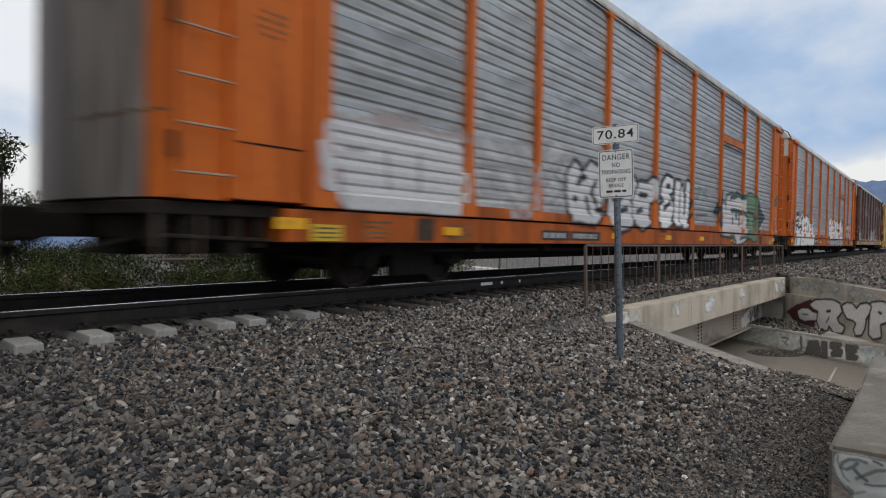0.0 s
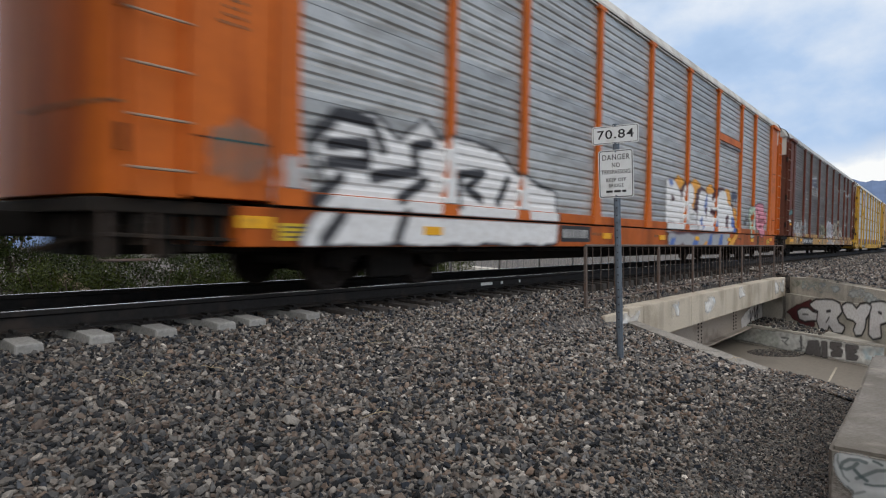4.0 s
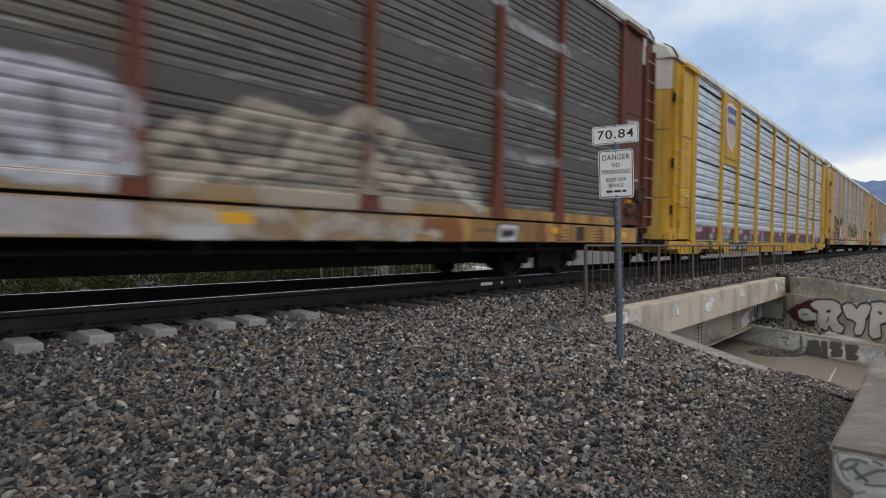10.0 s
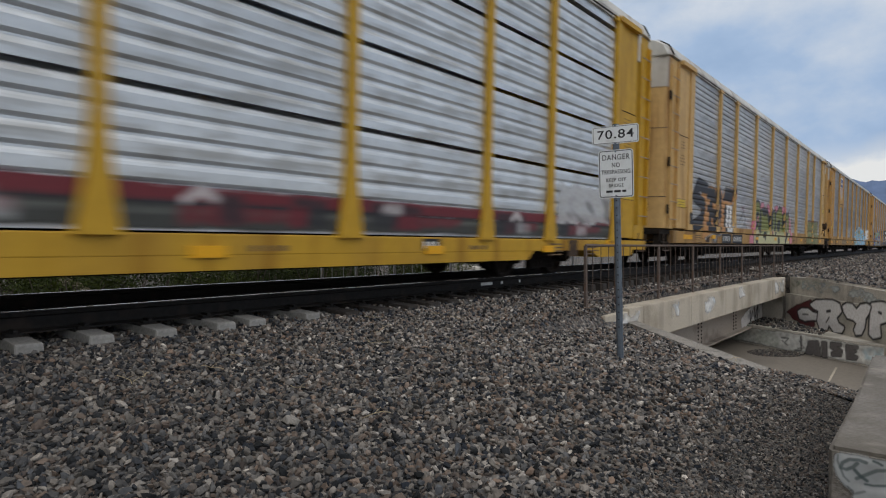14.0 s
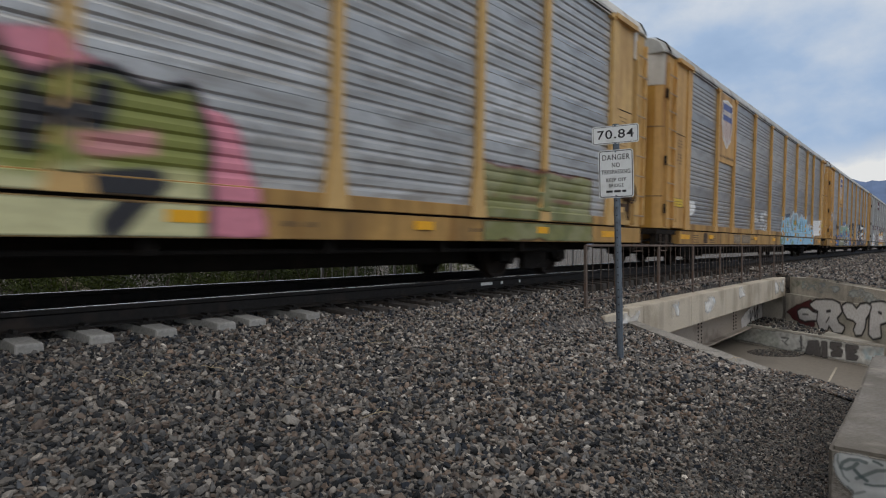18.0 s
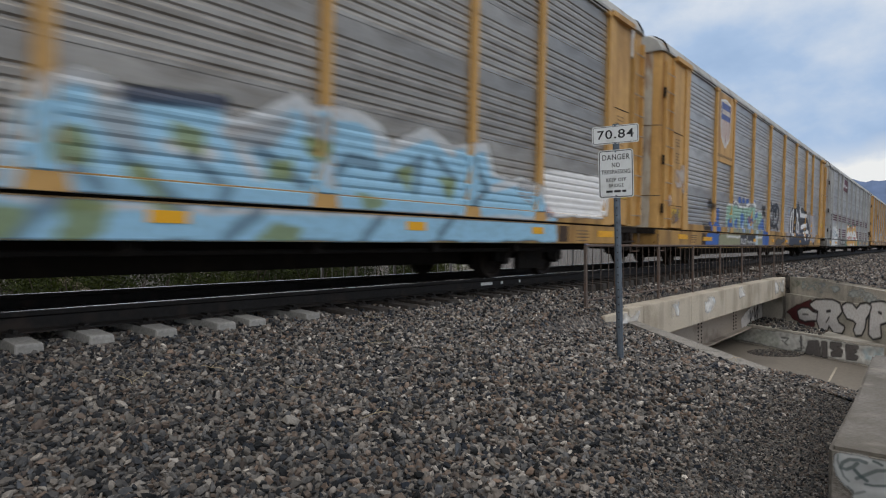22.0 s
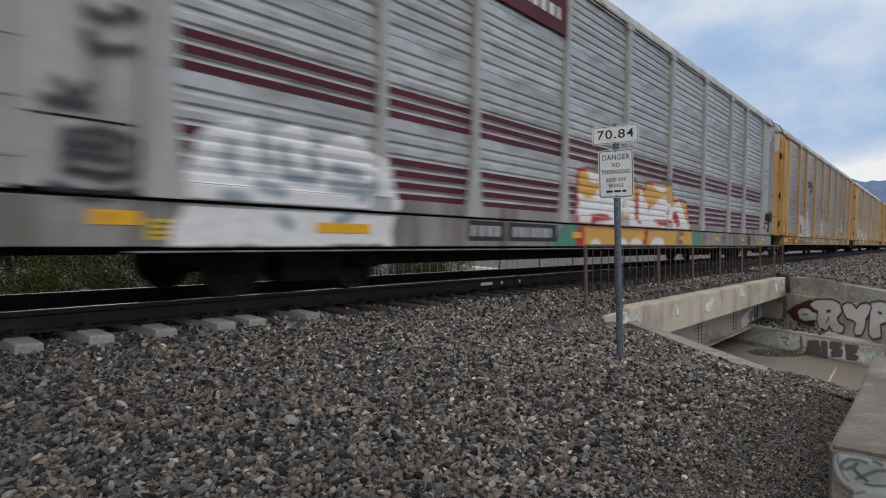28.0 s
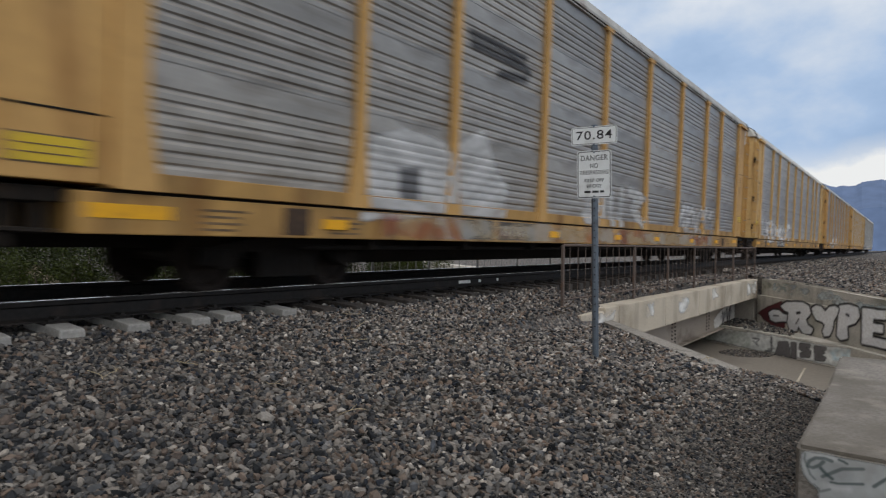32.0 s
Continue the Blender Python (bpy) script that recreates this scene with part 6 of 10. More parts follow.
MURALS[8] = (
    mural("black tags on the end",
          line(K_, 0.03, [(-0.65, 2.4), (-0.5, 2.36), (-0.35, 2.44)], strength=0.85, blur=0.05),
          line(K_, 0.03, [(-0.4, 2.48), (-0.1, 2.44)], strength=0.85, blur=0.05),
          line(K_, 0.03, [(-0.65, 2.22), (-0.6, 2.1), (-0.3, 2.18)], strength=0.85, blur=0.05),
          line(K_, 0.03, [(-0.85, 1.82), (-0.75, 1.68), (-0.65, 1.82)], strength=0.85, blur=0.05),
          line(K_, 0.03, [(-0.95, 1.66), (-0.65, 1.66)], strength=0.85, blur=0.05),
          line(K_, 0.03, [(-0.8, 1.44), (-0.5, 1.48)], strength=0.85, blur=0.05),
          line(K_, 0.03, [(-0.8, 1.36), (-0.45, 1.36)], strength=0.85, blur=0.05),
          line(K_, 0.03, [(-0.75, 1.28), (-0.4, 1.26)], strength=0.85, blur=0.05),
          line(K_, 0.03, [(-0.8, 1.16), (-0.45, 1.12), (-0.25, 1.2)], strength=0.85, blur=0.05),
          line(K_, 0.03, [(-0.9, 1.02), (-0.65, 0.96), (-0.2, 1.02)], strength=0.85, blur=0.05),
          line(K_, 0.03, [(-0.8, 1.42), (-0.8, 1.2)], strength=0.85, blur=0.05),
          line(K_, 0.03, [(-0.45, 1.46), (-0.25, 1.42), (-0.3, 1.28)], strength=0.85, blur=0.05)),
    mural("white letters with dark strokes",
          area(BRIGHT, [(0.1, 0.58), (0.2, 0.84), (0.2, 1.24), (0.3, 1.6), (0.55, 1.76), (0.85, 1.78), (1, 1.62), (1.2, 1.74), (1.5, 1.8), (1.65, 1.62), (1.95, 1.78), (2.3, 1.82), (2.45, 1.64), (2.8, 1.48), (2.95, 1.1), (2.8, 0.82), (2.8, 0.6)], rag=0.07),
          line(STEEL, 0.05, [(0.65, 1.52), (0.6, 1.36), (0.7, 1.26)], strength=0.7, blur=0.06),
          line(STEEL, 0.05, [(1, 1.62), (1.05, 1.38)], strength=0.7, blur=0.06),
          line(STEEL, 0.05, [(1.25, 1.56), (1.3, 1.28), (1.65, 1.26)], strength=0.7, blur=0.06),
          line(STEEL, 0.05, [(1.6, 1.52), (1.7, 1.38)], strength=0.7, blur=0.06),
          line(STEEL, 0.05, [(1.95, 1.42), (2.3, 1.38)], strength=0.7, blur=0.06),
          line(STEEL, 0.05, [(1.9, 1.22), (2.3, 1.22)], strength=0.7, blur=0.06),
          line(STEEL, 0.05, [(0.95, 1.16), (1.2, 1.12)], strength=0.7, blur=0.06),
          line(STEEL, 0.05, [(0.55, 1.04), (0.75, 1.02)], strength=0.7, blur=0.06),
          line(STEEL, 0.05, [(2.3, 1.12), (2.5, 1.26)], strength=0.7, blur=0.06),
          line(STEEL, 0.05, [(1.2, 0.84), (1.3, 0.78)], strength=0.7, blur=0.06),
          line(STEEL, 0.05, [(1.95, 0.82), (2.15, 0.92)], strength=0.7, blur=0.06)),
    mural("orange and white letters with red edges",
          area(JADE, [(7, 0.58), (7.1, 0.78), (7.35, 0.94), (7.75, 0.94), (7.75, 0.58)], rag=0.05),
          area(JADE, [(14.35, 0.58), (14.6, 0.94), (15.2, 0.92), (15.2, 0.58)], rag=0.05),
          area(ORANGE, [(7.95, 0.58), (8, 0.94), (10.2, 0.96), (14.4, 0.96), (14.45, 0.58)], rag=0.02),
          area(RED, [(7.75, 0.58), (7.8, 0.92), (8, 0.92), (8, 0.58)], rag=0.04),
          area(PINK, [(7.7, 1.04), (7.75, 1.72), (7.9, 1.88), (7.9, 1.06)], rag=0.08, strength=0.7),
          area(JADE, [(8.5, 2.06), (8.9, 2.14), (9, 2), (8.65, 1.98)], rag=0.05),
          area(JADE, [(9.15, 1.9), (9.45, 1.92), (9.5, 1.84), (9.2, 1.8)], rag=0.05),
          area(JADE, [(9.8, 2), (10.2, 2.04), (10.15, 1.94), (9.85, 1.88)], rag=0.05),
          area(JADE, [(10.5, 2), (10.8, 1.9), (10.75, 1.74), (10.55, 1.78)], rag=0.05),
          area(JADE, [(12.2, 2.12), (12.65, 2.12), (12.65, 1.98)], rag=0.05),
          area(ORANGE, [(7.8, 1), (7.85, 1.9), (8.15, 1.96), (9.1, 1.96), (9.2, 1.6), (9.4, 1.82), (9.75, 1.9), (9.95, 1.7), (10.15, 1.94), (10.5, 1.98), (10.5, 1.74), (10.9, 1.82), (11.1, 1.7), (11.25, 1.96), (12.8, 1.98), (13, 1.58), (13.45, 1.66), (13.95, 1.64), (14.3, 1.04), (10.2, 1)], edge=(RED, 0.055), rag=0.02),
          area(BRIGHT, [(7.8, 1.02), (7.9, 1.5), (8.15, 1.42), (8.4, 1.44), (8.75, 1.64), (9.05, 1.7), (9.25, 1.48), (9.65, 1.46), (9.95, 1.62), (10.2, 1.64), (10.45, 1.5), (10.7, 1.52), (10.9, 1.78), (11.1, 1.56), (11.6, 1.4), (12.1, 1.66), (12.45, 1.7), (12.85, 1.24), (13.05, 1.58), (13.45, 1.66), (14.1, 1.14), (14.1, 1), (9.45, 1.02)], rag=0.04),
          area(BRIGHT, [(8.2, 1.96), (8.8, 1.94), (9.05, 1.94), (8.85, 1.84), (8.5, 1.82), (8.3, 1.84)], rag=0.02),
          area(BRIGHT, [(11.65, 1.96), (12.5, 1.96), (12.2, 1.86)], rag=0.02),
          area(RED, [(8.3, 1.14), (9.1, 1.16), (9.25, 1.12), (8.6, 1.08), (8.3, 1.02)], rag=0.03),
          area(RED, [(9.55, 1.24), (9.75, 1.22), (9.65, 1.04), (9.5, 1.06)], rag=0.03),
          area(RED, [(11.7, 1.16), (12.8, 1.14), (12.8, 1.08), (11.85, 1.06)], rag=0.03),
          area(RED, [(12.95, 1.34), (13.3, 1.4), (13.5, 1.18), (13.2, 1.04)], rag=0.03),
          area(RED, [(10.6, 1.68), (10.7, 1.68), (10.75, 1.06), (10.6, 1.1)], rag=0.03),
          area(RED, [(7.8, 1.46), (7.85, 1.42), (7.9, 1.34), (7.75, 1.34)], rag=0.03),
          area(RED, [(9.85, 1.78), (10, 1.82), (10, 1.64)], rag=0.03),
          area(RED, [(11, 0.58), (11.1, 0.88), (11.25, 0.88), (11.15, 0.58)], rag=0.03),
          area(RED, [(13.45, 0.58), (13.5, 0.88), (13.75, 0.88), (13.6, 0.58)], rag=0.03),
          area(RED, [(11.3, 1.52), (11.45, 1.46), (11.35, 1.34)], rag=0.03),
          area(BRIGHT, [(8.3, 0.58), (8.4, 0.66), (8.5, 0.68), (8.65, 0.66), (8.75, 0.58)], rag=0.02),
          area(BRIGHT, [(9.5, 0.58), (9.6, 0.68), (9.75, 0.7), (9.95, 0.68), (10.1, 0.58)], rag=0.02),
          area(BRIGHT, [(10.25, 0.58), (10.35, 0.68), (10.6, 0.72), (10.8, 0.68), (10.95, 0.58)], rag=0.02),
          area(BRIGHT, [(11.45, 0.58), (11.6, 0.7), (11.85, 0.74), (12.2, 0.7), (12.35, 0.58)], rag=0.02),
          area(ORANGE, [(9.7, 1.08), (9.75, 1.16), (9.95, 1.2), (10.1, 1.12), (10.1, 1)], rag=0.03),
          area(JADE, [(13.2, 0.66), (13.35, 0.94), (13.5, 0.94), (13.45, 0.62)], rag=0.03)),
)
MURALS[9] = (
    mural("white faded letters",
          area(CHALK, [(2.7, 0.86), (2.85, 1.82), (3.45, 2.02), (4.35, 1.94), (4.6, 1.48), (4.5, 1)], wear=0.3, strength=0.95),
          area(CHALK, [(4.65, 1), (4.7, 2.02), (5.3, 2.28), (5.75, 1.7), (6.1, 1.5), (5.9, 0.94)], wear=0.35, strength=0.9),
          area(SMOKE, [(3.4, 1.52), (3.8, 1.56), (3.75, 1.16), (3.45, 1.16)], rag=0.04)),
    mural("black scratches",
          line(K_, 0.05, [(4.9, 3.68), (6.5, 3.68)], strength=0.7, blur=0.08),
          line(K_, 0.05, [(4.95, 3.52), (6.4, 3.52)], strength=0.7, blur=0.08),
          line(K_, 0.05, [(5.85, 3.66), (6.65, 3.48)], strength=0.7, blur=0.08),
          line(K_, 0.05, [(5.7, 3.26), (6.55, 3.34)], strength=0.7, blur=0.08)),
    mural("white faded letters",
          line(CHALK, 0.11, [(9.25, 1.44), (9.25, 1.76), (9.9, 1.88), (9.85, 1.12), (9.1, 1.16)], strength=0.85, wear=0.3),
          line(CHALK, 0.11, [(10.45, 1.74), (10.5, 1.06)], strength=0.85, wear=0.3),
          line(CHALK, 0.11, [(11.1, 1.82), (11, 1.08)], strength=0.85, wear=0.3),
          line(CHALK, 0.11, [(11.6, 1.84), (12.4, 1.74), (11.8, 1.48), (12.45, 1.12)], strength=0.85, wear=0.3)),
)


spray_mat = bpy.data.materials.new("spray paint")
spray_mat.use_nodes = True


def fill_spray():
    nt = spray_mat.node_tree
    b = nt.nodes["Principled BSDF"]
    b.inputs["Roughness"].default_value = 0.55
    at = nt.nodes.new("ShaderNodeAttribute")
    at.attribute_name = "paint"
    n = nt.nodes.new("ShaderNodeTexNoise")
    n.inputs["Scale"].default_value, n.inputs["Detail"].default_value = 14, 6
    tc = nt.nodes.new("ShaderNodeTexCoord")
    nt.links.new(tc.outputs["Object"], n.inputs["Vector"])
    worn = ramp(nt, n.outputs["Fac"], ((0.3, (0.82, 0.80, 0.78)), (0.6, (1, 1, 1))))
    mu = nt.nodes.new("ShaderNodeMixRGB")
    mu.blend_type = "MULTIPLY"
    mu.inputs[0].default_value = 1
    nt.links.new(at.outputs["Color"], mu.inputs[1])
    nt.links.new(worn, mu.inputs[2])
    nt.links.new(mu.outputs[0], b.inputs["Base Color"])
    nt.links.new(at.outputs["Alpha"], b.inputs["Alpha"])


fill_spray()


def paint_mesh(name, W, H, spray, step=0.04, zstep=0.028, depth=None, split=False):
    """A thin coat of paint, W x H, facing -y, that follows the relief depth(x, z) and exists only where there is paint."""
    xs, zs = np.linspace(0, W, max(2, round(W / step))), np.linspace(0, H, max(2, round(H / zstep)))
    X, Z = np.meshgrid(xs, zs)
    rgba = spray(X, Z, W, H)
    Y = np.zeros(X.shape)
    if depth is not None:
        Y, keep = depth(X, Z)
        rgba[..., 3] *= keep
    a = rgba[..., 3]
    nx, nz = len(xs), len(zs)
    idx = np.arange(nx * nz).reshape(nz, nx)
    live = np.maximum(np.maximum(a[:-1, :-1], a[1:, :-1]), np.maximum(a[:-1, 1:], a[1:, 1:])) > 0.03
    quads = np.stack([idx[:-1, :-1], idx[:-1, 1:], idx[1:, 1:], idx[1:, :-1]], -1)
    verts = np.stack([X, Y, Z], -1).reshape(-1, 3)
    out = []
    for q in (quads[m] for m in (islands(live) if split else [live])):
        out.append(paint_sheet(name, q, verts, rgba))
    return out if split else out[0]


def islands(live):
    """Masks of the separate patches of paint; specks stay with the largest."""
    mark = np.zeros(live.shape, int)
    h, w = live.shape
    sizes = [0]
    for i, j in zip(*np.nonzero(live)):
        if mark[i, j]:
            continue
        k = len(sizes)
        todo, n_ = [(i, j)], 0
        mark[i, j] = k
        while todo:
            y, x = todo.pop()
            n_ += 1
            for v, u in ((y - 1, x), (y + 1, x), (y, x - 1), (y, x + 1)):
                if 0 <= v < h and 0 <= u < w and live[v, u] and not mark[v, u]:
                    mark[v, u] = k
                    todo.append((v, u))
        sizes.append(n_)
    most = int(np.argmax(sizes))
    big = [k for k in range(1, len(sizes)) if sizes[k] > 60 or k == most]
    return [(mark == k) if k != most else (mark == k) | (live & ~np.isin(mark, big)) for k in big]


def paint_sheet(name, q, verts, rgba):
    used = np.unique(q)
    new_id = np.full(len(verts), -1)
    new_id[used] = np.arange(len(used))
    me = bpy.data.meshes.new(name)
    me.from_pydata(verts[used].tolist(), [], new_id[q].tolist())
    col = me.color_attributes.new("paint", "FLOAT_COLOR", "POINT")
    col.data.foreach_set("color", rgba.reshape(-1, 4)[used].astype(np.float32).ravel())
    me.materials.append(spray_mat)
    return me


# ---- track ----
def rail(y, z, name):
    # head, web and foot of a heavy rail
    p = [(-0.07, -0.185), (0.07, -0.185), (0.07, -0.170), (0.012, -0.150), (0.010, -0.055), (0.036, -0.040), (0.036, -0.004), (0.030, 0.0),
         (-0.030, 0.0), (-0.036, -0.004), (-0.036, -0.040), (-0.010, -0.055), (-0.012, -0.150), (-0.07, -0.170)]
    ob = thing(name, "long dark steel rail with a worn shiny head", "rail", pose(0, y, z), "rails of the track")
    part("rail_body", sweep(p, -120, 420), rail_steel, ob)
    part("rail_head", slab(-120, 420, -0.029, 0.029, -0.001, 0.003), rail_head, ob, "polished running surface")
    return ob


FAR_Z = (FAR_RAIL - NEAR_RAIL) * math.tan(CANT)
near_rail = rail(NEAR_RAIL, 0.0, "rail")
rail(FAR_RAIL, FAR_Z, "rail")
for x, w in ((8.55, 0.34), (9.15, 0.07), (9.75, 0.05)):
    part("chalk_mark", slab(x, x + w, -0.0135, -0.0115, -0.12, -0.07), stencil_white, near_rail, "white paint mark on the rail web")


def tie_mesh(name, half, w, h, mat, worn):
    bm = bmesh.new()
    box(bm, -w / 2, w / 2, -half, half, -h, 0, 0.014)
    bmesh.ops.subdivide_edges(bm, edges=[e for e in bm.edges if e.calc_length() > 0.5], cuts=9)
    rr = random.Random(len(name) + h)
    for v in bm.verts:
        v.co += Vector((rr.uniform(-worn, worn), rr.uniform(-worn, worn), rr.uniform(-worn, worn) * 0.6))
        if abs(v.co.y) > half - 0.12:
            v.co.z -= 0.012
        if v.co.z > -h / 2 and worn < 0.01:     # cast ties taper towards their top
            v.co.x *= 0.84
    return mesh_of(name, bm, mat)


ties = ([tie_mesh("concrete_tie", 1.25, 0.225, 0.22, tie_concrete, 0.006) for _ in range(1)], [tie_mesh("timber_tie", 1.30, 0.23, 0.18, wood_tie, 0.012)])
clip_mesh = mesh_of("rail_clip", box(box(bmesh.new(), -0.06, 0.06, -0.05, 0.05, 0.0, 0.035, 0.01), -0.02, 0.02, -0.07, 0.05, 0.03, 0.06, 0.008), rail_steel)
plate_mesh = mesh_of("tie_plate", box(bmesh.new(), -0.10, 0.10, -0.19, 0.19, 0.0, 0.018, 0.004), rail_steel)
rt = random.Random(4)
tie_at = [(1.78 - 0.562 * i, True) for i in range(9)][::-1] + [(x, True) for x in (2.34, 2.89, 3.47, 3.86, 4.54)]
tie_at += [(5.15 + 0.50 * i + rt.uniform(-0.05, 0.05), False) for i in range(75)]
for x, conc in tie_at:
    ob = new("railroad_tie", ties[0][0] if conc else ties[1][0])
    ob.matrix_basis = pose(x, TRACK_Y + (rt.uniform(-0.03, 0.03) if conc else rt.uniform(-0.10, 0.06)), -0.185 + 0.0196 - (0 if conc else 0.02), math.degrees(CANT), 0, rt.uniform(-1.2, 1.2))
    tagged(ob, "pale concrete railroad tie bedded in ballast" if conc else "dark creosoted timber railroad tie in ballast", "railroad tie", "ties under the rails")
    for y in (NEAR_RAIL, FAR_RAIL):
        part("tie_plate", plate_mesh, None, ob, at=pose(0, y - TRACK_Y, -0.012))
        if x < 12:
            part("rail_clip", clip_mesh, None, ob, at=pose(0, y - TRACK_Y - 0.11, -0.005))
            part("rail_clip", clip_mesh, None, ob, at=pose(0, y - TRACK_Y + 0.11, -0.005, 0, 0, 180))

# ---- bridge ----
bridge = thing("bridge", "short railroad bridge with a stained concrete curb beam", "bridge", kind="structure")
curb = bmesh.new()
for a, b in ((9.9, 10.515), (10.54, 13.115), (13.14, 15.715), (15.74, 18.315), (18.34, 20.915), (20.94, 22.89)):
    box(curb, a, b, 4.0, 4.35, -1.09, -0.48, 0.018)
box(curb, 9.0, 9.88, 4.02, 4.36, -1.0, -0.53, 0.02)
beam = part("curb_beam", curb, concrete, bridge, "pale stained concrete curb beam")
part("deck", slab(9.6, 23.3, 4.35, 9.6, -1.05, -0.60), concrete, bridge)
g = slab(9.7, 23.3, 4.75, 4.79, -1.95, -1.06)
box(g, 9.7, 23.3, 4.58, 4.96, -1.99, -1.95)
box(g, 9.7, 23.3, 4.6, 4.94, -1.10, -1.06)
girder = part("girder", g, girder_grey, bridge, "grey steel plate girder with rows of rivets")
rivet_rust = surface("dark rusty rivet heads", (0.035, 0.028, 0.024), 0.8, 0, 30, 0.2, 4, bump=0.1)
rivet = mesh_of("rivet", rod(bmesh.new(), (0, 0.0, 0), (0, -0.02, 0), 0.03, 6, 0.018), rivet_rust)
for x in (12.85, 16.23, 19.6):
    for k in range(9):
        for dx in (-0.13, 0.13):
            part("rivet", rivet, None, girder, at=pose(x + dx, 4.75, -1.88 + k * 0.095))
part("girder", slab(9.7, 23.3, 8.75, 8.79, -1.95, -1.06), girder_grey, bridge)
part("ballast_bed", slab(9.6, 23.3, 4.36, 9.55, -0.6, -0.40), gravel, bridge, "ballast on the deck")
for k, (x, w, z0, z1) in enumerate(((9.15, 1.2, -0.95, -0.54), (11.85, 0.55, -0.90, -0.52), (13.95, 0.9, -0.95, -0.52), (16.9, 0.7, -0.80, -0.50), (21.2, 1.5, -0.98, -0.50))):
    part("paint_smear", paint_mesh("paint_smear", w, z1 - z0, worn_patch([(0.82, 0.82, 0.80), (0.62, 0.68, 0.72)], 3 + k, 0.10, 0.95), 0.025, 0.025), None, bridge,
         "chalky white paint smear", at=pose(x, 3.993, z0))
def place_mural(parent, m, at, step=0.03, zstep=0.025):
    """Hang a mural on a wall; at(x, z) is the pose of its lower corner."""
    label, x0, x1, z0, z1, spray = m
    part("graffiti", paint_mesh("graffiti", x1 - x0, z1 - z0, spray, step, zstep), None, parent, label, at=at(x0, z0))


place_mural(bridge, mural("white sprayed patch on the girder with black strokes",
    area((0.86, 0.86, 0.86), [(0.38, 0.05), (0.38, 0.28), (1.2, 0.5), (2.0, 0.64), (3.15, 0.66), (3.15, 0.05)], rag=0.04),
    line((0.03, 0.03, 0.035), 0.05, [(1.45, 0.42), (1.5, 0.16), (1.75, 0.40)]), line((0.03, 0.03, 0.035), 0.06, [(2.0, 0.50), (2.1, 0.2), (2.5, 0.52), (2.4, 0.16)]),
    line((0.4, 0.42, 0.45), 0.05, [(1.2, 0.3), (2.7, 0.36)], strength=0.7), low=0.02), lambda x, z: pose(20.0 + x, 4.74, -1.98 + z))



def wall(name, outline, z0, z1, mat=concrete, label="weathered grey concrete wing wall"):
    return tagged(new(name, mesh_of(name, prism(outline, z0, z1), mat)), label, "wall", kind="structure")


dark_concrete = surface("stained channel concrete", (0.54, 0.505, 0.445), 0.88, 0, 25, 0.16, 0.9, (0.27, 0.26, 0.22), (0.48, 0.72), bump=0.4, bump_scale=50, blotch=((0.20, 0.18, 0.15), 3.0, (1, 1, 0.2), (0.55, 0.75), 0.6))
floor_concrete = surface("silty channel floor", (0.20, 0.175, 0.145), 0.75, 0, 12, 0.1, 0.5, (0.13, 0.11, 0.09), bump=0.1)
cap = surface("worn coping concrete", (0.278, 0.255, 0.226), 0.88, 0, 45, 0.3, 1.4, (0.17, 0.155, 0.13), (0.45, 0.7), bump=0.5, bump_scale=80, blotch=((0.12, 0.11, 0.09), 9.0, None, (0.55, 0.66), 0.6))


A0 = (10.15, 4.0)
B0 = (22.9, 4.0)
wall("wall_abutment_left", [(9.2, 4.36), (10.4, 4.36), (10.15 + SKEW * 36, 40), (9.2 + SKEW * 36, 40)], FLOOR_Z, -1.06, dark_concrete, "dark concrete bridge abutment")
wall("wall_abutment_right", [(22.95, 4.1), (24.2, 4.1), (24.2 + SKEW * 36, 40), (22.95 + SKEW * 36, 40)], FLOOR_Z, -1.06, dark_concrete, "dark concrete bridge abutment")
# near wing wall: a long low coping
wing = [(A0[0], 4.0), (A0[0] - 0.34, 4.0), (A0[0] - 0.34 + LEFT_WAY[0] * 4.8, 4.0 + LEFT_WAY[1] * 4.8 + 0.02), (A0[0] + LEFT_WAY[0] * 4.8, 4.0 + LEFT_WAY[1] * 4.8 - 0.06)]
wing = [(*q, h) for q, h in zip(wing, (-0.70, -0.70, -0.82, -0.82))]
wall("wall_wing_left", wing, FLOOR_Z, -0.72, cap, "low pale concrete wing wall edging the gravel")
# far wing wall in two tiers, with a ledge at its foot
r0, r1 = B0, (B0[0] + RIGHT_WAY[0] * 14, B0[1] + RIGHT_WAY[1] * 14)
n = (-RIGHT_WAY[1], RIGHT_WAY[0])


def off(p, d):
    return (p[0] + n[0] * d, p[1] + n[1] * d)


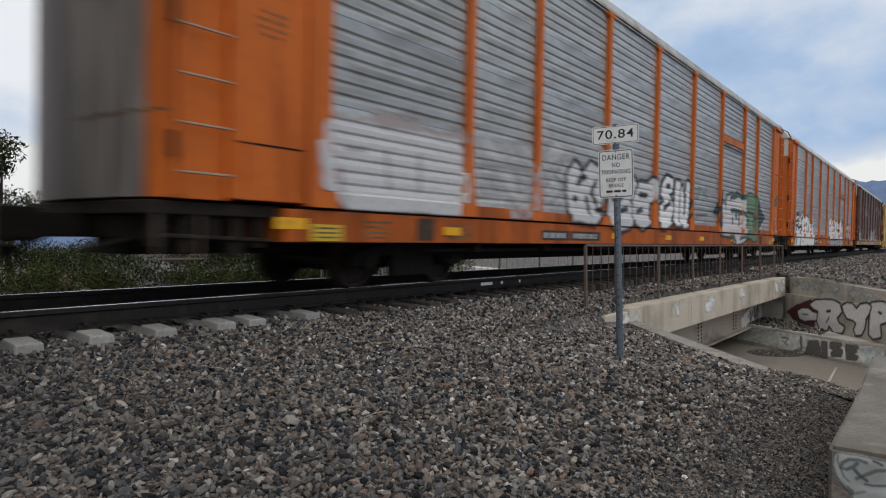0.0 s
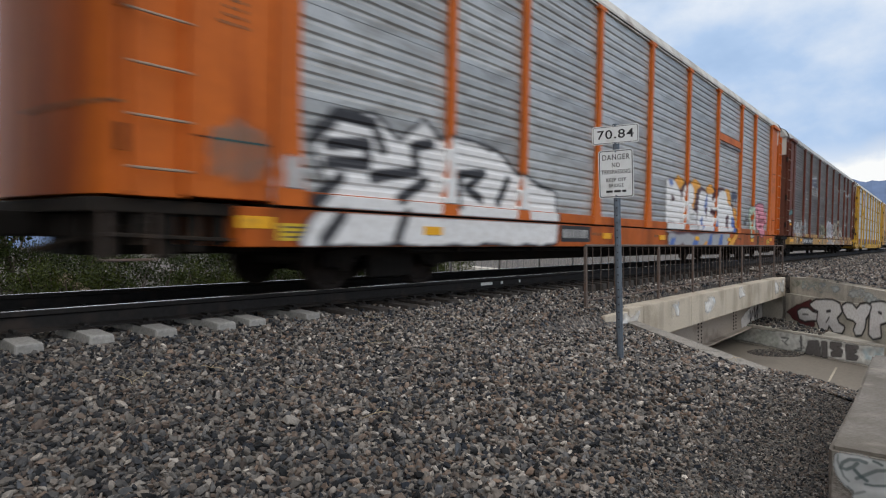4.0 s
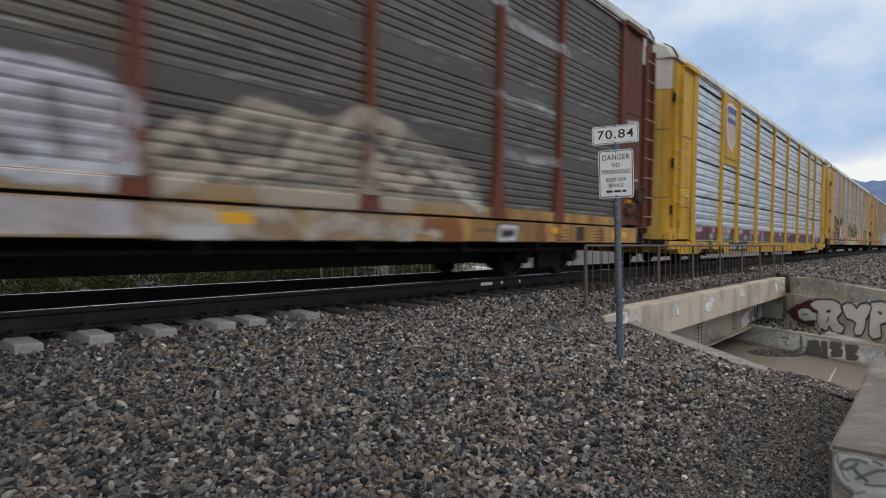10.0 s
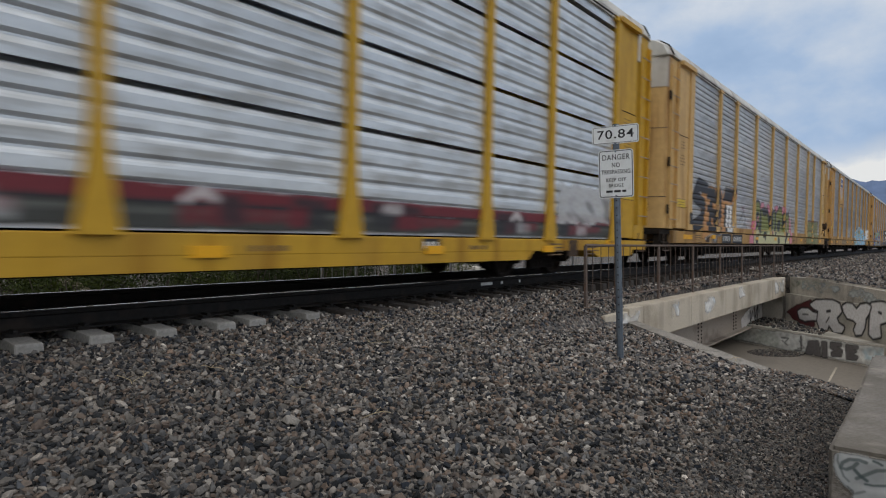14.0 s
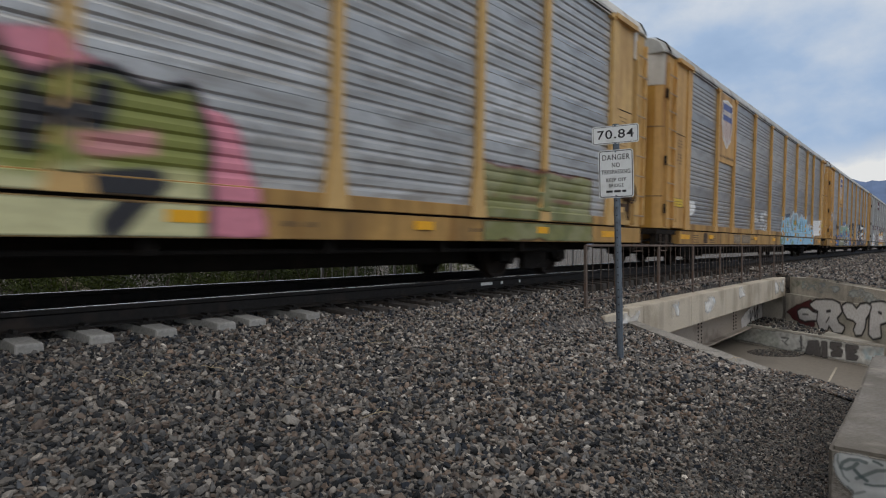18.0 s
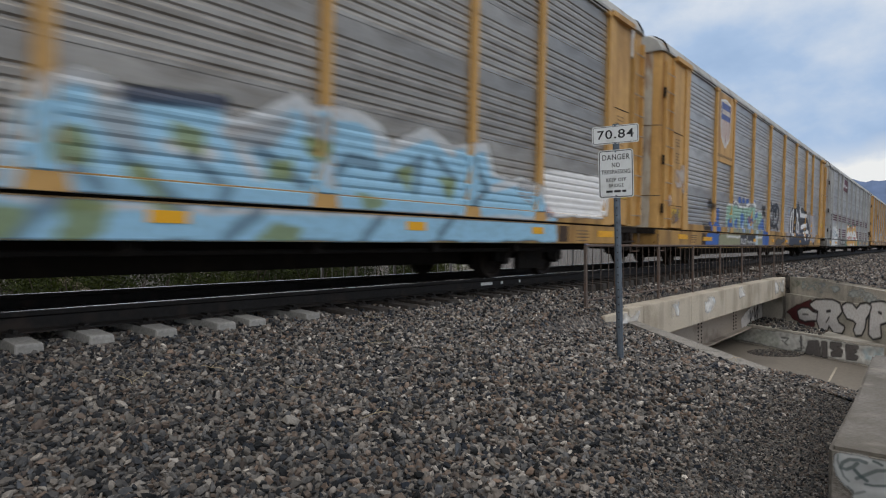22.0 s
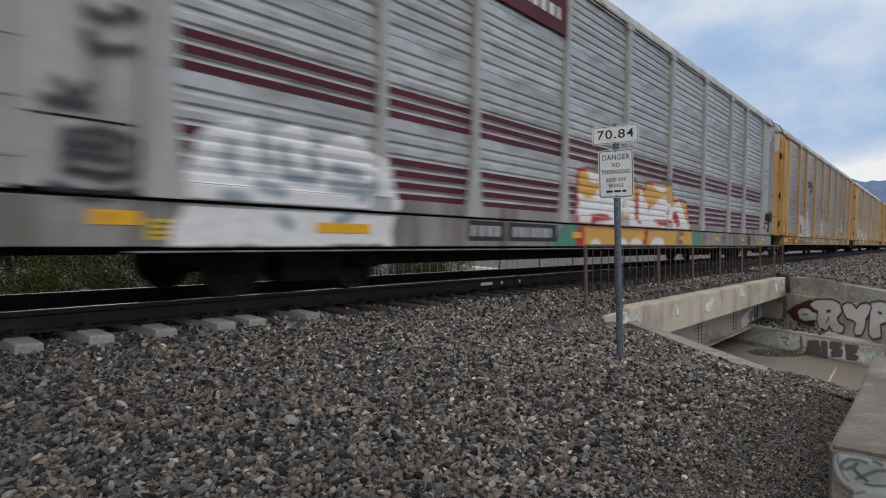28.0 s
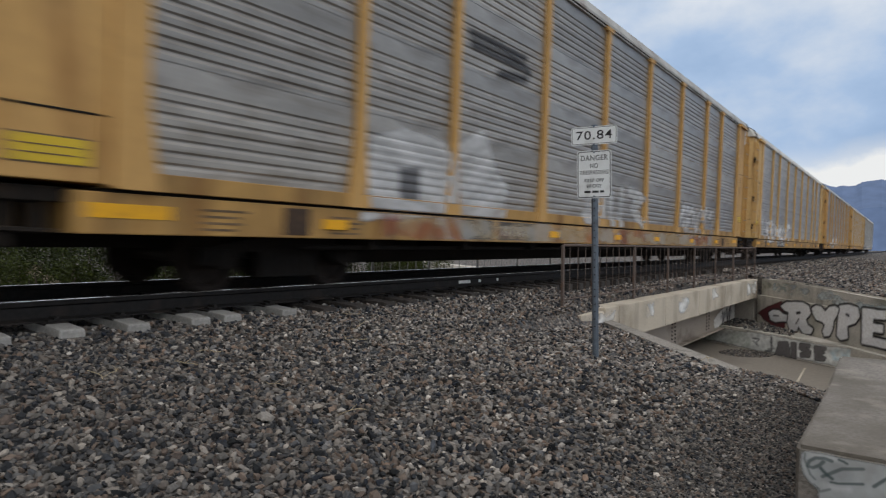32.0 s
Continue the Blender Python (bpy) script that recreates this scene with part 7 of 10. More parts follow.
lower_tier = wall("wall_wing_right", [r0, off(r0, 0.5), off(r1, 0.5), r1], FLOOR_Z, -1.0, dark_concrete, "graffiti-covered concrete wing wall of the channel")
mid = (B0[0] + RIGHT_WAY[0] * 1.2, B0[1] + RIGHT_WAY[1] * 1.2)
wall("wall_wing_upper", [(*off(r0, 0.14), -0.46), (*off(r0, 0.45), -0.46), (*off(mid, 0.45), -0.45), (*off(r1, 0.45), -0.95), (*off(r1, 0.14), -0.95), (*off(mid, 0.14), -0.45)], -1.05, -0.5, dark_concrete, "stained upper tier of the concrete wing wall")
wall("wall_ledge", [(B0[0] + SKEW * 20, 24), B0, (18.84, 1.09), r1, (r1[0] - 0.25, r1[1] + 0.3), (18.62, 1.14), (20.35, 3.7), (20.35 + 0.676 * 20, 23.7)], FLOOR_Z, -1.9, dark_concrete, "low graffiti-covered concrete ledge in the channel")
head = prism([(3.27, 0.385), (3.30, 0.40), (3.6, 0.402), (4.4, 0.405), (6.25, 0.45), (6.35, -4.0), (3.20, -4.0)], -2.0, -0.35)
bmesh.ops.bevel(head, geom=[e for e in head.edges if min(v.co.z for v in e.verts) > -0.5], offset=0.018, segments=2, affect="EDGES")
head_concrete = surface("brown-grey headwall concrete", (0.208, 0.189, 0.168), 0.9, 0, 45, 0.3, 1.6, (0.13, 0.115, 0.095), (0.45, 0.7), bump=0.6, bump_scale=70, blotch=((0.30, 0.27, 0.23), 5.0, None, (0.55, 0.7), 0.6))
headwall = tagged(new("wall_headwall", mesh_of("wall_headwall", head, head_concrete)), "flat-topped concrete headwall with a pale graffiti-marked end", "wall", kind="structure")
D_TEAL, WASHED = (0.045, 0.075, 0.075), (0.46, 0.48, 0.48)


def fine(coat, rag=0.003):
    """A coat with a steady edge, for small writing."""
    return dict(coat, rag=rag)


place_mural(headwall, mural("pale patch with dark teal looping scrawls",
    fine(area(WASHED, [(0.052, 0.770), (0.050, 0.74), (0.062, 0.70), (0.08, 0.678), (0.12, 0.655), (0.12, 0.60), (0.45, 0.58), (0.45, 0.770)], blur=0.014, strength=0.9, wear=0.2), 0.008),
    fine(area((0.24, 0.25, 0.25), [(0.10, 0.74), (0.13, 0.755), (0.17, 0.73), (0.2, 0.71), (0.15, 0.70)], blur=0.03, strength=0.35), 0.02),
    fine(line((0.62, 0.63, 0.63), 0.010, [(0.068, 0.786), (0.101, 0.790), (0.148, 0.788)], 0.02, 0.7)), fine(line((0.60, 0.61, 0.62), 0.009, [(0.118, 0.662), (0.159, 0.657), (0.211, 0.665)], 0.02, 0.7)),
    *[fine(line(D_TEAL, w * 0.8, pts, 0.006, k)) for w, k, pts in (
        (0.0060, 0.75, [(0.144, 0.774), (0.118, 0.78), (0.082, 0.775), (0.057, 0.755), (0.051, 0.731), (0.072, 0.728), (0.097, 0.744), (0.112, 0.764)]),
        (0.0050, 0.65, [(0.040, 0.785), (0.038, 0.761), (0.051, 0.726), (0.062, 0.696), (0.081, 0.678)]),
        (0.0075, 0.90, [(0.103, 0.733), (0.122, 0.712), (0.147, 0.696)]), (0.0055, 0.70, [(0.11, 0.697), (0.147, 0.723), (0.183, 0.748), (0.26, 0.765)]),
        (0.0060, 0.80, [(0.141, 0.68), (0.171, 0.68), (0.26, 0.70)]), (0.0055, 0.90, [(0.171, 0.786), (0.187, 0.782), (0.201, 0.775)]), (0.0045, 0.55, [(0.077, 0.652), (0.102, 0.628), (0.139, 0.647)]),
        (0.0060, 0.80, [(0.30, 0.70), (0.36, 0.76), (0.42, 0.69), (0.48, 0.75)]))], low=0.45),
    lambda x, z: pose(3.258 - 0.0157 * x, 0.40 - x, -1.165 + z, 0, 0, -90.9), 0.0035, 0.0035)
tagged(new("channel_floor", mesh_of("channel_floor", slab(-12, 40, -20, 39, FLOOR_Z - 0.02, FLOOR_Z + 0.02), floor_concrete)), "silty brown concrete floor of the channel", "floor", kind="structure")
joint = tagged(new("floor_joint", mesh_of("floor_joint", slab(0, 3.0, -0.022, 0.022, FLOOR_Z + 0.02, FLOOR_Z + 0.026), concrete)), "pale joint line in the channel floor", "joint", kind="structure")
joint.matrix_basis = pose(15.2, 1.93, 0, 0, 0, 2.3)

K0 = (0.012, 0.012, 0.014)
T_B = 215.6      # the far wall's paint looks across the channel
def on_far_wall(k, z, gap):
    return pose(B0[0] + RIGHT_WAY[0] * k - n[0] * gap, B0[1] + RIGHT_WAY[1] * k - n[1] * gap, z, 0, 0, T_B)


WHITE, LOW_WHITE, INK = (0.95, 0.95, 0.96), (0.80, 0.80, 0.82), (K0, 0.055)


def letter(pts):
    return area(WHITE, pts, edge=INK, rag=0.012, blur=0.03, base=LOW_WHITE, turn=0.45)


place_mural(lower_tier, mural("big white bubble letters with black outline and a dark red splash",
    area((0.11, 0.016, 0.02), [(0.12, 0.4), (0.72, 0.65), (1.53, 0.88), (1.75, 0.77), (1.75, 0.2), (1.6, 0.08), (1.35, 0.05), (0.65, 0.2)], rag=0.05),
    letter([(0.83, 0.47), (1.06, 0.57), (1.4, 0.6), (1.66, 0.52), (1.96, 0.5), (1.93, 0.38), (1.65, 0.35), (1.26, 0.27), (0.93, 0.3)]),
    line(K0, 0.02, [(1.1, 0.43), (1.42, 0.46)], strength=0.8),
    letter([(4.34, 0.95), (4.5, 1.06), (4.84, 1.11), (5.18, 1.07), (5.24, 0.89), (5.1, 0.72), (4.77, 0.61), (4.79, 0.3), (4.54, 0.22), (4.4, 0.29), (4.43, 0.63), (4.45, 0.86)]),
    line(K0, 0.03, [(4.75, 0.88), (4.84, 0.86)]),
    letter([(3.23, 0.87), (3.41, 0.95), (3.64, 0.94), (3.84, 0.81), (4.03, 0.97), (4.26, 1.02), (4.4, 0.98), (4.34, 0.84), (4.19, 0.66), (4.14, 0.42), (4.03, 0.26), (3.82, 0.21), (3.76, 0.3), (3.88, 0.51), (3.7, 0.6), (3.44, 0.61), (3.3, 0.74)]),
    letter([(1.58, 0.77), (1.89, 0.90), (2.71, 0.97), (3.05, 0.90), (3.13, 0.73), (2.88, 0.53), (3.0, 0.36), (3.24, 0.29), (3.15, 0.18), (2.80, 0.14), (2.52, 0.34), (2.40, 0.11), (2.10, 0.10), (1.96, 0.33), (2.02, 0.66), (1.74, 0.69)]),
    line(K0, 0.035, [(2.44, 0.66), (2.60, 0.69)]), line(K0, 0.014, [(2.40, 0.34), (2.55, 0.50)]),
    letter([(5.4, 1.08), (6.2, 1.1), (6.2, 0.95), (5.75, 0.92), (5.75, 0.76), (6.1, 0.76), (6.1, 0.62), (5.75, 0.6), (5.75, 0.42), (6.25, 0.42), (6.25, 0.28), (5.4, 0.26)]), low=-0.02),
    lambda x, z: on_far_wall(x, -2.0 + z, 0.012))
wing_upper = bpy.data.objects["wall_wing_upper"]
PALE_BLUE = (0.62, 0.68, 0.70)
place_mural(wing_upper, mural("faded bluish white overspray",
    area(PALE_BLUE, [(-0.38, 0.40), (1.1, 0.44), (1.55, 0.3), (1.5, 0.23), (0.25, 0.2), (-0.38, 0.25)], rag=0.10, strength=0.8, wear=1.0, blur=0.12),
    area(PALE_BLUE, [(1.98, 0.33), (3.6, 0.2), (5.6, 0.1), (5.6, 0.02), (3.6, 0.08), (2.0, 0.16)], rag=0.10, strength=0.85, wear=0.8, blur=0.12),
    area((0.30, 0.35, 0.26), [(-1.0, 0.4), (0.5, 0.42), (0.5, 0.3), (-1.0, 0.2)], rag=0.12, strength=0.5, wear=1.0, blur=0.12), low=0.0),
    lambda x, z: pose(off(mid, 0.132)[0] + RIGHT_WAY[0] * x, off(mid, 0.132)[1] + RIGHT_WAY[1] * x, -1.0 + z, 0, 0, T_B))
T_L = 235.95
lw = (math.cos(math.radians(T_L)), math.sin(math.radians(T_L)))
BLOCK, BLOCK_EDGE = (0.15, 0.14, 0.14), ((0.035, 0.035, 0.035), 0.02)


def block(pts):
    return area(BLOCK, pts, edge=BLOCK_EDGE, rag=0.008, blur=0.025)


place_mural(bpy.data.objects["wall_ledge"], mural("grey block letters over white, green and blue paint",
    area((0.90, 0.91, 0.88), [(-2.2, 0.5), (3.3, 0.53), (3.3, 0.1), (-2.2, 0.1)], rag=0.04, wear=0.45),
    area((0.30, 0.36, 0.27), [(-2.1, 0.5), (-0.1, 0.5), (0.05, 0.28), (-0.1, 0.1), (-2.1, 0.1)], rag=0.10, strength=0.75, wear=0.9, blur=0.12),
    area((0.42, 0.64, 0.74), [(2.62, 0.42), (2.77, 0.52), (3.3, 0.52), (3.3, 0.2), (2.69, 0.2)], rag=0.08, strength=0.85, wear=0.8, blur=0.08),
    line(K0, 0.012, [(0.08, 0.38), (0.33, 0.39), (0.18, 0.24), (0.3, 0.19), (0.1, 0.3)], strength=0.85), line(K0, 0.02, [(0.55, 0.08), (0.76, 0.12), (0.75, 0.50)], strength=0.9), line(K0, 0.015, [(0.7, 0.37), (0.85, 0.2), (0.64, 0.15)], strength=0.8),
    block([(0.92, 0.06), (1.02, 0.39), (1.28, 0.43), (1.34, 0.22), (1.35, 0.06), (1.25, 0.05), (1.17, 0.16), (1.06, 0.06)]), block([(1.44, 0.44), (1.54, 0.45), (1.55, 0.08), (1.45, 0.07)]),
    block([(1.71, 0.46), (1.98, 0.48), (1.97, 0.44), (1.80, 0.40), (2.0, 0.31), (1.97, 0.18), (1.74, 0.15), (1.74, 0.21), (1.88, 0.27), (1.71, 0.34)]),
    block([(2.15, 0.46), (2.44, 0.48), (2.43, 0.44), (2.26, 0.40), (2.40, 0.35), (2.26, 0.27), (2.44, 0.22), (2.40, 0.16), (2.17, 0.13)]), low=0.03),
    lambda x, z: pose(20.35 + lw[0] * x - 0.016, 3.7 + lw[1] * x + 0.011, FLOOR_Z + z, 0, 0, T_L))

# ---- railings ----
def bridge_railing(y, mat, label, x0=8.9):
    ob = thing("bridge_railing", label, "railing", pose(0, y, 0), "railings of the bridge")
    part("top_rail", rod(bmesh.new(), (x0, 0, 0.55), (24.1, 0, 0.55), 0.02), mat, ob)
    part("bottom_rail", rod(bmesh.new(), (x0, 0, -0.30), (24.1, 0, -0.30), 0.014), mat, ob)
    pm = mesh_of("post", slab(-0.028, 0.028, -0.02, 0.02, -0.62, 0.55, 0.004), mat)
    bm_ = mesh_of("baluster", slab(-0.0045, 0.0045, -0.0045, 0.0045, -0.30, 0.55), mat)
    xs = ([x0] if x0 < 8.9 else []) + [8.9, 10.05, 12.05, 14.2, 16.35, 18.5, 20.7, 22.7, 24.1]
    for x in xs:
        part("post", pm, None, ob, at=pose(x, 0, 0, 0, random.Random(int(x * 10)).uniform(-1.0, 1.0), 0))
    for i in range(57):
        x = 7.05 + i * 0.3
        if x < x0:
            continue
        if min(abs(x - p) for p in xs) > 0.08:
            part("baluster", bm_, None, ob, at=pose(x, 0, 0))
    return ob


bridge_railing(4.3, rust_iron, "rusty steel railing with thin balusters along the bridge")
pale_iron = surface("pale railing paint", (0.24, 0.24, 0.24), 0.6, 0, 40, 0.1, 5, bump=0.05)
bridge_railing(9.4, pale_iron, "grey steel railing beyond the track on the bridge", 8.0)

# ---- trackside sign ----
def lettering(text, size, width=None):
    """Flat letters, centred, standing upright and facing -y."""
    cu = bpy.data.curves.new("lettering", "FONT")
    cu.body, cu.size, cu.align_x, cu.align_y, cu.extrude = text, size, "CENTER", "CENTER", 0.0006
    cu.offset = size * 0.008
    cu.space_character = 1.12
    tmp = bpy.data.objects.new("lettering", cu)
    scene.collection.objects.link(tmp)
    dg = bpy.context.evaluated_depsgraph_get()
    me = bpy.data.meshes.new_from_object(tmp.evaluated_get(dg))
    bpy.data.objects.remove(tmp)
    me.transform(Matrix.Rotation(math.radians(90), 4, "X"))
    if width:
        w = max(v.co.x for v in me.vertices) - min(v.co.x for v in me.vertices)
        me.transform(Matrix.Diagonal((width / w, 1, 1, 1)))
    me.materials.clear()
    me.materials.append(sign_black)
    return me


def plate(w, h, r, t=0.003):
    """A flat sheet with rounded corners, facing -y."""
    bm = bmesh.new()
    pts = []
    for cx, cz, a0 in ((w / 2 - r, h / 2 - r, 0), (-w / 2 + r, h / 2 - r, 90), (-w / 2 + r, -h / 2 + r, 180), (w / 2 - r, -h / 2 + r, 270)):
        for k in range(5):
            a = math.radians(a0 + 22.5 * k)
            pts.append((cx + r * math.cos(a), cz + r * math.sin(a)))
    a = [bm.verts.new((x, -t / 2, z)) for x, z in pts]
    b = [bm.verts.new((x, t / 2, z)) for x, z in pts]
    bm.faces.new(a)
    bm.faces.new(b[::-1])
    for i in range(len(pts)):
        j = (i + 1) % len(pts)
        bm.faces.new((a[j], a[i], b[i], b[j]))
    bmesh.ops.recalc_face_normals(bm, faces=bm.faces)
    return bm


def border(w, h, r, t):
    bm = bmesh.new()
    rings = []
    for g_ in (0, t):
        ring = []
        for cx, cz, a0 in ((w / 2 - r, h / 2 - r, 0), (-w / 2 + r, h / 2 - r, 90), (-w / 2 + r, -h / 2 + r, 180), (w / 2 - r, -h / 2 + r, 270)):
            for k in range(5):
                a = math.radians(a0 + 22.5 * k)
                ring.append(bm.verts.new((cx + (r - g_) * math.cos(a), 0, cz + (r - g_) * math.sin(a))))
        rings.append(ring)
    m = len(rings[0])
    for i in range(m):
        j = (i + 1) % m
        bm.faces.new((rings[0][i], rings[0][j], rings[1][j], rings[1][i]))
    bmesh.ops.recalc_face_normals(bm, faces=bm.faces)
    return bm


def build_sign():
    ob = thing("trackside_sign", "leaning galvanised post with a milepost plate and a white warning plate", "sign", pose(6.04, 2.54, -0.62, 0, 0, -51.34 - 26 + 0.0) @ pose(0, 0, 0, 0, -1.2, 0))
    ch = [(-0.032, 0.022), (-0.032, 0.0), (-0.012, -0.022), (0.012, -0.022), (0.032, 0.0), (0.032, 0.022), (0.026, 0.022), (0.024, 0.004), (0.009, -0.016), (-0.009, -0.016), (-0.024, 0.004), (-0.026, 0.022)]
    bm = prism(ch, -0.2, 2.40)
    post = part("post", bm, galv, ob, "punched galvanised channel post")
    hole = mesh_of("bolt_hole", slab(-0.006, 0.006, -0.0235, -0.0225, -0.006, 0.006), sign_black)
    for k in range(22):
        part("bolt_hole", hole, None, post, at=pose(0, 0, 0.35 + k * 0.075))
    warn = part("warning_plate", plate(0.345, 0.485, 0.03), sign_white, ob, "white plate with black warning text", at=pose(0, -0.026, 1.895))
    part("border", border(0.33, 0.47, 0.026, 0.008), sign_black, warn, at=pose(0, -0.0025, 0))
    for text, size, z, w in (("DANGER", 0.078, 0.165, 0.27), ("NO", 0.066, 0.085, 0.078), ("TRESPASSING", 0.060, 0.018, 0.285), ("KEEP OFF", 0.048, -0.062, 0.195), ("BRIDGE", 0.048, -0.120, 0.145)):
        part("lettering", lettering(text, size, w), None, warn, at=pose(0, -0.003, z))
    for x0, x1 in ((-0.10, -0.035), (-0.02, 0.045), (0.06, 0.10)):
        part("small_print", slab(x0, x1, -0.0032, -0.002, -0.188, -0.166), sign_black, warn)
    mile = part("milepost_plate", plate(0.46, 0.185, 0.022), sign_white, ob, "white plate with black figures", at=pose(0, -0.028, 2.29))
    part("border", border(0.444, 0.169, 0.018, 0.005), sign_black, mile, at=pose(0, -0.0025, 0))
    part("lettering", lettering("70.84", 0.125, 0.36), None, mile, at=pose(0, -0.003, 0))
    bolt = mesh_of("bolt", rod(bmesh.new(), (0, 0, 0), (0, -0.008, 0), 0.011, 8), galv)
    for p, zz in ((warn, 0.225), (warn, -0.225), (mile, 0.088), (mile, -0.088)):
        part("bolt", bolt, None, p, at=pose(0, -0.002, zz))


build_sign()

# ---- autoracks ----
BODY, PANEL = 26.33, 22.53
HALF = 1.53
BAYS = (2.62, 1.895, 2.70, 2.70, 2.70, 2.70, 2.70, 1.895, 2.62)
POSTS = [sum(BAYS[:i]) for i in range(10)]
SILL1, RACK0, RACK1, EAVE = 0.95, 0.98, 1.14, 5.12
SHEETS = 4
SHEET = (EAVE - RACK1) / SHEETS
RIB = ((0.0, 0.0), (0.46, 0.0), (0.60, 0.008), (0.71, 0.021), (0.82, 0.022), (0.93, 0.008), (1.0, 0.0))


def post_half(z):
    return 0.060 + 0.125 * max(0.0, min(1.0, (1.95 - z) / 0.95)) ** 1.6


def sheet_mesh(width, mat, ribs, slots, name):
    """One pressed sheet of a bay: ribs (how many, of how many rows) and a flat strip under the joint; slots leaves the joint open."""
    n_rib, rows = ribs
    pitch = SHEET / rows
    prof = []
    for k in range(n_rib):
        prof += [(d * min(1.0, pitch / 0.16), (k + f) * pitch) for f, d in RIB[:-1]]
    top = n_rib * pitch
    if slots:
        prof = prof[:-2] + [(0.02, top - 0.048)]
    else:
        prof += [(0.0, top), (0.0, SHEET - 0.006), (0.012, SHEET - 0.005)]
    bm = sweep(prof, 0.0, width, closed=False)
    for f in bm.faces:
        if f.normal.y > 0:
            f.normal_flip()
    return mesh_of(name, bm, mat)


def relief(x0, z0, ribs, low, sill0):
    """How far the car's side lies back from its outermost plane at each point of a paint sheet."""
    def depth(X, Z):
        x, z = X + x0, Z + z0
        pitch = SHEET / ribs[1]
        if low:
            return np.full(x.shape, -HALF + 0.018), np.where(z < 0.70, 0.0, 1.0)
        f = ((z - RACK1) / pitch) % 1.0
        row = np.floor((z - RACK1) / pitch) % ribs[1]
        d = np.interp(f, [p[0] for p in RIB], [p[1] for p in RIB])
        d = np.where(row >= ribs[0], 0.0, d * min(1.0, pitch / 0.16))
        y = -HALF + 0.03 + d
        for p in POSTS:
            hw = 0.060 + 0.125 * np.clip((1.95 - z) / 0.95, 0, 1) ** 1.6
            y = np.where((np.abs(x - p) < hw) & (z > RACK1), -HALF - 0.052, y)
        y = np.where((x < -0.10) | (x > PANEL + 0.10), -HALF - 0.032, y)
        y = np.where(z < RACK1, -HALF - 0.022, y)
        keep = np.where(((z > SILL1 - 0.01) & (z < RACK0 + 0.01)) | (z < sill0 + 0.008), 0.0, 1.0)
        y = np.where(z < SILL1, -HALF - 0.002, y)
        return y - 0.011, keep
    return depth


def bars(n_, w, h, ink, seed, parent, at):
    """Unreadable marks: a row of plain bars, each a piece of its own."""
    r = random.Random(seed)
    for k in range(n_):
        ww = w / n_ * (r.uniform(0.35, 0.62) if n_ > 1 else 1.0)
        part("stencil_bar", slab(0, ww, -0.002, 0.002, h * 0.1, h * 0.9), ink, parent, at=at @ pose(k * w / n_, 0, 0))


def shield_mesh(w, h):
    pts = [(-w / 2, h), (0, h * 1.06), (w / 2, h), (w * 0.52, h * 0.5), (w * 0.40, h * 0.2), (0, 0), (-w * 0.40, h * 0.2), (-w * 0.52, h * 0.5)]
    bm = bmesh.new()
    a = [bm.verts.new((x, 0, z)) for x, z in pts]
    b = [bm.verts.new((x, -0.004, z)) for x, z in pts]
    bm.faces.new(b)
    for i in range(len(pts)):
        j = (i + 1) % len(pts)
        bm.faces.new((a[i], a[j], b[j], b[i]))
    bmesh.ops.recalc_face_normals(bm, faces=bm.faces)
    return bm


def wheel_profile(bm, y0, s):
    """One railway wheel round the y axis: tread, flange, web and hub; s points outward."""
    prof = [(0.0, 0.07), (0.085, 0.07), (0.085, 0.03), (0.12, 0.01), (0.28, 0.0), (0.30, 0.05), (0.352, 0.06), (0.358, -0.045), (0.385, -0.06), (0.375, -0.075), (0.30, -0.07), (0.28, -0.03), (0.12, -0.03), (0.0, -0.07)]
    seg = 28
    rings = []
    for r_, d in prof:
        if r_ == 0:
            rings.append([bm.verts.new((0, y0 + s * d, 0))])
        else:
            rings.append([bm.verts.new((r_ * math.cos(6.2832 * k / seg), y0 + s * d, r_ * math.sin(6.2832 * k / seg))) for k in range(seg)])
    for a, b in zip(rings, rings[1:]):
        for k in range(seg):
            j = (k + 1) % seg
            if len(a) == 1:
                bm.faces.new((a[0], b[k], b[j]))
            elif len(b) == 1:
                bm.faces.new((a[k], b[0], a[j]))
            else:
                bm.faces.new((a[k], b[k], b[j], a[j]))


WHEEL_R = 0.358
SHARED = {}
YELLOWS = set()


def wheelset_mesh():
    if "wheelset" not in SHARED:
        bm = bmesh.new()
        for s in (-1, 1):
            wheel_profile(bm, s * 0.76, s)
        rod(bm, (0, -0.95, 0), (0, 0.95, 0), 0.075, 12)
        bmesh.ops.recalc_face_normals(bm, faces=bm.faces)
        SHARED["wheelset"] = mesh_of("wheelset", bm, wheel_steel)
    return SHARED["wheelset"]


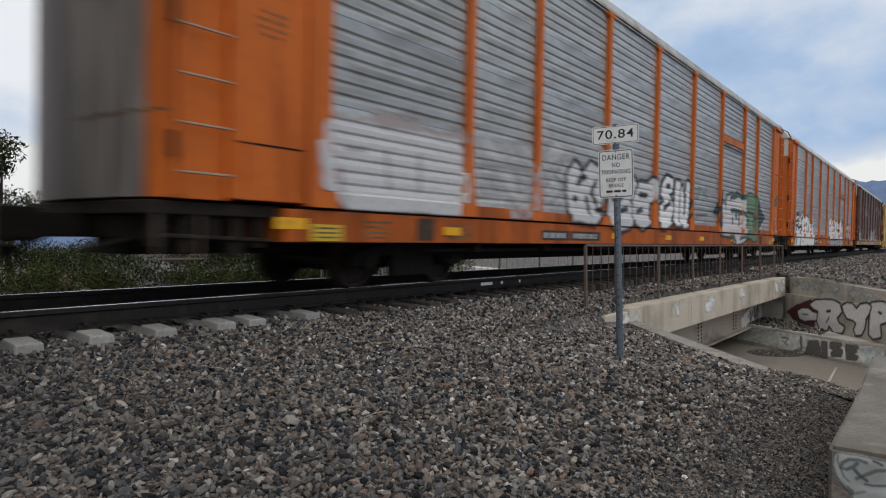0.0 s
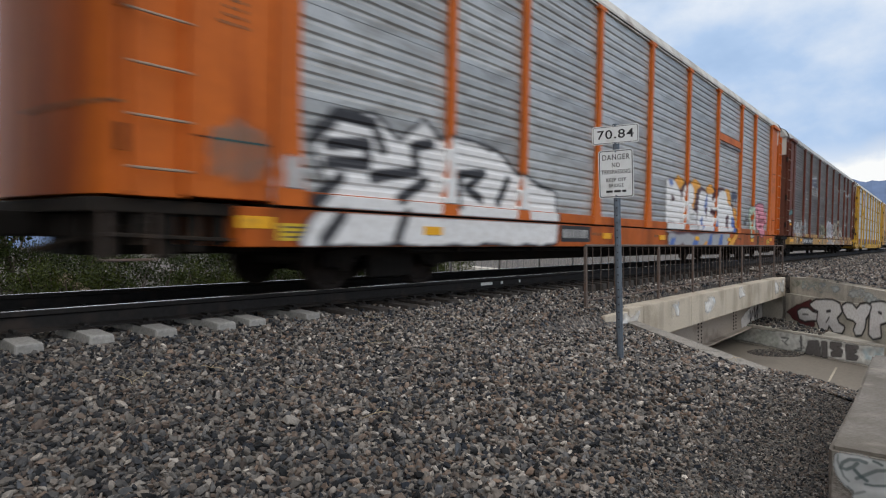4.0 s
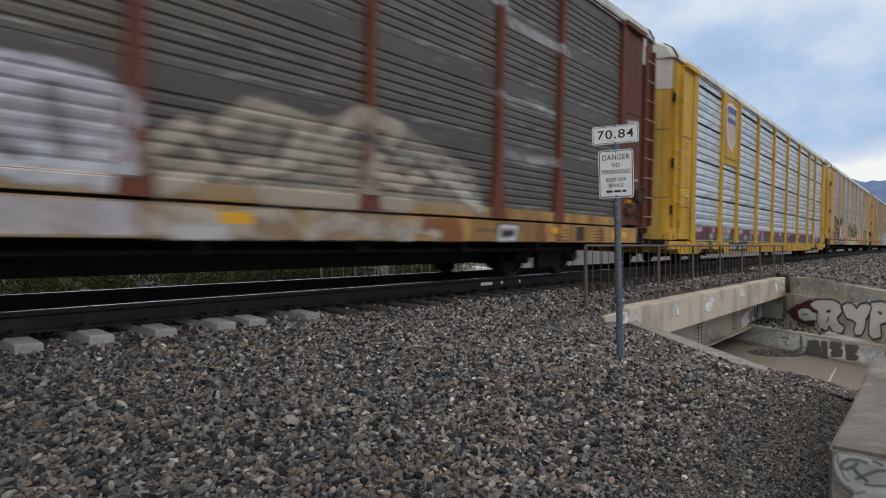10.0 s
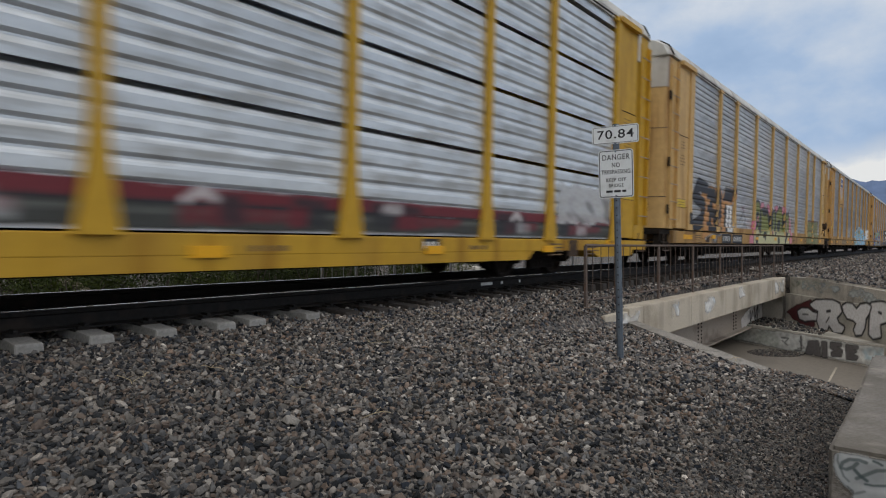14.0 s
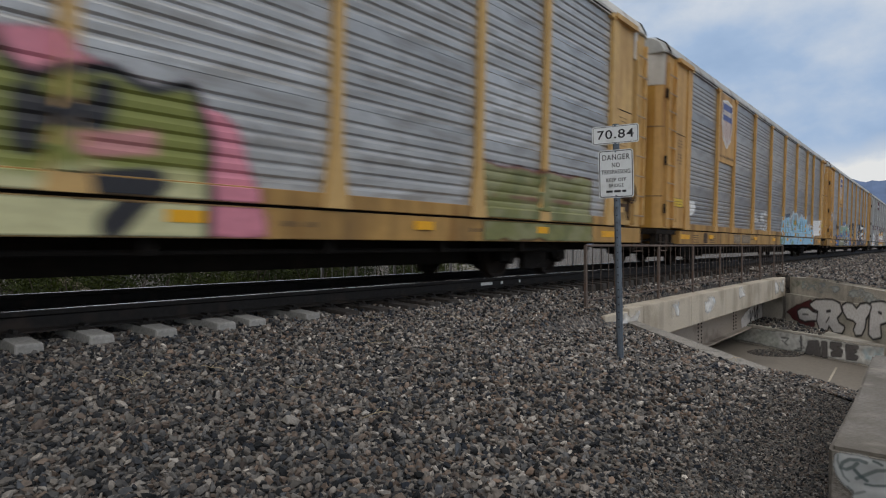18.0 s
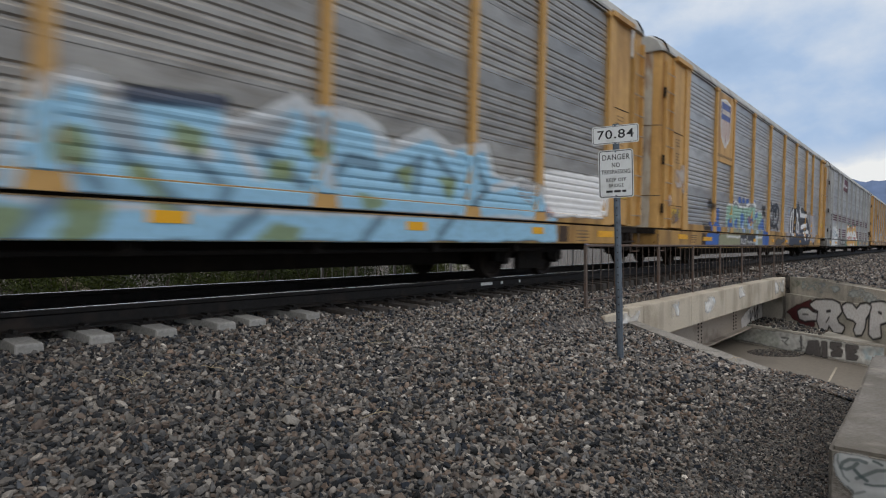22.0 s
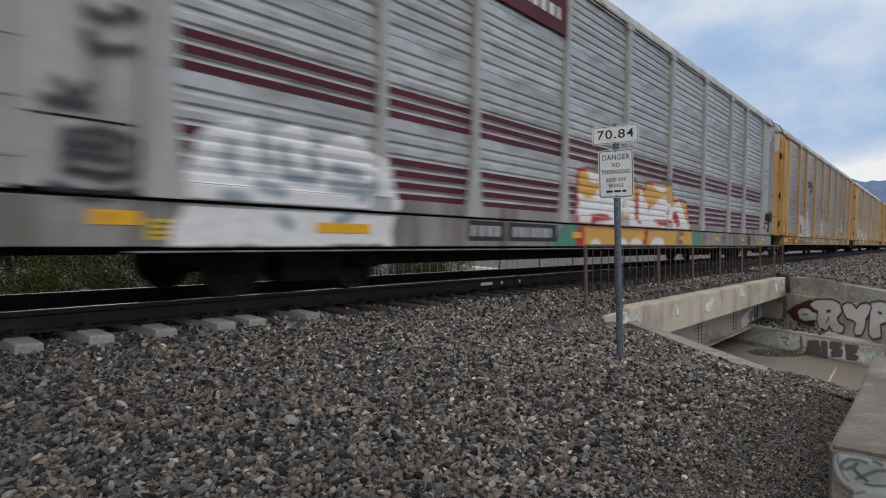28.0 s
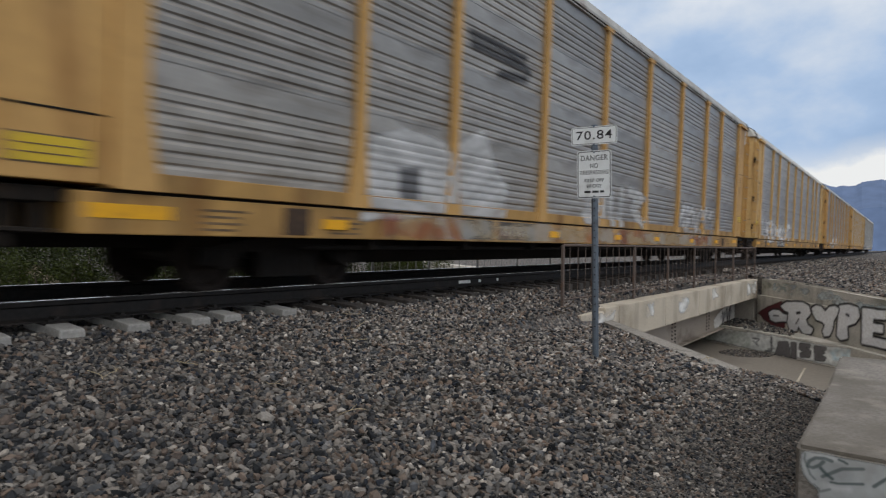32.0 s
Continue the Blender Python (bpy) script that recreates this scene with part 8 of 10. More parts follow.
def bogie_meshes():
    if "frame" not in SHARED:
        side = [(-1.12, 0.30), (-1.12, 0.47), (-0.62, 0.56), (-0.30, 0.60), (0.30, 0.60), (0.62, 0.56), (1.12, 0.47), (1.12, 0.30), (0.72, 0.30), (0.60, 0.44), (0.42, 0.44), (0.40, 0.16), (-0.40, 0.16), (-0.42, 0.44), (-0.60, 0.44), (-0.72, 0.30)]
        bm = bmesh.new()
        a = [bm.verts.new((x, -0.06, z)) for x, z in side]
        b = [bm.verts.new((x, 0.06, z)) for x, z in side]
        bm.faces.new(a)
        bm.faces.new(b[::-1])
        for i in range(len(side)):
            j = (i + 1) % len(side)
            bm.faces.new((a[j], a[i], b[i], b[j]))
        for k in range(5):
            rod(bm, (-0.24 + 0.12 * k, -0.02, 0.18), (-0.24 + 0.12 * k, -0.02, 0.46), 0.05, 8)
        bmesh.ops.recalc_face_normals(bm, faces=bm.faces)
        SHARED["frame"] = mesh_of("side_frame", bm, under_black)
        SHARED["bolster"] = mesh_of("bolster", box(box(bmesh.new(), -0.2, 0.2, -1.05, 1.05, 0.36, 0.56, 0.02), -0.8, 0.8, -0.1, 0.1, 0.2, 0.3), under_black)
        SHARED["box"] = mesh_of("axle_box", rod(bmesh.new(), (0, -0.10, 0), (0, 0.08, 0), 0.11, 12), under_black)
    return SHARED


front_axles, rear_axles = [], []


def stencils(name, car, x0, x1, z0, z1, n_, seed, ground, ink, y=-HALF):
    p = part(name, slab(x0, x1, y - 0.005, y, z0, z1), ground, car)
    bars(n_, (x1 - x0) * 0.84, (z1 - z0) * 0.68, ink, seed, p, pose(x0 + (x1 - x0) * 0.09, y - 0.008, z0 + (z1 - z0) * 0.16))


def autorack(label, post_mat, panel_mat, roof_mat, end_mat, sill_mat, seed, ribs=(7, 9), slots=False, low=False, sill_ext=(0.55, 0.55), end_marks=False, hood=None, logo=None, door_mat=None, bay=(1.12, 1.68), brake=False, placards=False, plates=(1.75, 1.75), number_at=(4.8, 5.65, 5.8, 7.0), number_z=(0.64, 0.93), side_rod=False, sill0=0.605, keel=0.255, strip=0.0, notices=(), number_paint=None, deco=()):
    car = thing("autorack", label, "railcar", group="cars of the train")
    r = random.Random(seed)
    bx, px = BODY / 2, PANEL / 2
    # frame
    sill = bmesh.new()
    box(sill, -px - sill_ext[0], px + sill_ext[1], -HALF, HALF, 0.48 if low else sill0, 0.68 if low else SILL1, 0.012)
    if low:     # the sill is deeper between the bogies
        belly = [(-px + 3.1, 0.481), (-px + 3.3, 0.34), (px - 3.3, 0.34), (px - 3.1, 0.481)]
        fish = bmesh.new()
        fa = [fish.verts.new((x, -HALF + 0.002, z)) for x, z in belly]
        fb = [fish.verts.new((x, HALF - 0.002, z)) for x, z in belly]
        fish.faces.new(fa)
        fish.faces.new(fb[::-1])
        for i in range(4):
            fish.faces.new((fa[(i + 1) % 4], fa[i], fb[i], fb[(i + 1) % 4]))
        bmesh.ops.recalc_face_normals(fish, faces=fish.faces)
        part("sill_belly", fish, sill_mat, car)
        for e in (-1, 1):
            skirt = [(e * (px + 1.1), 0.481), (e * (px + 1.0), 0.36), (e * (px - 0.62), 0.345), (e * (px - 0.98), 0.481)]
            bm = bmesh.new()
            fa = [bm.verts.new((x, -HALF + 0.002, z)) for x, z in skirt]
            fb = [bm.verts.new((x, HALF - 0.002, z)) for x, z in skirt]
            bm.faces.new(fa)
            bm.faces.new(fb[::-1])
            for i in range(4):
                bm.faces.new((fa[(i + 1) % 4], fa[i], fb[i], fb[(i + 1) % 4]))
            bmesh.ops.recalc_face_normals(bm, faces=bm.faces)
            part("sill_skirt", bm, sill_mat, car, "deeper end of the sill")
    part("side_sill", sill, sill_mat, car)
    lift = -0.19 if low else 0.0
    if low:
        part("kick_plate", slab(-px, px, -HALF + 0.03, HALF - 0.03, 0.70, RACK1 + lift), panel_mat, car)
        part("panel_cap", slab(-px, px, -HALF + 0.03, HALF - 0.03, EAVE + lift + 0.03, EAVE), panel_mat, car)
    else:
        part("rack_rail", slab(-px, px, -HALF - 0.02, HALF + 0.02, RACK0, RACK1, 0.008), sill_mat, car)
    if side_rod:
        part("side_rod", slab(-px - 0.3, px + 0.3, -HALF + 0.015, -HALF + 0.05, 0.508, 0.524), sill_mat, car, "thin painted rail below the sill")
    part("centre_sill", box(slab(-bx + 0.3, bx - 0.3, -0.35, 0.35, 0.45, 0.95), -px + 3.35, px - 3.35, -0.5, 0.5, keel, 0.95), under_black, car)
    part("deck_pan", slab(-px - 0.3, px + 0.3, -HALF + 0.05, HALF - 0.05, SILL1 - 0.02, SILL1 + 0.03), under_black, car)
    pipe = bmesh.new()
    rod(pipe, (-px + 2, -HALF + 0.25, 0.50), (px - 2, -HALF + 0.25, 0.50), 0.03, 6)
    for k in range(9):
        box(pipe, -px + 3.0 + k * 2.05, -px + 3.1 + k * 2.05, -HALF + 0.1, HALF - 0.1, 0.48, 0.75)
    part("brake_rigging", pipe, under_black, car)
    # sheets and posts of the camera's side, plain sheets on the other
    tints = {}
    for i, w in enumerate(BAYS):
        if w not in tints:
            tints[w] = sheet_mesh(w, panel_mat, ribs, slots, "panel")
        for k in range(SHEETS):
            part("panel", tints[w], None, car, at=pose(-px + POSTS[i], -HALF + 0.03, RACK1 + lift + k * SHEET))
            if k % 2 == 0:
                part("panel", tints[w], None, car, at=pose(-px + POSTS[i] + w, HALF - 0.03, RACK1 + lift + k * SHEET, 0, 0, 180))
                part("panel", tints[w], None, car, at=pose(-px + POSTS[i] + w, HALF - 0.03, RACK1 + lift + (k + 1) * SHEET, 0, 0, 180))
    bm = bmesh.new()
    zs = (RACK0, 1.14, 1.3, 1.5, 1.7, 1.95, EAVE)
    ring = []
    for z in zs:
        h = post_half(z)
        z -= 0.32 if low and z < 2.0 else 0.0
        ring.append([bm.verts.new(v) for v in ((-h, 0.03, z), (-h, -0.05, z), (h, -0.05, z), (h, 0.03, z))])
    for a, b in zip(ring, ring[1:]):
        for k in range(4):
            bm.faces.new((a[k], a[(k + 1) % 4], b[(k + 1) % 4], b[k]))
    bm.faces.new(ring[0][::-1])
    bm.faces.new(ring[-1])
    box(bm, -0.17, 0.17, -0.055, 0.03, EAVE - 0.05, EAVE + 0.03)
    bmesh.ops.recalc_face_normals(bm, faces=bm.faces)
    pm = mesh_of("post", bm, post_mat)
    for p in POSTS:
        part("post", pm, None, car, at=pose(-px + p, -HALF, 0))
        part("post", pm, None, car, at=pose(-px + p, HALF, 0, 0, 0, 180))
    # roof, with low cross ribs and a rounded end
    prof = [(-HALF - 0.03, EAVE + 0.05), (-HALF - 0.03, EAVE + 0.10), (-HALF + 0.08, 5.44), (-HALF + 0.30, 5.58), (-HALF + 0.9, 5.68), (0, 5.72),
            (HALF - 0.9, 5.68), (HALF - 0.30, 5.58), (HALF - 0.08, 5.44), (HALF + 0.03, EAVE + 0.10), (HALF + 0.03, EAVE + 0.05)]
    bm = bmesh.new()
    stations = [(-bx + 0.02, 0.90), (-bx + 0.12, 0.965), (-bx + 0.4, 1.0), (bx - 0.4, 1.0), (bx - 0.12, 0.965), (bx - 0.02, 0.90)]
    rings = []
    for x, k in stations:
        rings.append([bm.verts.new((x, y * (0.5 + 0.5 * k), EAVE + 0.05 + (z - EAVE - 0.05) * k)) for y, z in prof])
    for a, b in zip(rings, rings[1:]):
        for i in range(len(prof)):
            j = (i + 1) % len(prof)
            bm.faces.new((a[i], a[j], b[j], b[i]))
    bm.faces.new(rings[0][::-1])
    bm.faces.new(rings[-1])
    bmesh.ops.recalc_face_normals(bm, faces=bm.faces)
    roof = part("roof", bm, roof_mat, car)
    part("eave_rail", slab(-px, px, -HALF - 0.012, -HALF + 0.03, EAVE, EAVE + 0.050), roof_mat, car)
    part("eave_line", slab(-px, px, -HALF - 0.020, -HALF - 0.010, EAVE + 0.030, EAVE + 0.048), under_black, car, "thin dark joint under the eave")
    part("eave_rail", slab(-px, px, HALF - 0.03, HALF + 0.005, EAVE, EAVE + 0.052), under_black, car)
    for s in (-1, 1):
        lo, hi = sorted((s * (bx - 0.30), s * (bx - 0.26)))
        ridge = [(y * 1.0 + (0.012 if y > 0 else -0.012), z + 0.012) for y, z in prof]
        part("roof_band", sweep(ridge, lo, hi), under_black, roof, "dark band at the roof end")

    # ends
    def along_x(a, b):
        return sorted((s * (px + a), s * (px + b)))
    for s in (-1, 1):
        a, b = along_x(-0.02, 0.24)
        foot = 0.735 if low else SILL1 + 0.06
        part("end_post", slab(a, b, -HALF - 0.045, HALF + 0.045, 0.69 if low else RACK0, EAVE + 0.02, 0.02), end_mat, car)
        bay0, bay1 = bay if s < 0 else (1.18, 1.74)
        a, b = along_x(0.24, bay0 - (0.0 if s < 0 else 0.12))
        part("end_panel", slab(a, b, -HALF - 0.005, HALF + 0.005, foot, EAVE + 0.04, 0.012), end_mat, car)
        for z in (1.55, 3.35):
            part("seam", slab(a + 0.05, b - 0.05, -HALF - 0.011, -HALF - 0.004, z, z + 0.018), under_black, car)
        a, b = along_x(bay0 - 0.12, bay0)
        part("hinge_gap", slab(a, b, -HALF + 0.16, HALF - 0.16, SILL1, EAVE), under_black, car, "dark gap between side and end door")
        a, b = along_x(bay0, bay1)
        ladder = part("ladder_bay", slab(a, b, -HALF + 0.03, HALF - 0.03, foot - 0.02, EAVE + 0.04, 0.01), end_mat, car)
        rung = SHARED.get("rung")
        if rung is None:
            rung = SHARED["rung"] = mesh_of("rung", rod(bmesh.new(), (-0.27, 0, 0), (0.27, 0, 0), 0.013, 6), lit_rung)
        for k in range(9):
            part("rung", rung, None, ladder, at=pose((a + b) / 2, -HALF - 0.05, 1.22 + 0.43 * k))
        stile = SHARED.get("stile")
        if stile is None:
            stile = SHARED["stile"] = {}
        if end_mat not in stile:
            stile[end_mat] = mesh_of("stile", slab(-0.022, 0.022, -0.085, 0.0, 1.02, 4.95, 0.005), end_mat)
        for x in (a + 0.03, b - 0.03):
            part("stile", stile[end_mat], None, ladder, at=pose(x, -HALF + 0.03, 0))
        # radial end doors, ribbed
        for ys in (-1, 1):
            e0, e1 = px + bay1 + 0.01, px + 1.93
            curve = [(e0 + (e1 - e0) * math.sin(u), 0.02 + (HALF - 0.06) * math.cos(u)) for u in [math.pi / 2 * k / 12 for k in range(13)]]
            if door_mat:        # the side's own colour goes a little way round the corner
                turn_in = curve[:5] + [(curve[4][0], 0.6), (e0, 0.6)]
                part("end_corner", prism([(s * (x + 0.004), ys * (y + 0.004)) for x, y in turn_in], foot - 0.012, 5.352), end_mat, car)
            curve += [(e1 + 0.002, 0.012), (e0, 0.012)]
            door = part("end_door", prism([(s * x, ys * y) for x, y in curve], foot - 0.01, 5.35), door_mat or end_mat, car, "rounded end door")
            if ys < 0:
                for z in (1.75, 3.42):
                    rim = [(x + 0.006, y + 0.006) for x, y in curve[:-2]] + [(x - 0.03, y - 0.03) for x, y in curve[-3::-1]]
                    part("door_seam", prism([(s * x, ys * y) for x, y in rim], z, z + 0.022), faint_ink, door)
                for z in (1.35, 2.5, 4.1):
                    hinge = rod(bmesh.new(), (s * (px + bay1 + 0.03), -HALF - 0.015, z), (s * (px + bay1 + 0.03), -HALF - 0.015, z + 0.22), 0.03, 8)
                    part("hinge", hinge, floor_iron, door)
        a, b = along_x(-0.02, 1.05)
        part("eave_bracket", prism([(a, -HALF - 0.10), (b, -HALF - 0.10), (b, -HALF), (a, -HALF)], EAVE - 0.03, EAVE + 0.07), end_mat, car, "overhanging bracket under the roof end")
        if hood:
            if s < 0:
                cap_curve = [(x + 0.012, y + 0.008) for x, y in curve[:-1]] + [(e0 + 0.02, 0.012)]
                for ys in (-1, 1):
                    part("end_hood", prism([(s * x, ys * y) for x, y in cap_curve], 4.42, 5.36), hood_white, car, "white-painted top of the end door")
            else:
                a, b = along_x(bay0 - 0.10, bay0 + 0.04)
                part("end_hood", slab(a, b, -HALF - 0.012, -HALF + 0.10, 4.55, EAVE + 0.05, 0.01), hood_white, car, "white-painted top of the side")
        for k in (0.28, 0.97):
            a, b = along_x(k, k + 0.03)
            part("grab_bar", rod(bmesh.new(), ((a + b) / 2, -HALF - 0.05, 1.15), ((a + b) / 2, -HALF - 0.05, 1.62), 0.012, 6), end_mat, car)
        # end platform, coupler, steps
        lo, hi = sorted((s * (px + 0.52), s * (bx - 0.02)))
        part("end_platform", slab(lo, hi, -HALF + 0.10, HALF - 0.10, 0.52 if low else 0.85, 0.685 if low else SILL1 + 0.02, 0.01), floor_iron, car)
        rg_ = random.Random(seed + s)
        for k in range(5):
            xx = s * (px + 0.7 + 0.26 * k)
            part("bracket", slab(xx - 0.05, xx + 0.05, -HALF + 0.14, -HALF + 0.3, rg_.uniform(0.45, 0.62), 0.86, 0.01), floor_iron, car)
        part("pipe", rod(bmesh.new(), (s * (px + 0.6), -HALF + 0.12, 0.62), (s * (bx - 0.1), -HALF + 0.12, 0.66), 0.022, 6), floor_iron, car)
        part("brake_hose", rod(bmesh.new(), (s * (bx - 0.5), -HALF + 0.2, 0.78), (s * (bx + 0.12), -0.5, 0.5), 0.03, 6), floor_iron, car)
        part("end_sill", slab(s * (bx - 0.2) - 0.1, s * (bx - 0.2) + 0.1, -0.9, 0.9, 0.62, 0.84, 0.02), floor_iron, car)
        if brake and s > 0:
            hb = bmesh.new()
            box(hb, px + 0.42, px + 0.80, -HALF - 0.10, -HALF, 1.28, 1.44, 0.02)
            box(hb, px + 0.62, px + 0.86, -HALF - 0.16, -HALF, 1.50, 1.78, 0.04)
            rod(hb, (px + 0.74, -HALF - 0.10, 1.1), (px + 0.74, -HALF - 0.10, 1.55), 0.03, 8)
            for k in range(14):
                u, w_ = 6.2832 * k / 14, 6.2832 * (k + 1) / 14
                rod(hb, (px + 0.76 + 0.20 * math.cos(u), -HALF - 0.17, 1.66 + 0.20 * math.sin(u)), (px + 0.76 + 0.20 * math.cos(w_), -HALF - 0.17, 1.66 + 0.20 * math.sin(w_)), 0.016, 6)
            for k in range(4):
                u = 0.4 + math.pi / 2 * k
                rod(hb, (px + 0.76, -HALF - 0.17, 1.66), (px + 0.76 + 0.20 * math.cos(u), -HALF - 0.17, 1.66 + 0.20 * math.sin(u)), 0.012, 6)
            part("hand_brake", hb, pad_rust, car, "rusty hand brake wheel with its gear box")
            part("brake_step", slab(px + 0.12, px + 0.45, -HALF - 0.14, -HALF, 1.24, 1.36, 0.01), end_mat, car)
        st = bmesh.new()
        x = s * (bx - 0.28)
        rod(st, (x - 0.2, -HALF + 0.02, 0.45), (x + 0.2, -HALF + 0.02, 0.45), 0.012, 6)
        rod(st, (x - 0.2, -HALF + 0.02, 0.45), (x - 0.2, -HALF + 0.02, 0.85), 0.012, 6)
        rod(st, (x + 0.2, -HALF + 0.02, 0.45), (x + 0.2, -HALF + 0.02, 0.85), 0.012, 6)
        part("stirrup_step", st, rust_iron, car)
        cp = bmesh.new()
        lo, hi = sorted((s * (bx - 0.5), s * (bx + 0.42)))
        box(cp, lo, hi, -0.11, 0.11, 0.62, 0.86, 0.03)
        lo, hi = sorted((s * (bx + 0.34), s * (bx + 0.62)))
        box(cp, lo, hi, -0.17, 0.13, 0.58, 0.90, 0.04)
        rod(cp, (s * bx, 0.35, 0.7), (s * (bx + 0.6), 0.1, 0.45), 0.035, 8)
        part("coupler", cp, under_black, car)
        # yellow marks at each end
        low_end = -0.17 if low else 0.0
        if placards:
            a, b = along_x(-0.28, 0.16)
            pl = part("placard", slab(a, b, -HALF - 0.006, -HALF, 0.62 + low_end, 0.80 + low_end), placard, car, "yellow placard with small print")
            for k in range(3):
                part("print_line", slab(a + 0.05, b - 0.05, -HALF - 0.008, -HALF - 0.005, 0.65 + 0.05 * k + low_end, 0.67 + 0.05 * k + low_end), faint_ink, pl)
            a, b = along_x(0.22, 0.62)
        else:
            a, b = along_x(-0.30, 0.42)
        part("reflector", slab(a, b, -HALF - 0.006, -HALF, 0.74 + low_end, 0.86 + low_end), reflect, car, "yellow reflective strip")
        z = plates[0] if s < 0 else plates[1]
        a, b = along_x(0.40, 1.0)
        if end_mat in YELLOWS:
            pl = part("data_plate", slab(a, b, -HALF - 0.012, -HALF - 0.006, z - 0.2, z, 0.002), placard, car, "yellow data plate")
            part("plate_edge", slab(a - 0.012, b + 0.012, -HALF - 0.008, -HALF - 0.005, z - 0.214, z + 0.014), faint_ink, pl)
            for zz in (z - 0.14, z - 0.075):
                part("print_line", slab(a + 0.06, b - 0.06, -HALF - 0.0145, -HALF - 0.0125, zz, zz + 0.011), faint_ink, pl)
        a, b = along_x(0.42, 0.85)
        for k in range(7):
            w_ = (b - a) * r.uniform(0.55, 1.0)
            bars(2, w_, 0.035, faint_ink, seed + k + s, car, pose((a + b - w_) / 2, -HALF - 0.009, 2.62 + 0.075 * k + (0.12 if k > 3 else 0)))
    # bogies with turning wheelsets
    meshes = bogie_meshes()
    for s in (-1, 1):
        bog = part("bogie", meshes["bolster"], None, car, at=pose(s * (px - 2.02), 0, 0))
        for y in (-1.0, 1.0):
            part("side_frame", meshes["frame"], None, bog, at=pose(0, y, 0, 0, 0, 0 if y < 0 else 180))
        for k, a in enumerate((-0.87, 0.87)):
            for y in (-1.0, 1.0):
                part("axle_box", meshes["box"], None, bog, at=pose(a, y, 0.36))
            ws = part("wheelset", wheelset_mesh(), None, bog, at=pose(a, 0, WHEEL_R))
            (rear_axles if k else front_axles).append(ws)
    # reflectors, number boxes and small stencils along the sill
    dz = -0.25 if low else 0.0
    for k, p in enumerate((2.1, 7.55, 10.7, 13.4, 16.65, 19.7)):
        longer = 0.45 if side_rod and k == 0 else 0.0
        part("reflector", slab(-px + p - longer, -px + p + 0.36, -HALF - 0.022, -HALF, 0.71 + strip + dz, 0.82 + strip + dz), reflect, car, "yellow reflective strip")
    for p in (1.55, PANEL - 1.9):
        part("jacking_pad", slab(-px + p, -px + p + 0.35, -HALF - 0.004, -HALF + 0.01, sill0 + 0.03 + dz, SILL1 - 0.03 + dz, 0.003), pad_rust, car, "rusty jacking pad in the sill")
    for p in (0.6, 2.2, PANEL - 2.6, PANEL - 1.2):
        for k in range(4):
            w_ = r.uniform(0.34, 0.55)
            part("stencil_bar", slab(-px + p, -px + p + w_, -HALF - 0.003, -HALF, 0.655 + dz + 0.06 * k, 0.678 + dz + 0.06 * k), faint_ink, car)
    for k, (a, b, z0, z1) in enumerate(notices):
        stencils("notice", car, -px + a, -px + b, z0, z1, 3, seed + 5 + k, stencil_black, stencil_white)
    for k in (0, 2):
        stencils("number_box", car, -px + number_at[k], -px + number_at[k + 1], number_z[0] + dz, number_z[1] + dz, 4 if k == 0 else 7, seed + k, *(number_paint or (stencil_black, stencil_grey)))
    for k in range(4):
        x = -px + 7.4 + 3.4 * k + r.uniform(-0.5, 0.5)
        bars(3, 0.5, 0.07, faint_ink, seed + k, car, pose(x, -HALF - 0.004, 0.76 + dz))
    y = -HALF - 0.045
    if end_marks:
        for xa in (-px - 1.1, px + 0.3):
            part("end_stripe", slab(xa, xa + 0.62, -HALF - 0.010, -HALF - 0.005, 1.60, 1.70), stencil_white, car, "white strip on the end")
            part("end_stripe", slab(xa, xa + 0.80, -HALF - 0.010, -HALF - 0.005, 1.47, 1.57), reflect, car, "yellow strip on the end")
    if logo == "shield":
        x0, x1 = -px + POSTS[1] + 0.02, -px + POSTS[2] - 0.02
        pl = part("emblem_plate", slab(x0, x1, -HALF - 0.012, -HALF + 0.02, RACK1 + 2 * SHEET - 0.06, EAVE), end_mat, car, "plain painted emblem panel")
        xm = (x0 + x1) / 2
        part("emblem_edge", shield_mesh(1.08, 1.40), stencil_white, pl, "pale edge of the shield", at=pose(xm, -HALF - 0.0125, 3.50))
        part("emblem", shield_mesh(1.00, 1.30), shield_pale, pl, "faded shield shape", at=pose(xm, -HALF - 0.0155, 3.55))
        part("emblem_band", slab(xm - 0.49, xm + 0.49, -HALF - 0.024, -HALF - 0.018, 4.34, 4.84), shield_blue, pl, "faded blue band")
        part("emblem_band", slab(xm - 0.44, xm + 0.44, -HALF - 0.028, -HALF - 0.023, 4.50, 4.64), shield_pale, pl, "pale stripe")
        for k in range(5):
            xx = xm - 0.34 + 0.17 * k
            part("emblem_stripe", slab(xx - 0.03, xx + 0.03, -HALF - 0.024, -HALF - 0.020, 3.78 - 0.10 * (k == 2) + 0.05 * (k in (0, 4)), 4.33), shield_red, pl)
        bars(9, 1.6, 0.10, faint_ink, seed + 50, pl, pose(x0 + 0.22, -HALF - 0.016, 3.20))
    elif logo == "bar":
        x0, x1 = -px + POSTS[6] + 0.06, -px + POSTS[7] - 0.06
        part("emblem_bar", slab(x0, x1, -HALF - 0.02, -HALF + 0.02, 3.72, 3.92), end_mat, car, "orange painted strip across a bay")
        # no second bar: a dark strip painted as the orange strip's shadow
        part("emblem_bar", slab(x0, x1, -HALF - 0.012, -HALF + 0.02, 3.62, 3.70), door_dark, car, "dark strip for the shadow below the orange one")
    elif logo == "maroon":
        x0, x1 = -px + POSTS[2] + 0.06, -px + POSTS[3] - 0.06
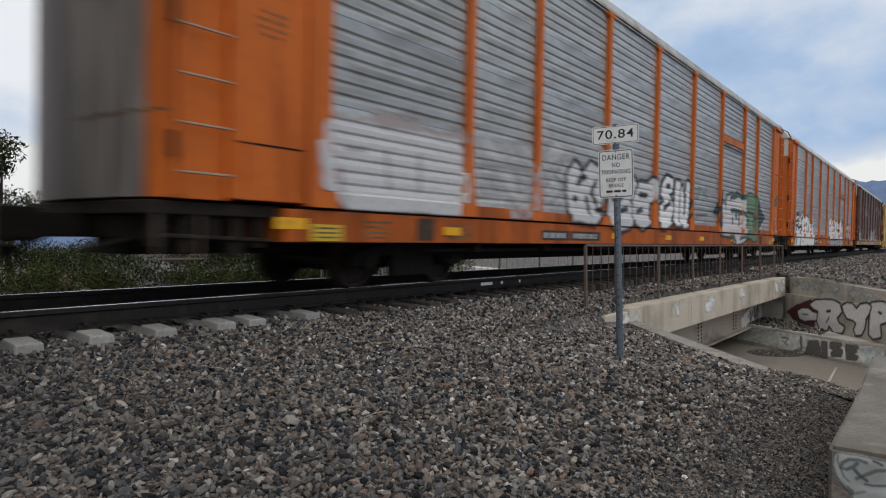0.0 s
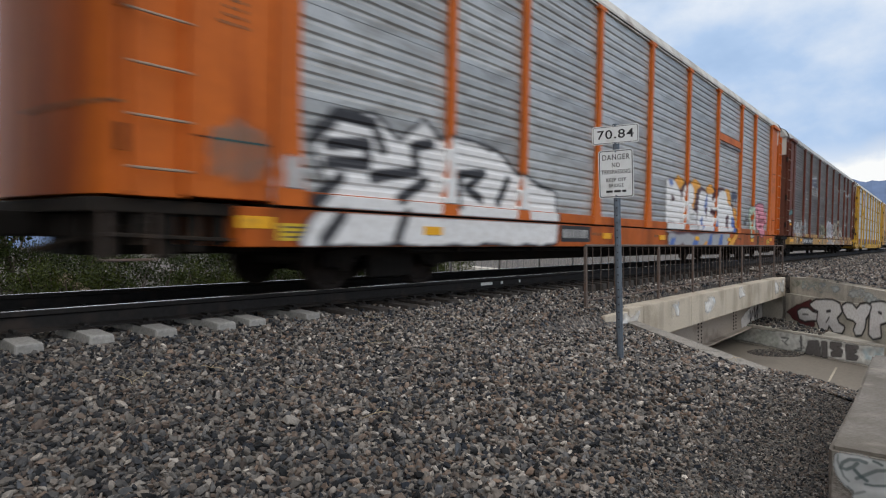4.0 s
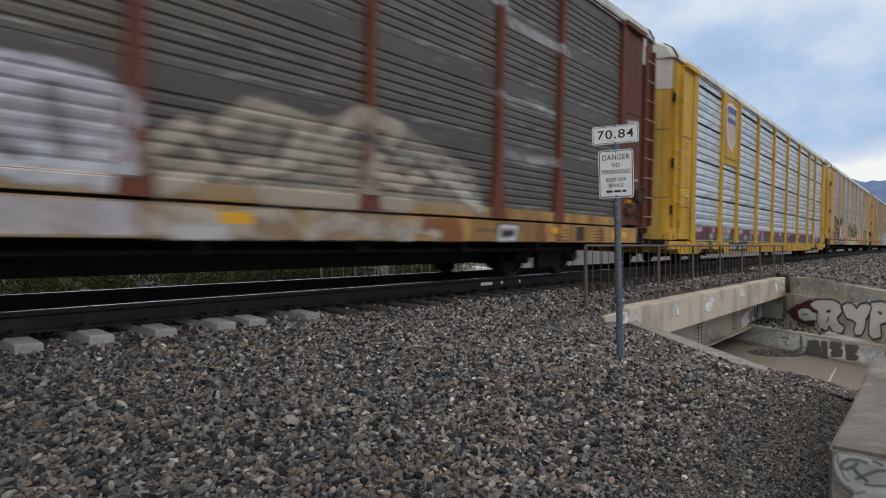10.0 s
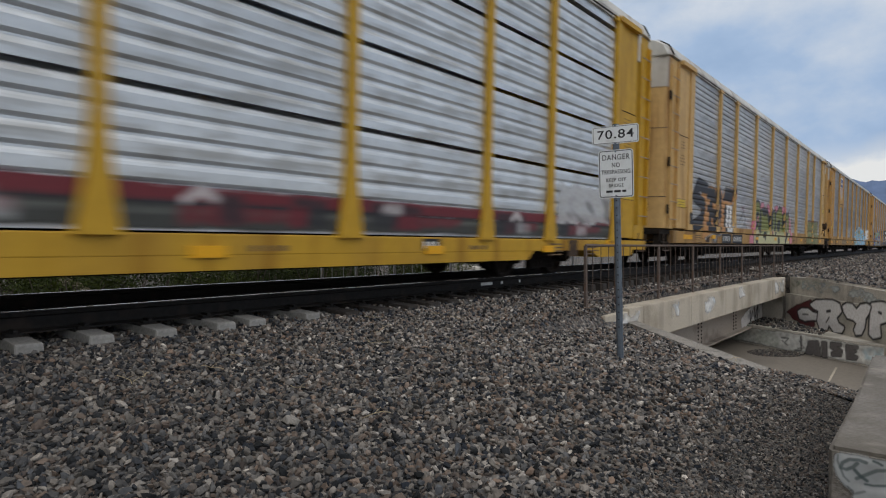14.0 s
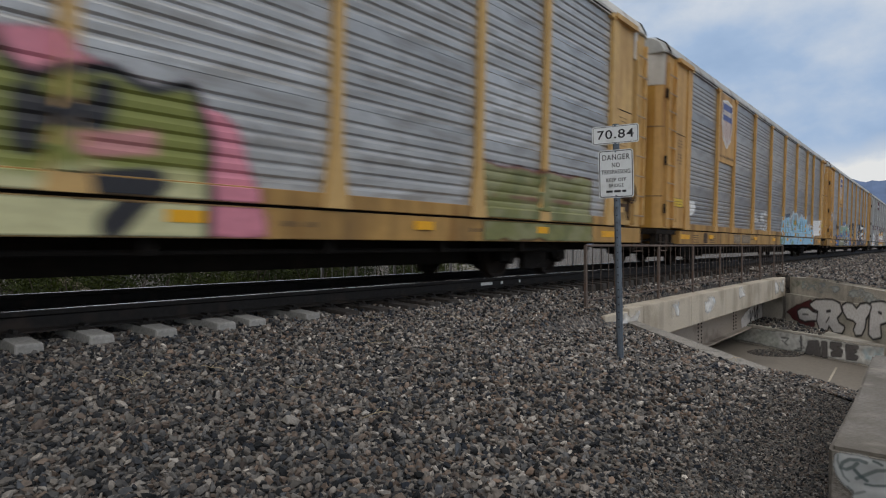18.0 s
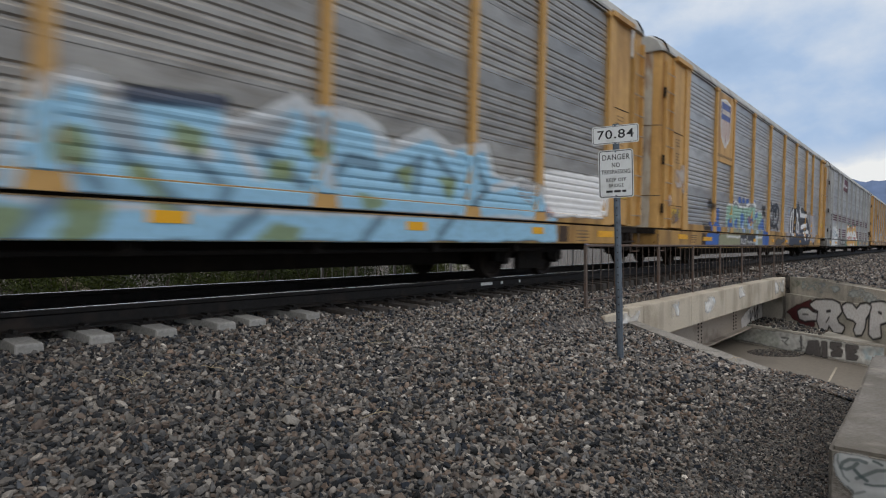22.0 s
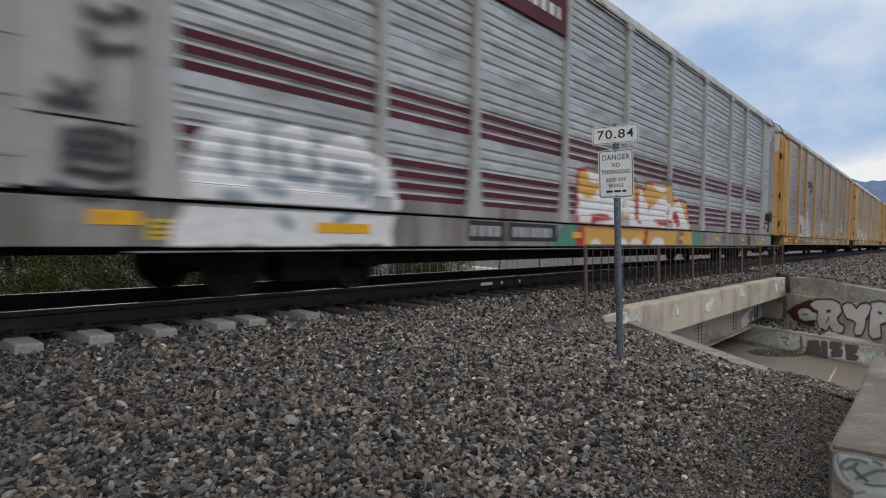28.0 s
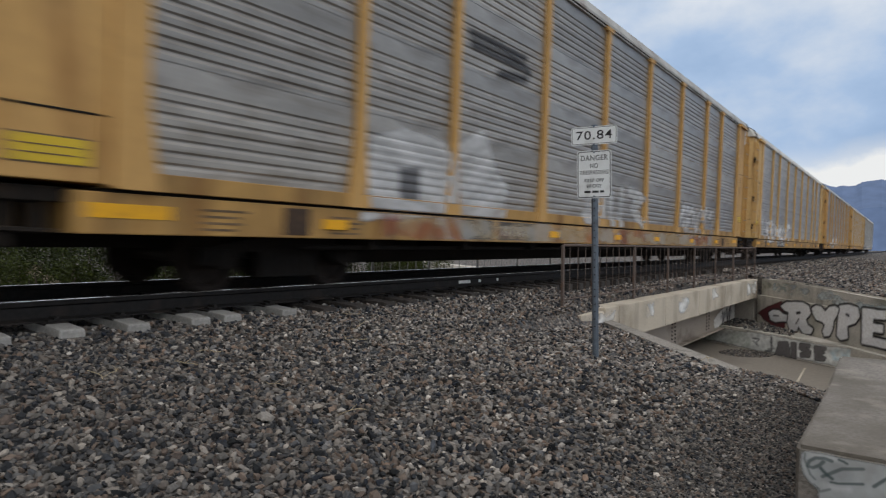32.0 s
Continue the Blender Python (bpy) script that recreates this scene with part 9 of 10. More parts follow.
        pl = part("emblem_plate", slab(x0, x1, -HALF - 0.015, -HALF + 0.02, 4.22, 4.98), maroon, car, "maroon emblem panel")
        bars(7, 1.9, 0.24, stencil_white, 5, pl, pose(x0 + 0.6, -HALF - 0.018, 4.42))
        part("emblem", shield_mesh(0.42, 0.5), stencil_white, pl, at=pose(x0 + 0.4, -HALF - 0.017, 4.42))
        for k in (0, 1, 2, 3, 7, 8, 9):
            for i, w in enumerate(BAYS):
                z = RACK1 + k * SHEET / 7
                part("stripe", slab(-px + POSTS[i] + 0.06, -px + POSTS[i] + w - 0.06, -HALF + 0.0265, -HALF + 0.034, z + 0.003, z + SHEET / 7 * 0.56), maroon, car, "maroon painted stripe on a rib")
    for layer, (label_, x0, x1, z0, z1, spray) in enumerate(deco):
        for me in paint_mesh("graffiti", x1 - x0, z1 - z0, spray, depth=relief(x0, z0, ribs, low, sill0), split=True):
            part("graffiti", me, None, car, label_, at=pose(-px + x0, -0.0015 * layer, z0))
    return car


def painted(name, c, dirt=None, **kw):
    a = dict(rough=0.55, spec=0.22, grain=8, spread=0.08, stain=0.9, stain_colour=dirt or tint(c, 0.6), stain_at=(0.48, 0.75), bump=0.08, bump_scale=6, streak=(1.0, 1.0, 0.25),
             blotch=(tint((c[0] * 0.8 + 0.02, c[1] * 0.6, c[2] * 0.5), 0.5), 3.2, (1.0, 1.0, 0.10), (0.52, 0.70), 0.75))
    a.update(kw)
    return surface(name, c, **a)


def sheeting(name, c, rough=0.45, metal=0.25, vary=0.16, dirt=0.6, spec=1.0, blotch=None):
    c = tint(c, 0.92)
    return surface(name, c, rough - 0.10, metal, 9, 0.16, 1.0, tint(c, dirt), (0.42, 0.72), bump=0.12, bump_scale=7, vary=vary, spec=spec, streak=(0.35, 1.0, 3.0),
                   blotch=blotch or (tint((c[0] * 1.02, c[1] * 0.95, c[2] * 0.86), 0.5), 2.6, (0.45, 1.0, 2.2), (0.48, 0.64), 0.8))


stencil_grey = painted("worn grey stencil paint", (0.50, 0.50, 0.49))
faded_box = painted("faded brown-grey box paint", (0.24, 0.19, 0.13))
box_ink = painted("pale worn lettering", (0.33, 0.27, 0.20))
shield_pale = painted("faded cream emblem paint", (0.55, 0.50, 0.46))
shield_blue = painted("faded blue emblem paint", (0.10, 0.13, 0.30))
shield_red = painted("faded red emblem paint", (0.50, 0.33, 0.30))
maroon = painted("maroon paint", (0.10, 0.018, 0.030))
grey_roof = painted("grey roof paint", (0.40, 0.40, 0.38))
pale_roof = painted("pale roof paint", (0.56, 0.55, 0.51))
orange = painted("orange paint", (0.55, 0.130, 0.018), (0.34, 0.085, 0.016))
brown = painted("dark brown paint", (0.125, 0.045, 0.029), (0.065, 0.030, 0.020), spec=0.12)
red_brown = painted("red-brown post paint", (0.155, 0.052, 0.036), (0.085, 0.05, 0.04), stain=3.0, spec=0.12)
brown_door = painted("sooty brown door paint", (0.055, 0.032, 0.025), (0.03, 0.022, 0.018), spec=0.12)
pale_door = painted("pale yellow door paint", (0.53, 0.38, 0.12), (0.48, 0.28, 0.04))
amber_door = painted("amber door paint", (0.47, 0.255, 0.048), (0.30, 0.16, 0.045))
tan = painted("tan yellow paint", (0.53, 0.315, 0.112), (0.25, 0.145, 0.065), stain_at=(0.50, 0.72), stain=1.3)
# sill copies of tan and orange: grime, plus shade darkened into the base
tan_sill = painted("grimy, shade-darkened tan sill paint", (0.44, 0.26, 0.085), (0.20, 0.12, 0.05), stain_at=(0.42, 0.68), stain=2.2)
orange_sill = painted("grimy, shade-darkened orange sill paint", (0.44, 0.10, 0.012), (0.22, 0.060, 0.012), stain_at=(0.42, 0.68), stain=2.2)
yellow = painted("strong yellow paint", (0.52, 0.305, 0.032), (0.34, 0.19, 0.04))
light_tan = painted("faded yellow paint", (0.57, 0.37, 0.15), (0.36, 0.22, 0.09), stain=1.3)
# silver's sill copy, its base darkened for shade and grime alike
silver_sill = painted("grimy, shade-darkened silver sill paint", (0.29, 0.285, 0.27), (0.15, 0.135, 0.115), stain_at=(0.42, 0.68), stain=2.2)
silver = painted("silver grey paint", (0.40, 0.40, 0.39), (0.25, 0.24, 0.23))
p_blue = sheeting("galvanised blue-grey sheet", (0.46, 0.465, 0.455))
p_dark = sheeting("soot-brown sheet", (0.100, 0.085, 0.070), 0.62, 0.0, spec=0.5, blotch=((0.20, 0.185, 0.165), 3.4, (0.5, 1.0, 2.2), (0.58, 0.70), 0.7))
p_bright = sheeting("bright galvanised sheet", (0.69, 0.725, 0.75), 0.45, 0.35, 0.06, 0.80)
p_mid = sheeting("galvanised grey sheet", (0.49, 0.49, 0.485))
p_warm = sheeting("weathered brown-grey sheet", (0.34, 0.315, 0.28))
p_warm2 = sheeting("weathered grey sheet", (0.42, 0.405, 0.385))
p_silver = sheeting("pale silver sheet", (0.52, 0.52, 0.515), 0.5, 0.35, 0.10)

YELLOWS.update((tan, yellow, light_tan))
cream = painted("rusty cream door paint", (0.50, 0.47, 0.40), (0.26, 0.15, 0.08), stain_at=(0.5, 0.62), stain=2.5)
hood_white = painted("dull white end paint", (0.60, 0.58, 0.54), (0.36, 0.32, 0.26))
door_dark = painted("dark purple-grey door paint", (0.125, 0.108, 0.108), (0.36, 0.35, 0.34), stain_at=(0.54, 0.66))
W_ = (0.82, 0.82, 0.82)
OLIVE_BARS = (("olive green bars", 18.1, 21.8, 0.58, 1.85, compose((0, 3.7, 0, 1.29, patch([(0.17, 0.025, 0.03)], 87, 0.08, 0.9)), (0, 3.68, 0.0, 1.25, patch([(0.20, 0.205, 0.070), (0.16, 0.17, 0.065), (0.25, 0.25, 0.12)], 87, 0.08, 1.0)),
                                                                (0.3, 3.3, 0.72, 0.78, worn_patch([(0.17, 0.025, 0.03)], 88, 0.03, 0.8)))),)
FADED = (("white faded letters", 15.2, 19.6, 0.80, 1.9, piece("MEKVT", 0.12, ((0.55, 0.55, 0.56), (0.5, 0.5, 0.5)), (0.26, 0.25, 0.24), 0.04, seed=126, fade=0.3)),
         ("pale and red sill patches", 3.0, 19.2, 0.58, 0.97, patch([(0.52, 0.42, 0.28), (0.34, 0.08, 0.05), (0.55, 0.54, 0.5)], 128, 0.08, 0.45)))
def red_band(i):
    """The low strip of graffiti in one bay: dark red above, sooty grey below, pale strokes over both."""
    x0, x1 = POSTS[i] + 0.10, POSTS[i + 1] - 0.10
    r = random.Random(60 + i)
    coats = [area((0.155, 0.018, 0.026), [(x0, 0.985), (x1, 0.985), (x1, 1.075), (x0, 1.075)], rag=0.012, blur=0.025),
             area((0.048, 0.050, 0.045), [(x0, 0.76), (x1, 0.76), (x1, 0.915), (x0, 0.915)], rag=0.012, blur=0.025),
             line((0.17, 0.18, 0.16), 0.012, [(x0, 0.87), (x1, 0.88)], strength=0.6),
             area((0.155, 0.018, 0.026), [(x0 + 0.25 * (x1 - x0), 0.80), (x0 + 0.25 * (x1 - x0), 0.93), (x0 + 0.8 * (x1 - x0), 0.93), (x0 + 0.8 * (x1 - x0), 0.86)], strength=0.9, wear=0.4, blur=0.06),
             line(K_, 0.012, [(x0, 0.95), (x1, 0.95)])]
    for k in range(r.randint(4, 6)):
        x = r.uniform(x0 + 0.1, x1 - 0.5)
        w = r.uniform(0.15, 0.45)
        coats.append(r.choice((area(ROSE, [(x, 0.99), (x + 0.05, 1.06), (x + w, 1.05), (x + w, 0.98)], strength=0.75, wear=0.4, blur=0.06),
                               line(ROSE, 0.03, [(x, 0.98), (x + w * 0.5, 1.08), (x + w, 0.99)], strength=0.85),
                               area(CHALK, [(x, 0.80), (x, 0.90), (x + w, 0.90), (x + w, 0.80)], strength=0.6, wear=0.5, blur=0.06),
                               area(K_, [(x, 0.80), (x, 1.04), (x + w, 1.02), (x + w, 0.80)], strength=0.8, blur=0.06),
                               area((0.155, 0.018, 0.026), [(x, 0.80), (x, 0.93), (x + w, 0.93), (x + w, 0.80)], strength=0.9, blur=0.06))))
    return mural("red, white and black band of graffiti", *coats, low=0.71)


LOOKS = [
    ("tan yellow autorack with grey panels", light_tan, p_warm, grey_roof, light_tan, tan_sill, dict(logo=None)),
    ("orange autorack with grey corrugated panels and silver graffiti", orange, p_blue, grey_roof, orange, orange_sill, dict(ribs=(6, 7), keel=0.31, number_at=(4.73, 5.72, 5.78, 7.0), number_z=(0.665, 0.83), logo="bar", sill_ext=(0.5, 0.55), placards=True, door_mat=door_dark, deco=MURALS[1])),
    ("orange autorack with grey panels and a large white piece", orange, p_blue, pale_roof, orange, orange_sill, dict(ribs=(6, 7), sill0=0.555, keel=0.28, logo="bar", hood="left", sill_ext=(0.6, 1.1), placards=True, deco=MURALS[2])),
    ("sooty brown autorack with a tan sill and faded tags", red_brown, p_dark, grey_roof, brown, tan_sill, dict(end_marks=True, sill0=0.63, strip=0.065, sill_ext=(0.55, 1.0), brake=True, hood="left", door_mat=brown_door, number_at=(2.85, 4.22, 4.24, 5.7), number_z=(0.64, 0.945), deco=MURALS[3])),
    ("strong yellow autorack with bright silver slotted panels", yellow, p_bright, pale_roof, yellow, yellow, dict(ribs=(5, 5), slots=True, low=True, notices=((6.95, 7.32, 0.53, 0.65), (16.6, 16.95, 0.50, 0.66)), logo="shield", hood="right", sill_ext=(1.8, 1.8), plates=(2.03, 1.75), door_mat=pale_door, number_at=(3.75, 4.7, 4.75, 6.1), deco=tuple(
        red_band(i) for i in range(9)) + (
        ("white tag", 20.2, 22.4, 0.95, 1.75, patch([(0.66, 0.66, 0.67), (0.3, 0.3, 0.3)], 75, 0.12, 0.6)),))),
    ("faded yellow autorack with grey panels and green graffiti", light_tan, p_mid, pale_roof, light_tan, tan_sill, dict(ribs=(6, 7), sill0=0.635, strip=0.065, hood="left", sill_ext=(1.2, 1.7), brake=True, plates=(1.75, 2.55), number_at=(3.2, 4.25, 4.4, 5.65), deco=MURALS[5] + OLIVE_BARS)),
    ("tan autorack with weathered panels and pale blue graffiti", tan, p_warm, grey_roof, tan, tan_sill, dict(logo="shield", number_paint=(faded_box, box_ink), sill0=0.61, strip=0.055, hood="right", door_mat=amber_door, sill_ext=(0.5, 0.6), deco=MURALS[6])),
    ("tan autorack with grey panels and mint green graffiti", tan, p_warm2, grey_roof, tan, tan_sill, dict(logo="shield", sill0=0.57, sill_ext=(1.8, 0.6), door_mat=cream, plates=(1.48, 1.75), side_rod=True, deco=MURALS[7])),
    ("silver autorack with maroon stripes and orange graffiti", silver, p_silver, grey_roof, silver, silver_sill, dict(ribs=(6, 7), sill0=0.56, keel=0.28, sill_ext=(1.8, 1.8), logo="maroon", hood="right", brake=True, placards=True, number_at=(4.4, 5.35, 5.45, 7.0), side_rod=True, deco=MURALS[8])),
    ("tan autorack with weathered panels and faded white tags", tan, p_warm, grey_roof, tan, tan_sill, dict(hood="right", door_mat=amber_door, sill_ext=(0.5, 0.6), plates=(1.34, 1.75), deco=MURALS[9] + FADED)),
    ("faded yellow autorack with white tags", light_tan, p_warm2, pale_roof, light_tan, tan_sill, dict(deco=(("white faded letters", 1.0, 9.0, 0.8, 1.9, piece("MEAKOT", 0.13, (W_, W_), (0.3, 0.3, 0.3), 0.04, seed=131, fade=0.3)),))),
    ("tan autorack with weathered panels", tan, p_warm, grey_roof, tan, tan_sill, dict(deco=(("white faded letters", 3.0, 10.0, 0.8, 1.9, piece("ZAERN", 0.13, (W_, W_), (0.3, 0.3, 0.3), 0.04, seed=134, fade=0.4)),))),
    ("faded yellow autorack with grey panels", light_tan, p_mid, pale_roof, light_tan, tan_sill, dict()),
    ("silver autorack with pale panels", silver, p_silver, pale_roof, silver, silver, dict()),
]
cars = [autorack(lb, pm_, sm_, rm_, em_, sl_, 200 + 10 * i, **kw) for i, (lb, pm_, sm_, rm_, em_, sl_, kw) in enumerate(LOOKS)]
STARTS = [4.468 + 27.389 * (i - 1) for i in range(len(cars))]

# ---- beyond the track ----
def leaf_material(name, a, b):
    m = bpy.data.materials.new(name)
    m.use_nodes = True
    nt = m.node_tree
    p = nt.nodes["Principled BSDF"]
    p.inputs["Roughness"].default_value = 0.65
    p.inputs["Specular IOR Level"].default_value = 0.2
    rnd = nt.nodes.new("ShaderNodeNewGeometry").outputs["Random Per Island"]
    nt.links.new(ramp(nt, rnd, ((0.0, a), (0.75, b), (1.0, tint(b, 1.3)))), p.inputs["Base Color"])
    return m


leaf_green = leaf_material("shrub leaves", (0.008, 0.014, 0.002), (0.025, 0.038, 0.004))
leaf_pale = leaf_material("pale willow leaves", (0.014, 0.022, 0.003), (0.050, 0.066, 0.009))
leaf_dry = leaf_material("dry straw leaves", (0.12, 0.10, 0.065), (0.34, 0.30, 0.22))
bark = surface("grey bark", (0.10, 0.08, 0.065), 0.9, 0, 30, 0.25, 4, bump=0.5)


def foliage(name, clumps, count, size, mat, seed):
    """Leaves scattered through clumps of (x, y, z, radius)."""
    r = np.random.RandomState(seed)
    verts, faces = [], []
    w = np.array([c[3] ** 2 for c in clumps])
    for k in r.choice(len(clumps), count, p=w / w.sum()):
        cx, cy, cz, rad = clumps[k]
        d = r.normal(size=3)
        d *= rad * r.uniform(0.35, 1.0) / np.linalg.norm(d)
        c = np.array((cx, cy, cz)) + d * (1, 1, 0.8)
        u, v = r.normal(size=3), r.normal(size=3)
        u *= size * r.uniform(0.6, 1.3) / np.linalg.norm(u)
        v *= size * 0.45 * r.uniform(0.6, 1.3) / np.linalg.norm(v)
        n0 = len(verts)
        verts += [tuple(c - u), tuple(c - u * 0.1 + v), tuple(c + u), tuple(c - u * 0.1 - v)]
        faces.append((n0, n0 + 1, n0 + 2, n0 + 3))
    return mesh_from(name, verts, faces, mat)


def shrub(seed, h, mat, label, m, spread=1.0, count=6000, size=0.036):
    r = random.Random(seed)
    ob = thing("shrub", label, "shrub", m, "shrubs beyond the track")
    st = bmesh.new()
    clumps = []
    for k in range(9):
        a = r.uniform(0, 6.28)
        top = Vector((math.cos(a) * spread * r.uniform(0.2, 0.9), math.sin(a) * spread * r.uniform(0.2, 0.9), h * r.uniform(0.4, 0.9)))
        rod(st, (r.uniform(-0.1, 0.1), r.uniform(-0.1, 0.1), -0.1), top, 0.03, 5, 0.01)
        clumps.append((*top, spread * r.uniform(0.3, 0.6)))
        clumps.append((top.x * 1.2, top.y * 1.2, top.z * 0.5, spread * r.uniform(0.3, 0.55)))
    part("woody_base", st, bark, ob)
    part("foliage", foliage("foliage", clumps, count, size, mat, seed), None, ob)
    return ob


def small_tree(seed, h, m):
    r = random.Random(seed)
    ob = thing("tree", "small leafy tree standing beyond the track", "tree", m)
    tr, lb, clumps = bmesh.new(), bmesh.new(), []
    pts = [Vector((0.12 * math.sin(k), 0.1 * math.cos(1.7 * k), h * 0.62 * k / 5)) for k in range(6)]
    for k in range(5):
        rod(tr, pts[k], pts[k + 1], 0.14 - 0.02 * k, 8, 0.12 - 0.02 * k)
    for k in range(12):
        a, base = r.uniform(0, 6.28), pts[2 + k % 4]
        tip = base + Vector((math.cos(a) * r.uniform(0.6, 1.5), math.sin(a) * r.uniform(0.6, 1.5), r.uniform(0.5, 1.6)))
        rod(lb, base, tip, 0.05, 6, 0.012)
        clumps += [(*tip, r.uniform(0.35, 0.7)), (*(base * 0.35 + tip * 0.65), r.uniform(0.3, 0.5))]
    part("trunk", tr, bark, ob)
    part("branching", lb, bark, ob)
    part("crown", foliage("crown", clumps, 6500, 0.07, leaf_green, seed), None, ob)


rv = random.Random(12)
shrubs = [shrub(301, 2.0, leaf_green, "dense dark green shrub beyond the rails", pose(2.0, 13.0, -1.45)), shrub(302, 1.7, leaf_pale, "pale olive shrub beyond the rails", pose(4.6, 12.6, -1.45)),
          shrub(303, 2.2, leaf_green, "tall dark green shrub beyond the rails", pose(-1.5, 13.6, -1.45))]
for x, y, h in ((4.30, 11.3, 1.72), (4.62, 11.4, 1.50)):
    shrub(304 + int(x * 10), h, leaf_dry, "small bleached dry bush beyond the rails", pose(x, y, -1.5), 0.26, 900, 0.022)
for i in range(34):
    x = -5.0 + 0.75 * i + rv.uniform(-0.4, 0.4)
    y = rv.uniform(12.2, 16.5) + (1.5 if x > 12 else 0)
    copy_thing(shrubs[rv.choice((0, 0, 1, 2))], pose(x, y, -1.5, 0, 0, rv.uniform(0, 360)))
for i in range(26):
    x = -12.0 + 1.25 * i + rv.uniform(-0.5, 0.5)
    m = pose(x, rv.uniform(18.0, 23.0), -1.55, 0, 0, rv.uniform(0, 360))
    copy_thing(shrubs[rv.choice((0, 2, 2))], m)
small_tree(310, 5.4, pose(6.0, 20.5, -1.55))
small_tree(311, 4.2, pose(-3.0, 24.0, -1.55))


def ridge(name, label, rng, base, amp, d0, a0, a1, mat):
    """A far ridge on an arc about the place, from bearing a0 to a1."""
    verts, faces = [], []
    n_ = 120
    for k in range(n_ + 1):
        a = math.radians(a0 + (a1 - a0) * k / n_)
        h = base + amp * (noise.noise((k * 0.06, rng, 0)) + 0.5 * noise.noise((k * 0.2, rng, 3)) + 0.2 * noise.noise((k * 0.6, rng, 5)))
        for j, (rr, hh) in enumerate(((d0, -20), (d0 + 150, h * 0.55), (d0 + 450, h), (d0 + 900, -20))):
            verts.append((rr * math.cos(a), rr * math.sin(a), hh))
        if k:
            b = (k - 1) * 4
            for j in range(3):
                faces.append((b + j, b + j + 1, b + j + 5, b + j + 4))
    ob = new(name, mesh_from(name, verts, faces, mat))
    tagged(ob, label, "hills", kind="structure")


# the haze of distance is mixed into this plain blue base colour
hill_mat = surface("hillside with haze painted blue", (0.105, 0.155, 0.27), 0.95, 0, 0.02, 0.12, 0.004, (0.085, 0.13, 0.23), bump=0)
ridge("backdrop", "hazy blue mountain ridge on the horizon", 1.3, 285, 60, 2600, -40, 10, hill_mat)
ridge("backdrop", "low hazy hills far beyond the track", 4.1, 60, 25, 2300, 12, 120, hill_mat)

# ---- ballast stones ----
def stone_templates(n_, seed):
    r = np.random.RandomState(seed)
    bm = bmesh.new()
    bmesh.ops.create_icosphere(bm, subdivisions=1, radius=1.0)
    base = np.array([v.co[:] for v in bm.verts])
    tri = np.array([[v.index for v in f.verts] for f in bm.faces])
    bm.free()
    out = []
    for _ in range(n_):
        v = base * (1 + r.uniform(-0.22, 0.22, (len(base), 1))) + r.uniform(-0.12, 0.12, base.shape)
        for _ in range(8):      # broken faces
            d = r.normal(size=3)
            d /= np.linalg.norm(d)
            h = v @ d
            cut = r.uniform(0.38, 0.68)
            v = v - np.outer(np.clip(h - cut, 0, None), d)
        out.append(v * (1.55, r.uniform(0.85, 1.2), r.uniform(0.55, 0.95)))
    return np.array(out), tri


def stone_material(name, stops):
    m = bpy.data.materials.new(name)
    m.use_nodes = True
    nt = m.node_tree
    b = nt.nodes["Principled BSDF"]
    b.inputs["Roughness"].default_value, b.inputs["Specular IOR Level"].default_value = 0.85, 0.3
    geo, inf = nt.nodes.new("ShaderNodeNewGeometry"), nt.nodes.new("ShaderNodeObjectInfo")
    add = nt.nodes.new("ShaderNodeMath")
    add.operation = "ADD"
    nt.links.new(geo.outputs["Random Per Island"], add.inputs[0])
    nt.links.new(inf.outputs["Random"], add.inputs[1])
    fr = nt.nodes.new("ShaderNodeMath")
    fr.operation = "FRACT"
    nt.links.new(add.outputs[0], fr.inputs[0])
    col = ramp(nt, fr.outputs[0], stops)
    tc = nt.nodes.new("ShaderNodeTexCoord")
    n_ = nt.nodes.new("ShaderNodeTexNoise")
    n_.inputs["Scale"].default_value, n_.inputs["Detail"].default_value = 55, 5
    nt.links.new(tc.outputs["Object"], n_.inputs["Vector"])
    mott = ramp(nt, n_.outputs["Fac"], ((0.3, (0.72, 0.71, 0.70)), (0.7, (1.2, 1.18, 1.15))))
    mu = nt.nodes.new("ShaderNodeMixRGB")
    mu.blend_type = "MULTIPLY"
    mu.inputs[0].default_value = 1
    nt.links.new(col, mu.inputs[1])
    nt.links.new(mott, mu.inputs[2])
    nt.links.new(mu.outputs[0], b.inputs["Base Color"])
    bp = nt.nodes.new("ShaderNodeBump")
    bp.inputs["Strength"].default_value, bp.inputs["Distance"].default_value = 0.35, 0.006
    nt.links.new(n_.outputs["Fac"], bp.inputs["Height"])
    nt.links.new(bp.outputs[0], b.inputs["Normal"])
    return m


stone_mat = stone_material("fresh crushed stone", STONE_STOPS)
# beige gravel, with the brighter light by the bridge put into its stops
paled_mat = stone_material("beige gravel with brighter light put in", tuple((p, tuple(max(0.014, (0.112 + (v - 0.10) * 1.5) * k) for v, k in zip(c, (1.24, 1.26, 1.29)))) for p, c in STONE_STOPS))
TEMPLATES, STONE_TRI = stone_templates(24, 5)


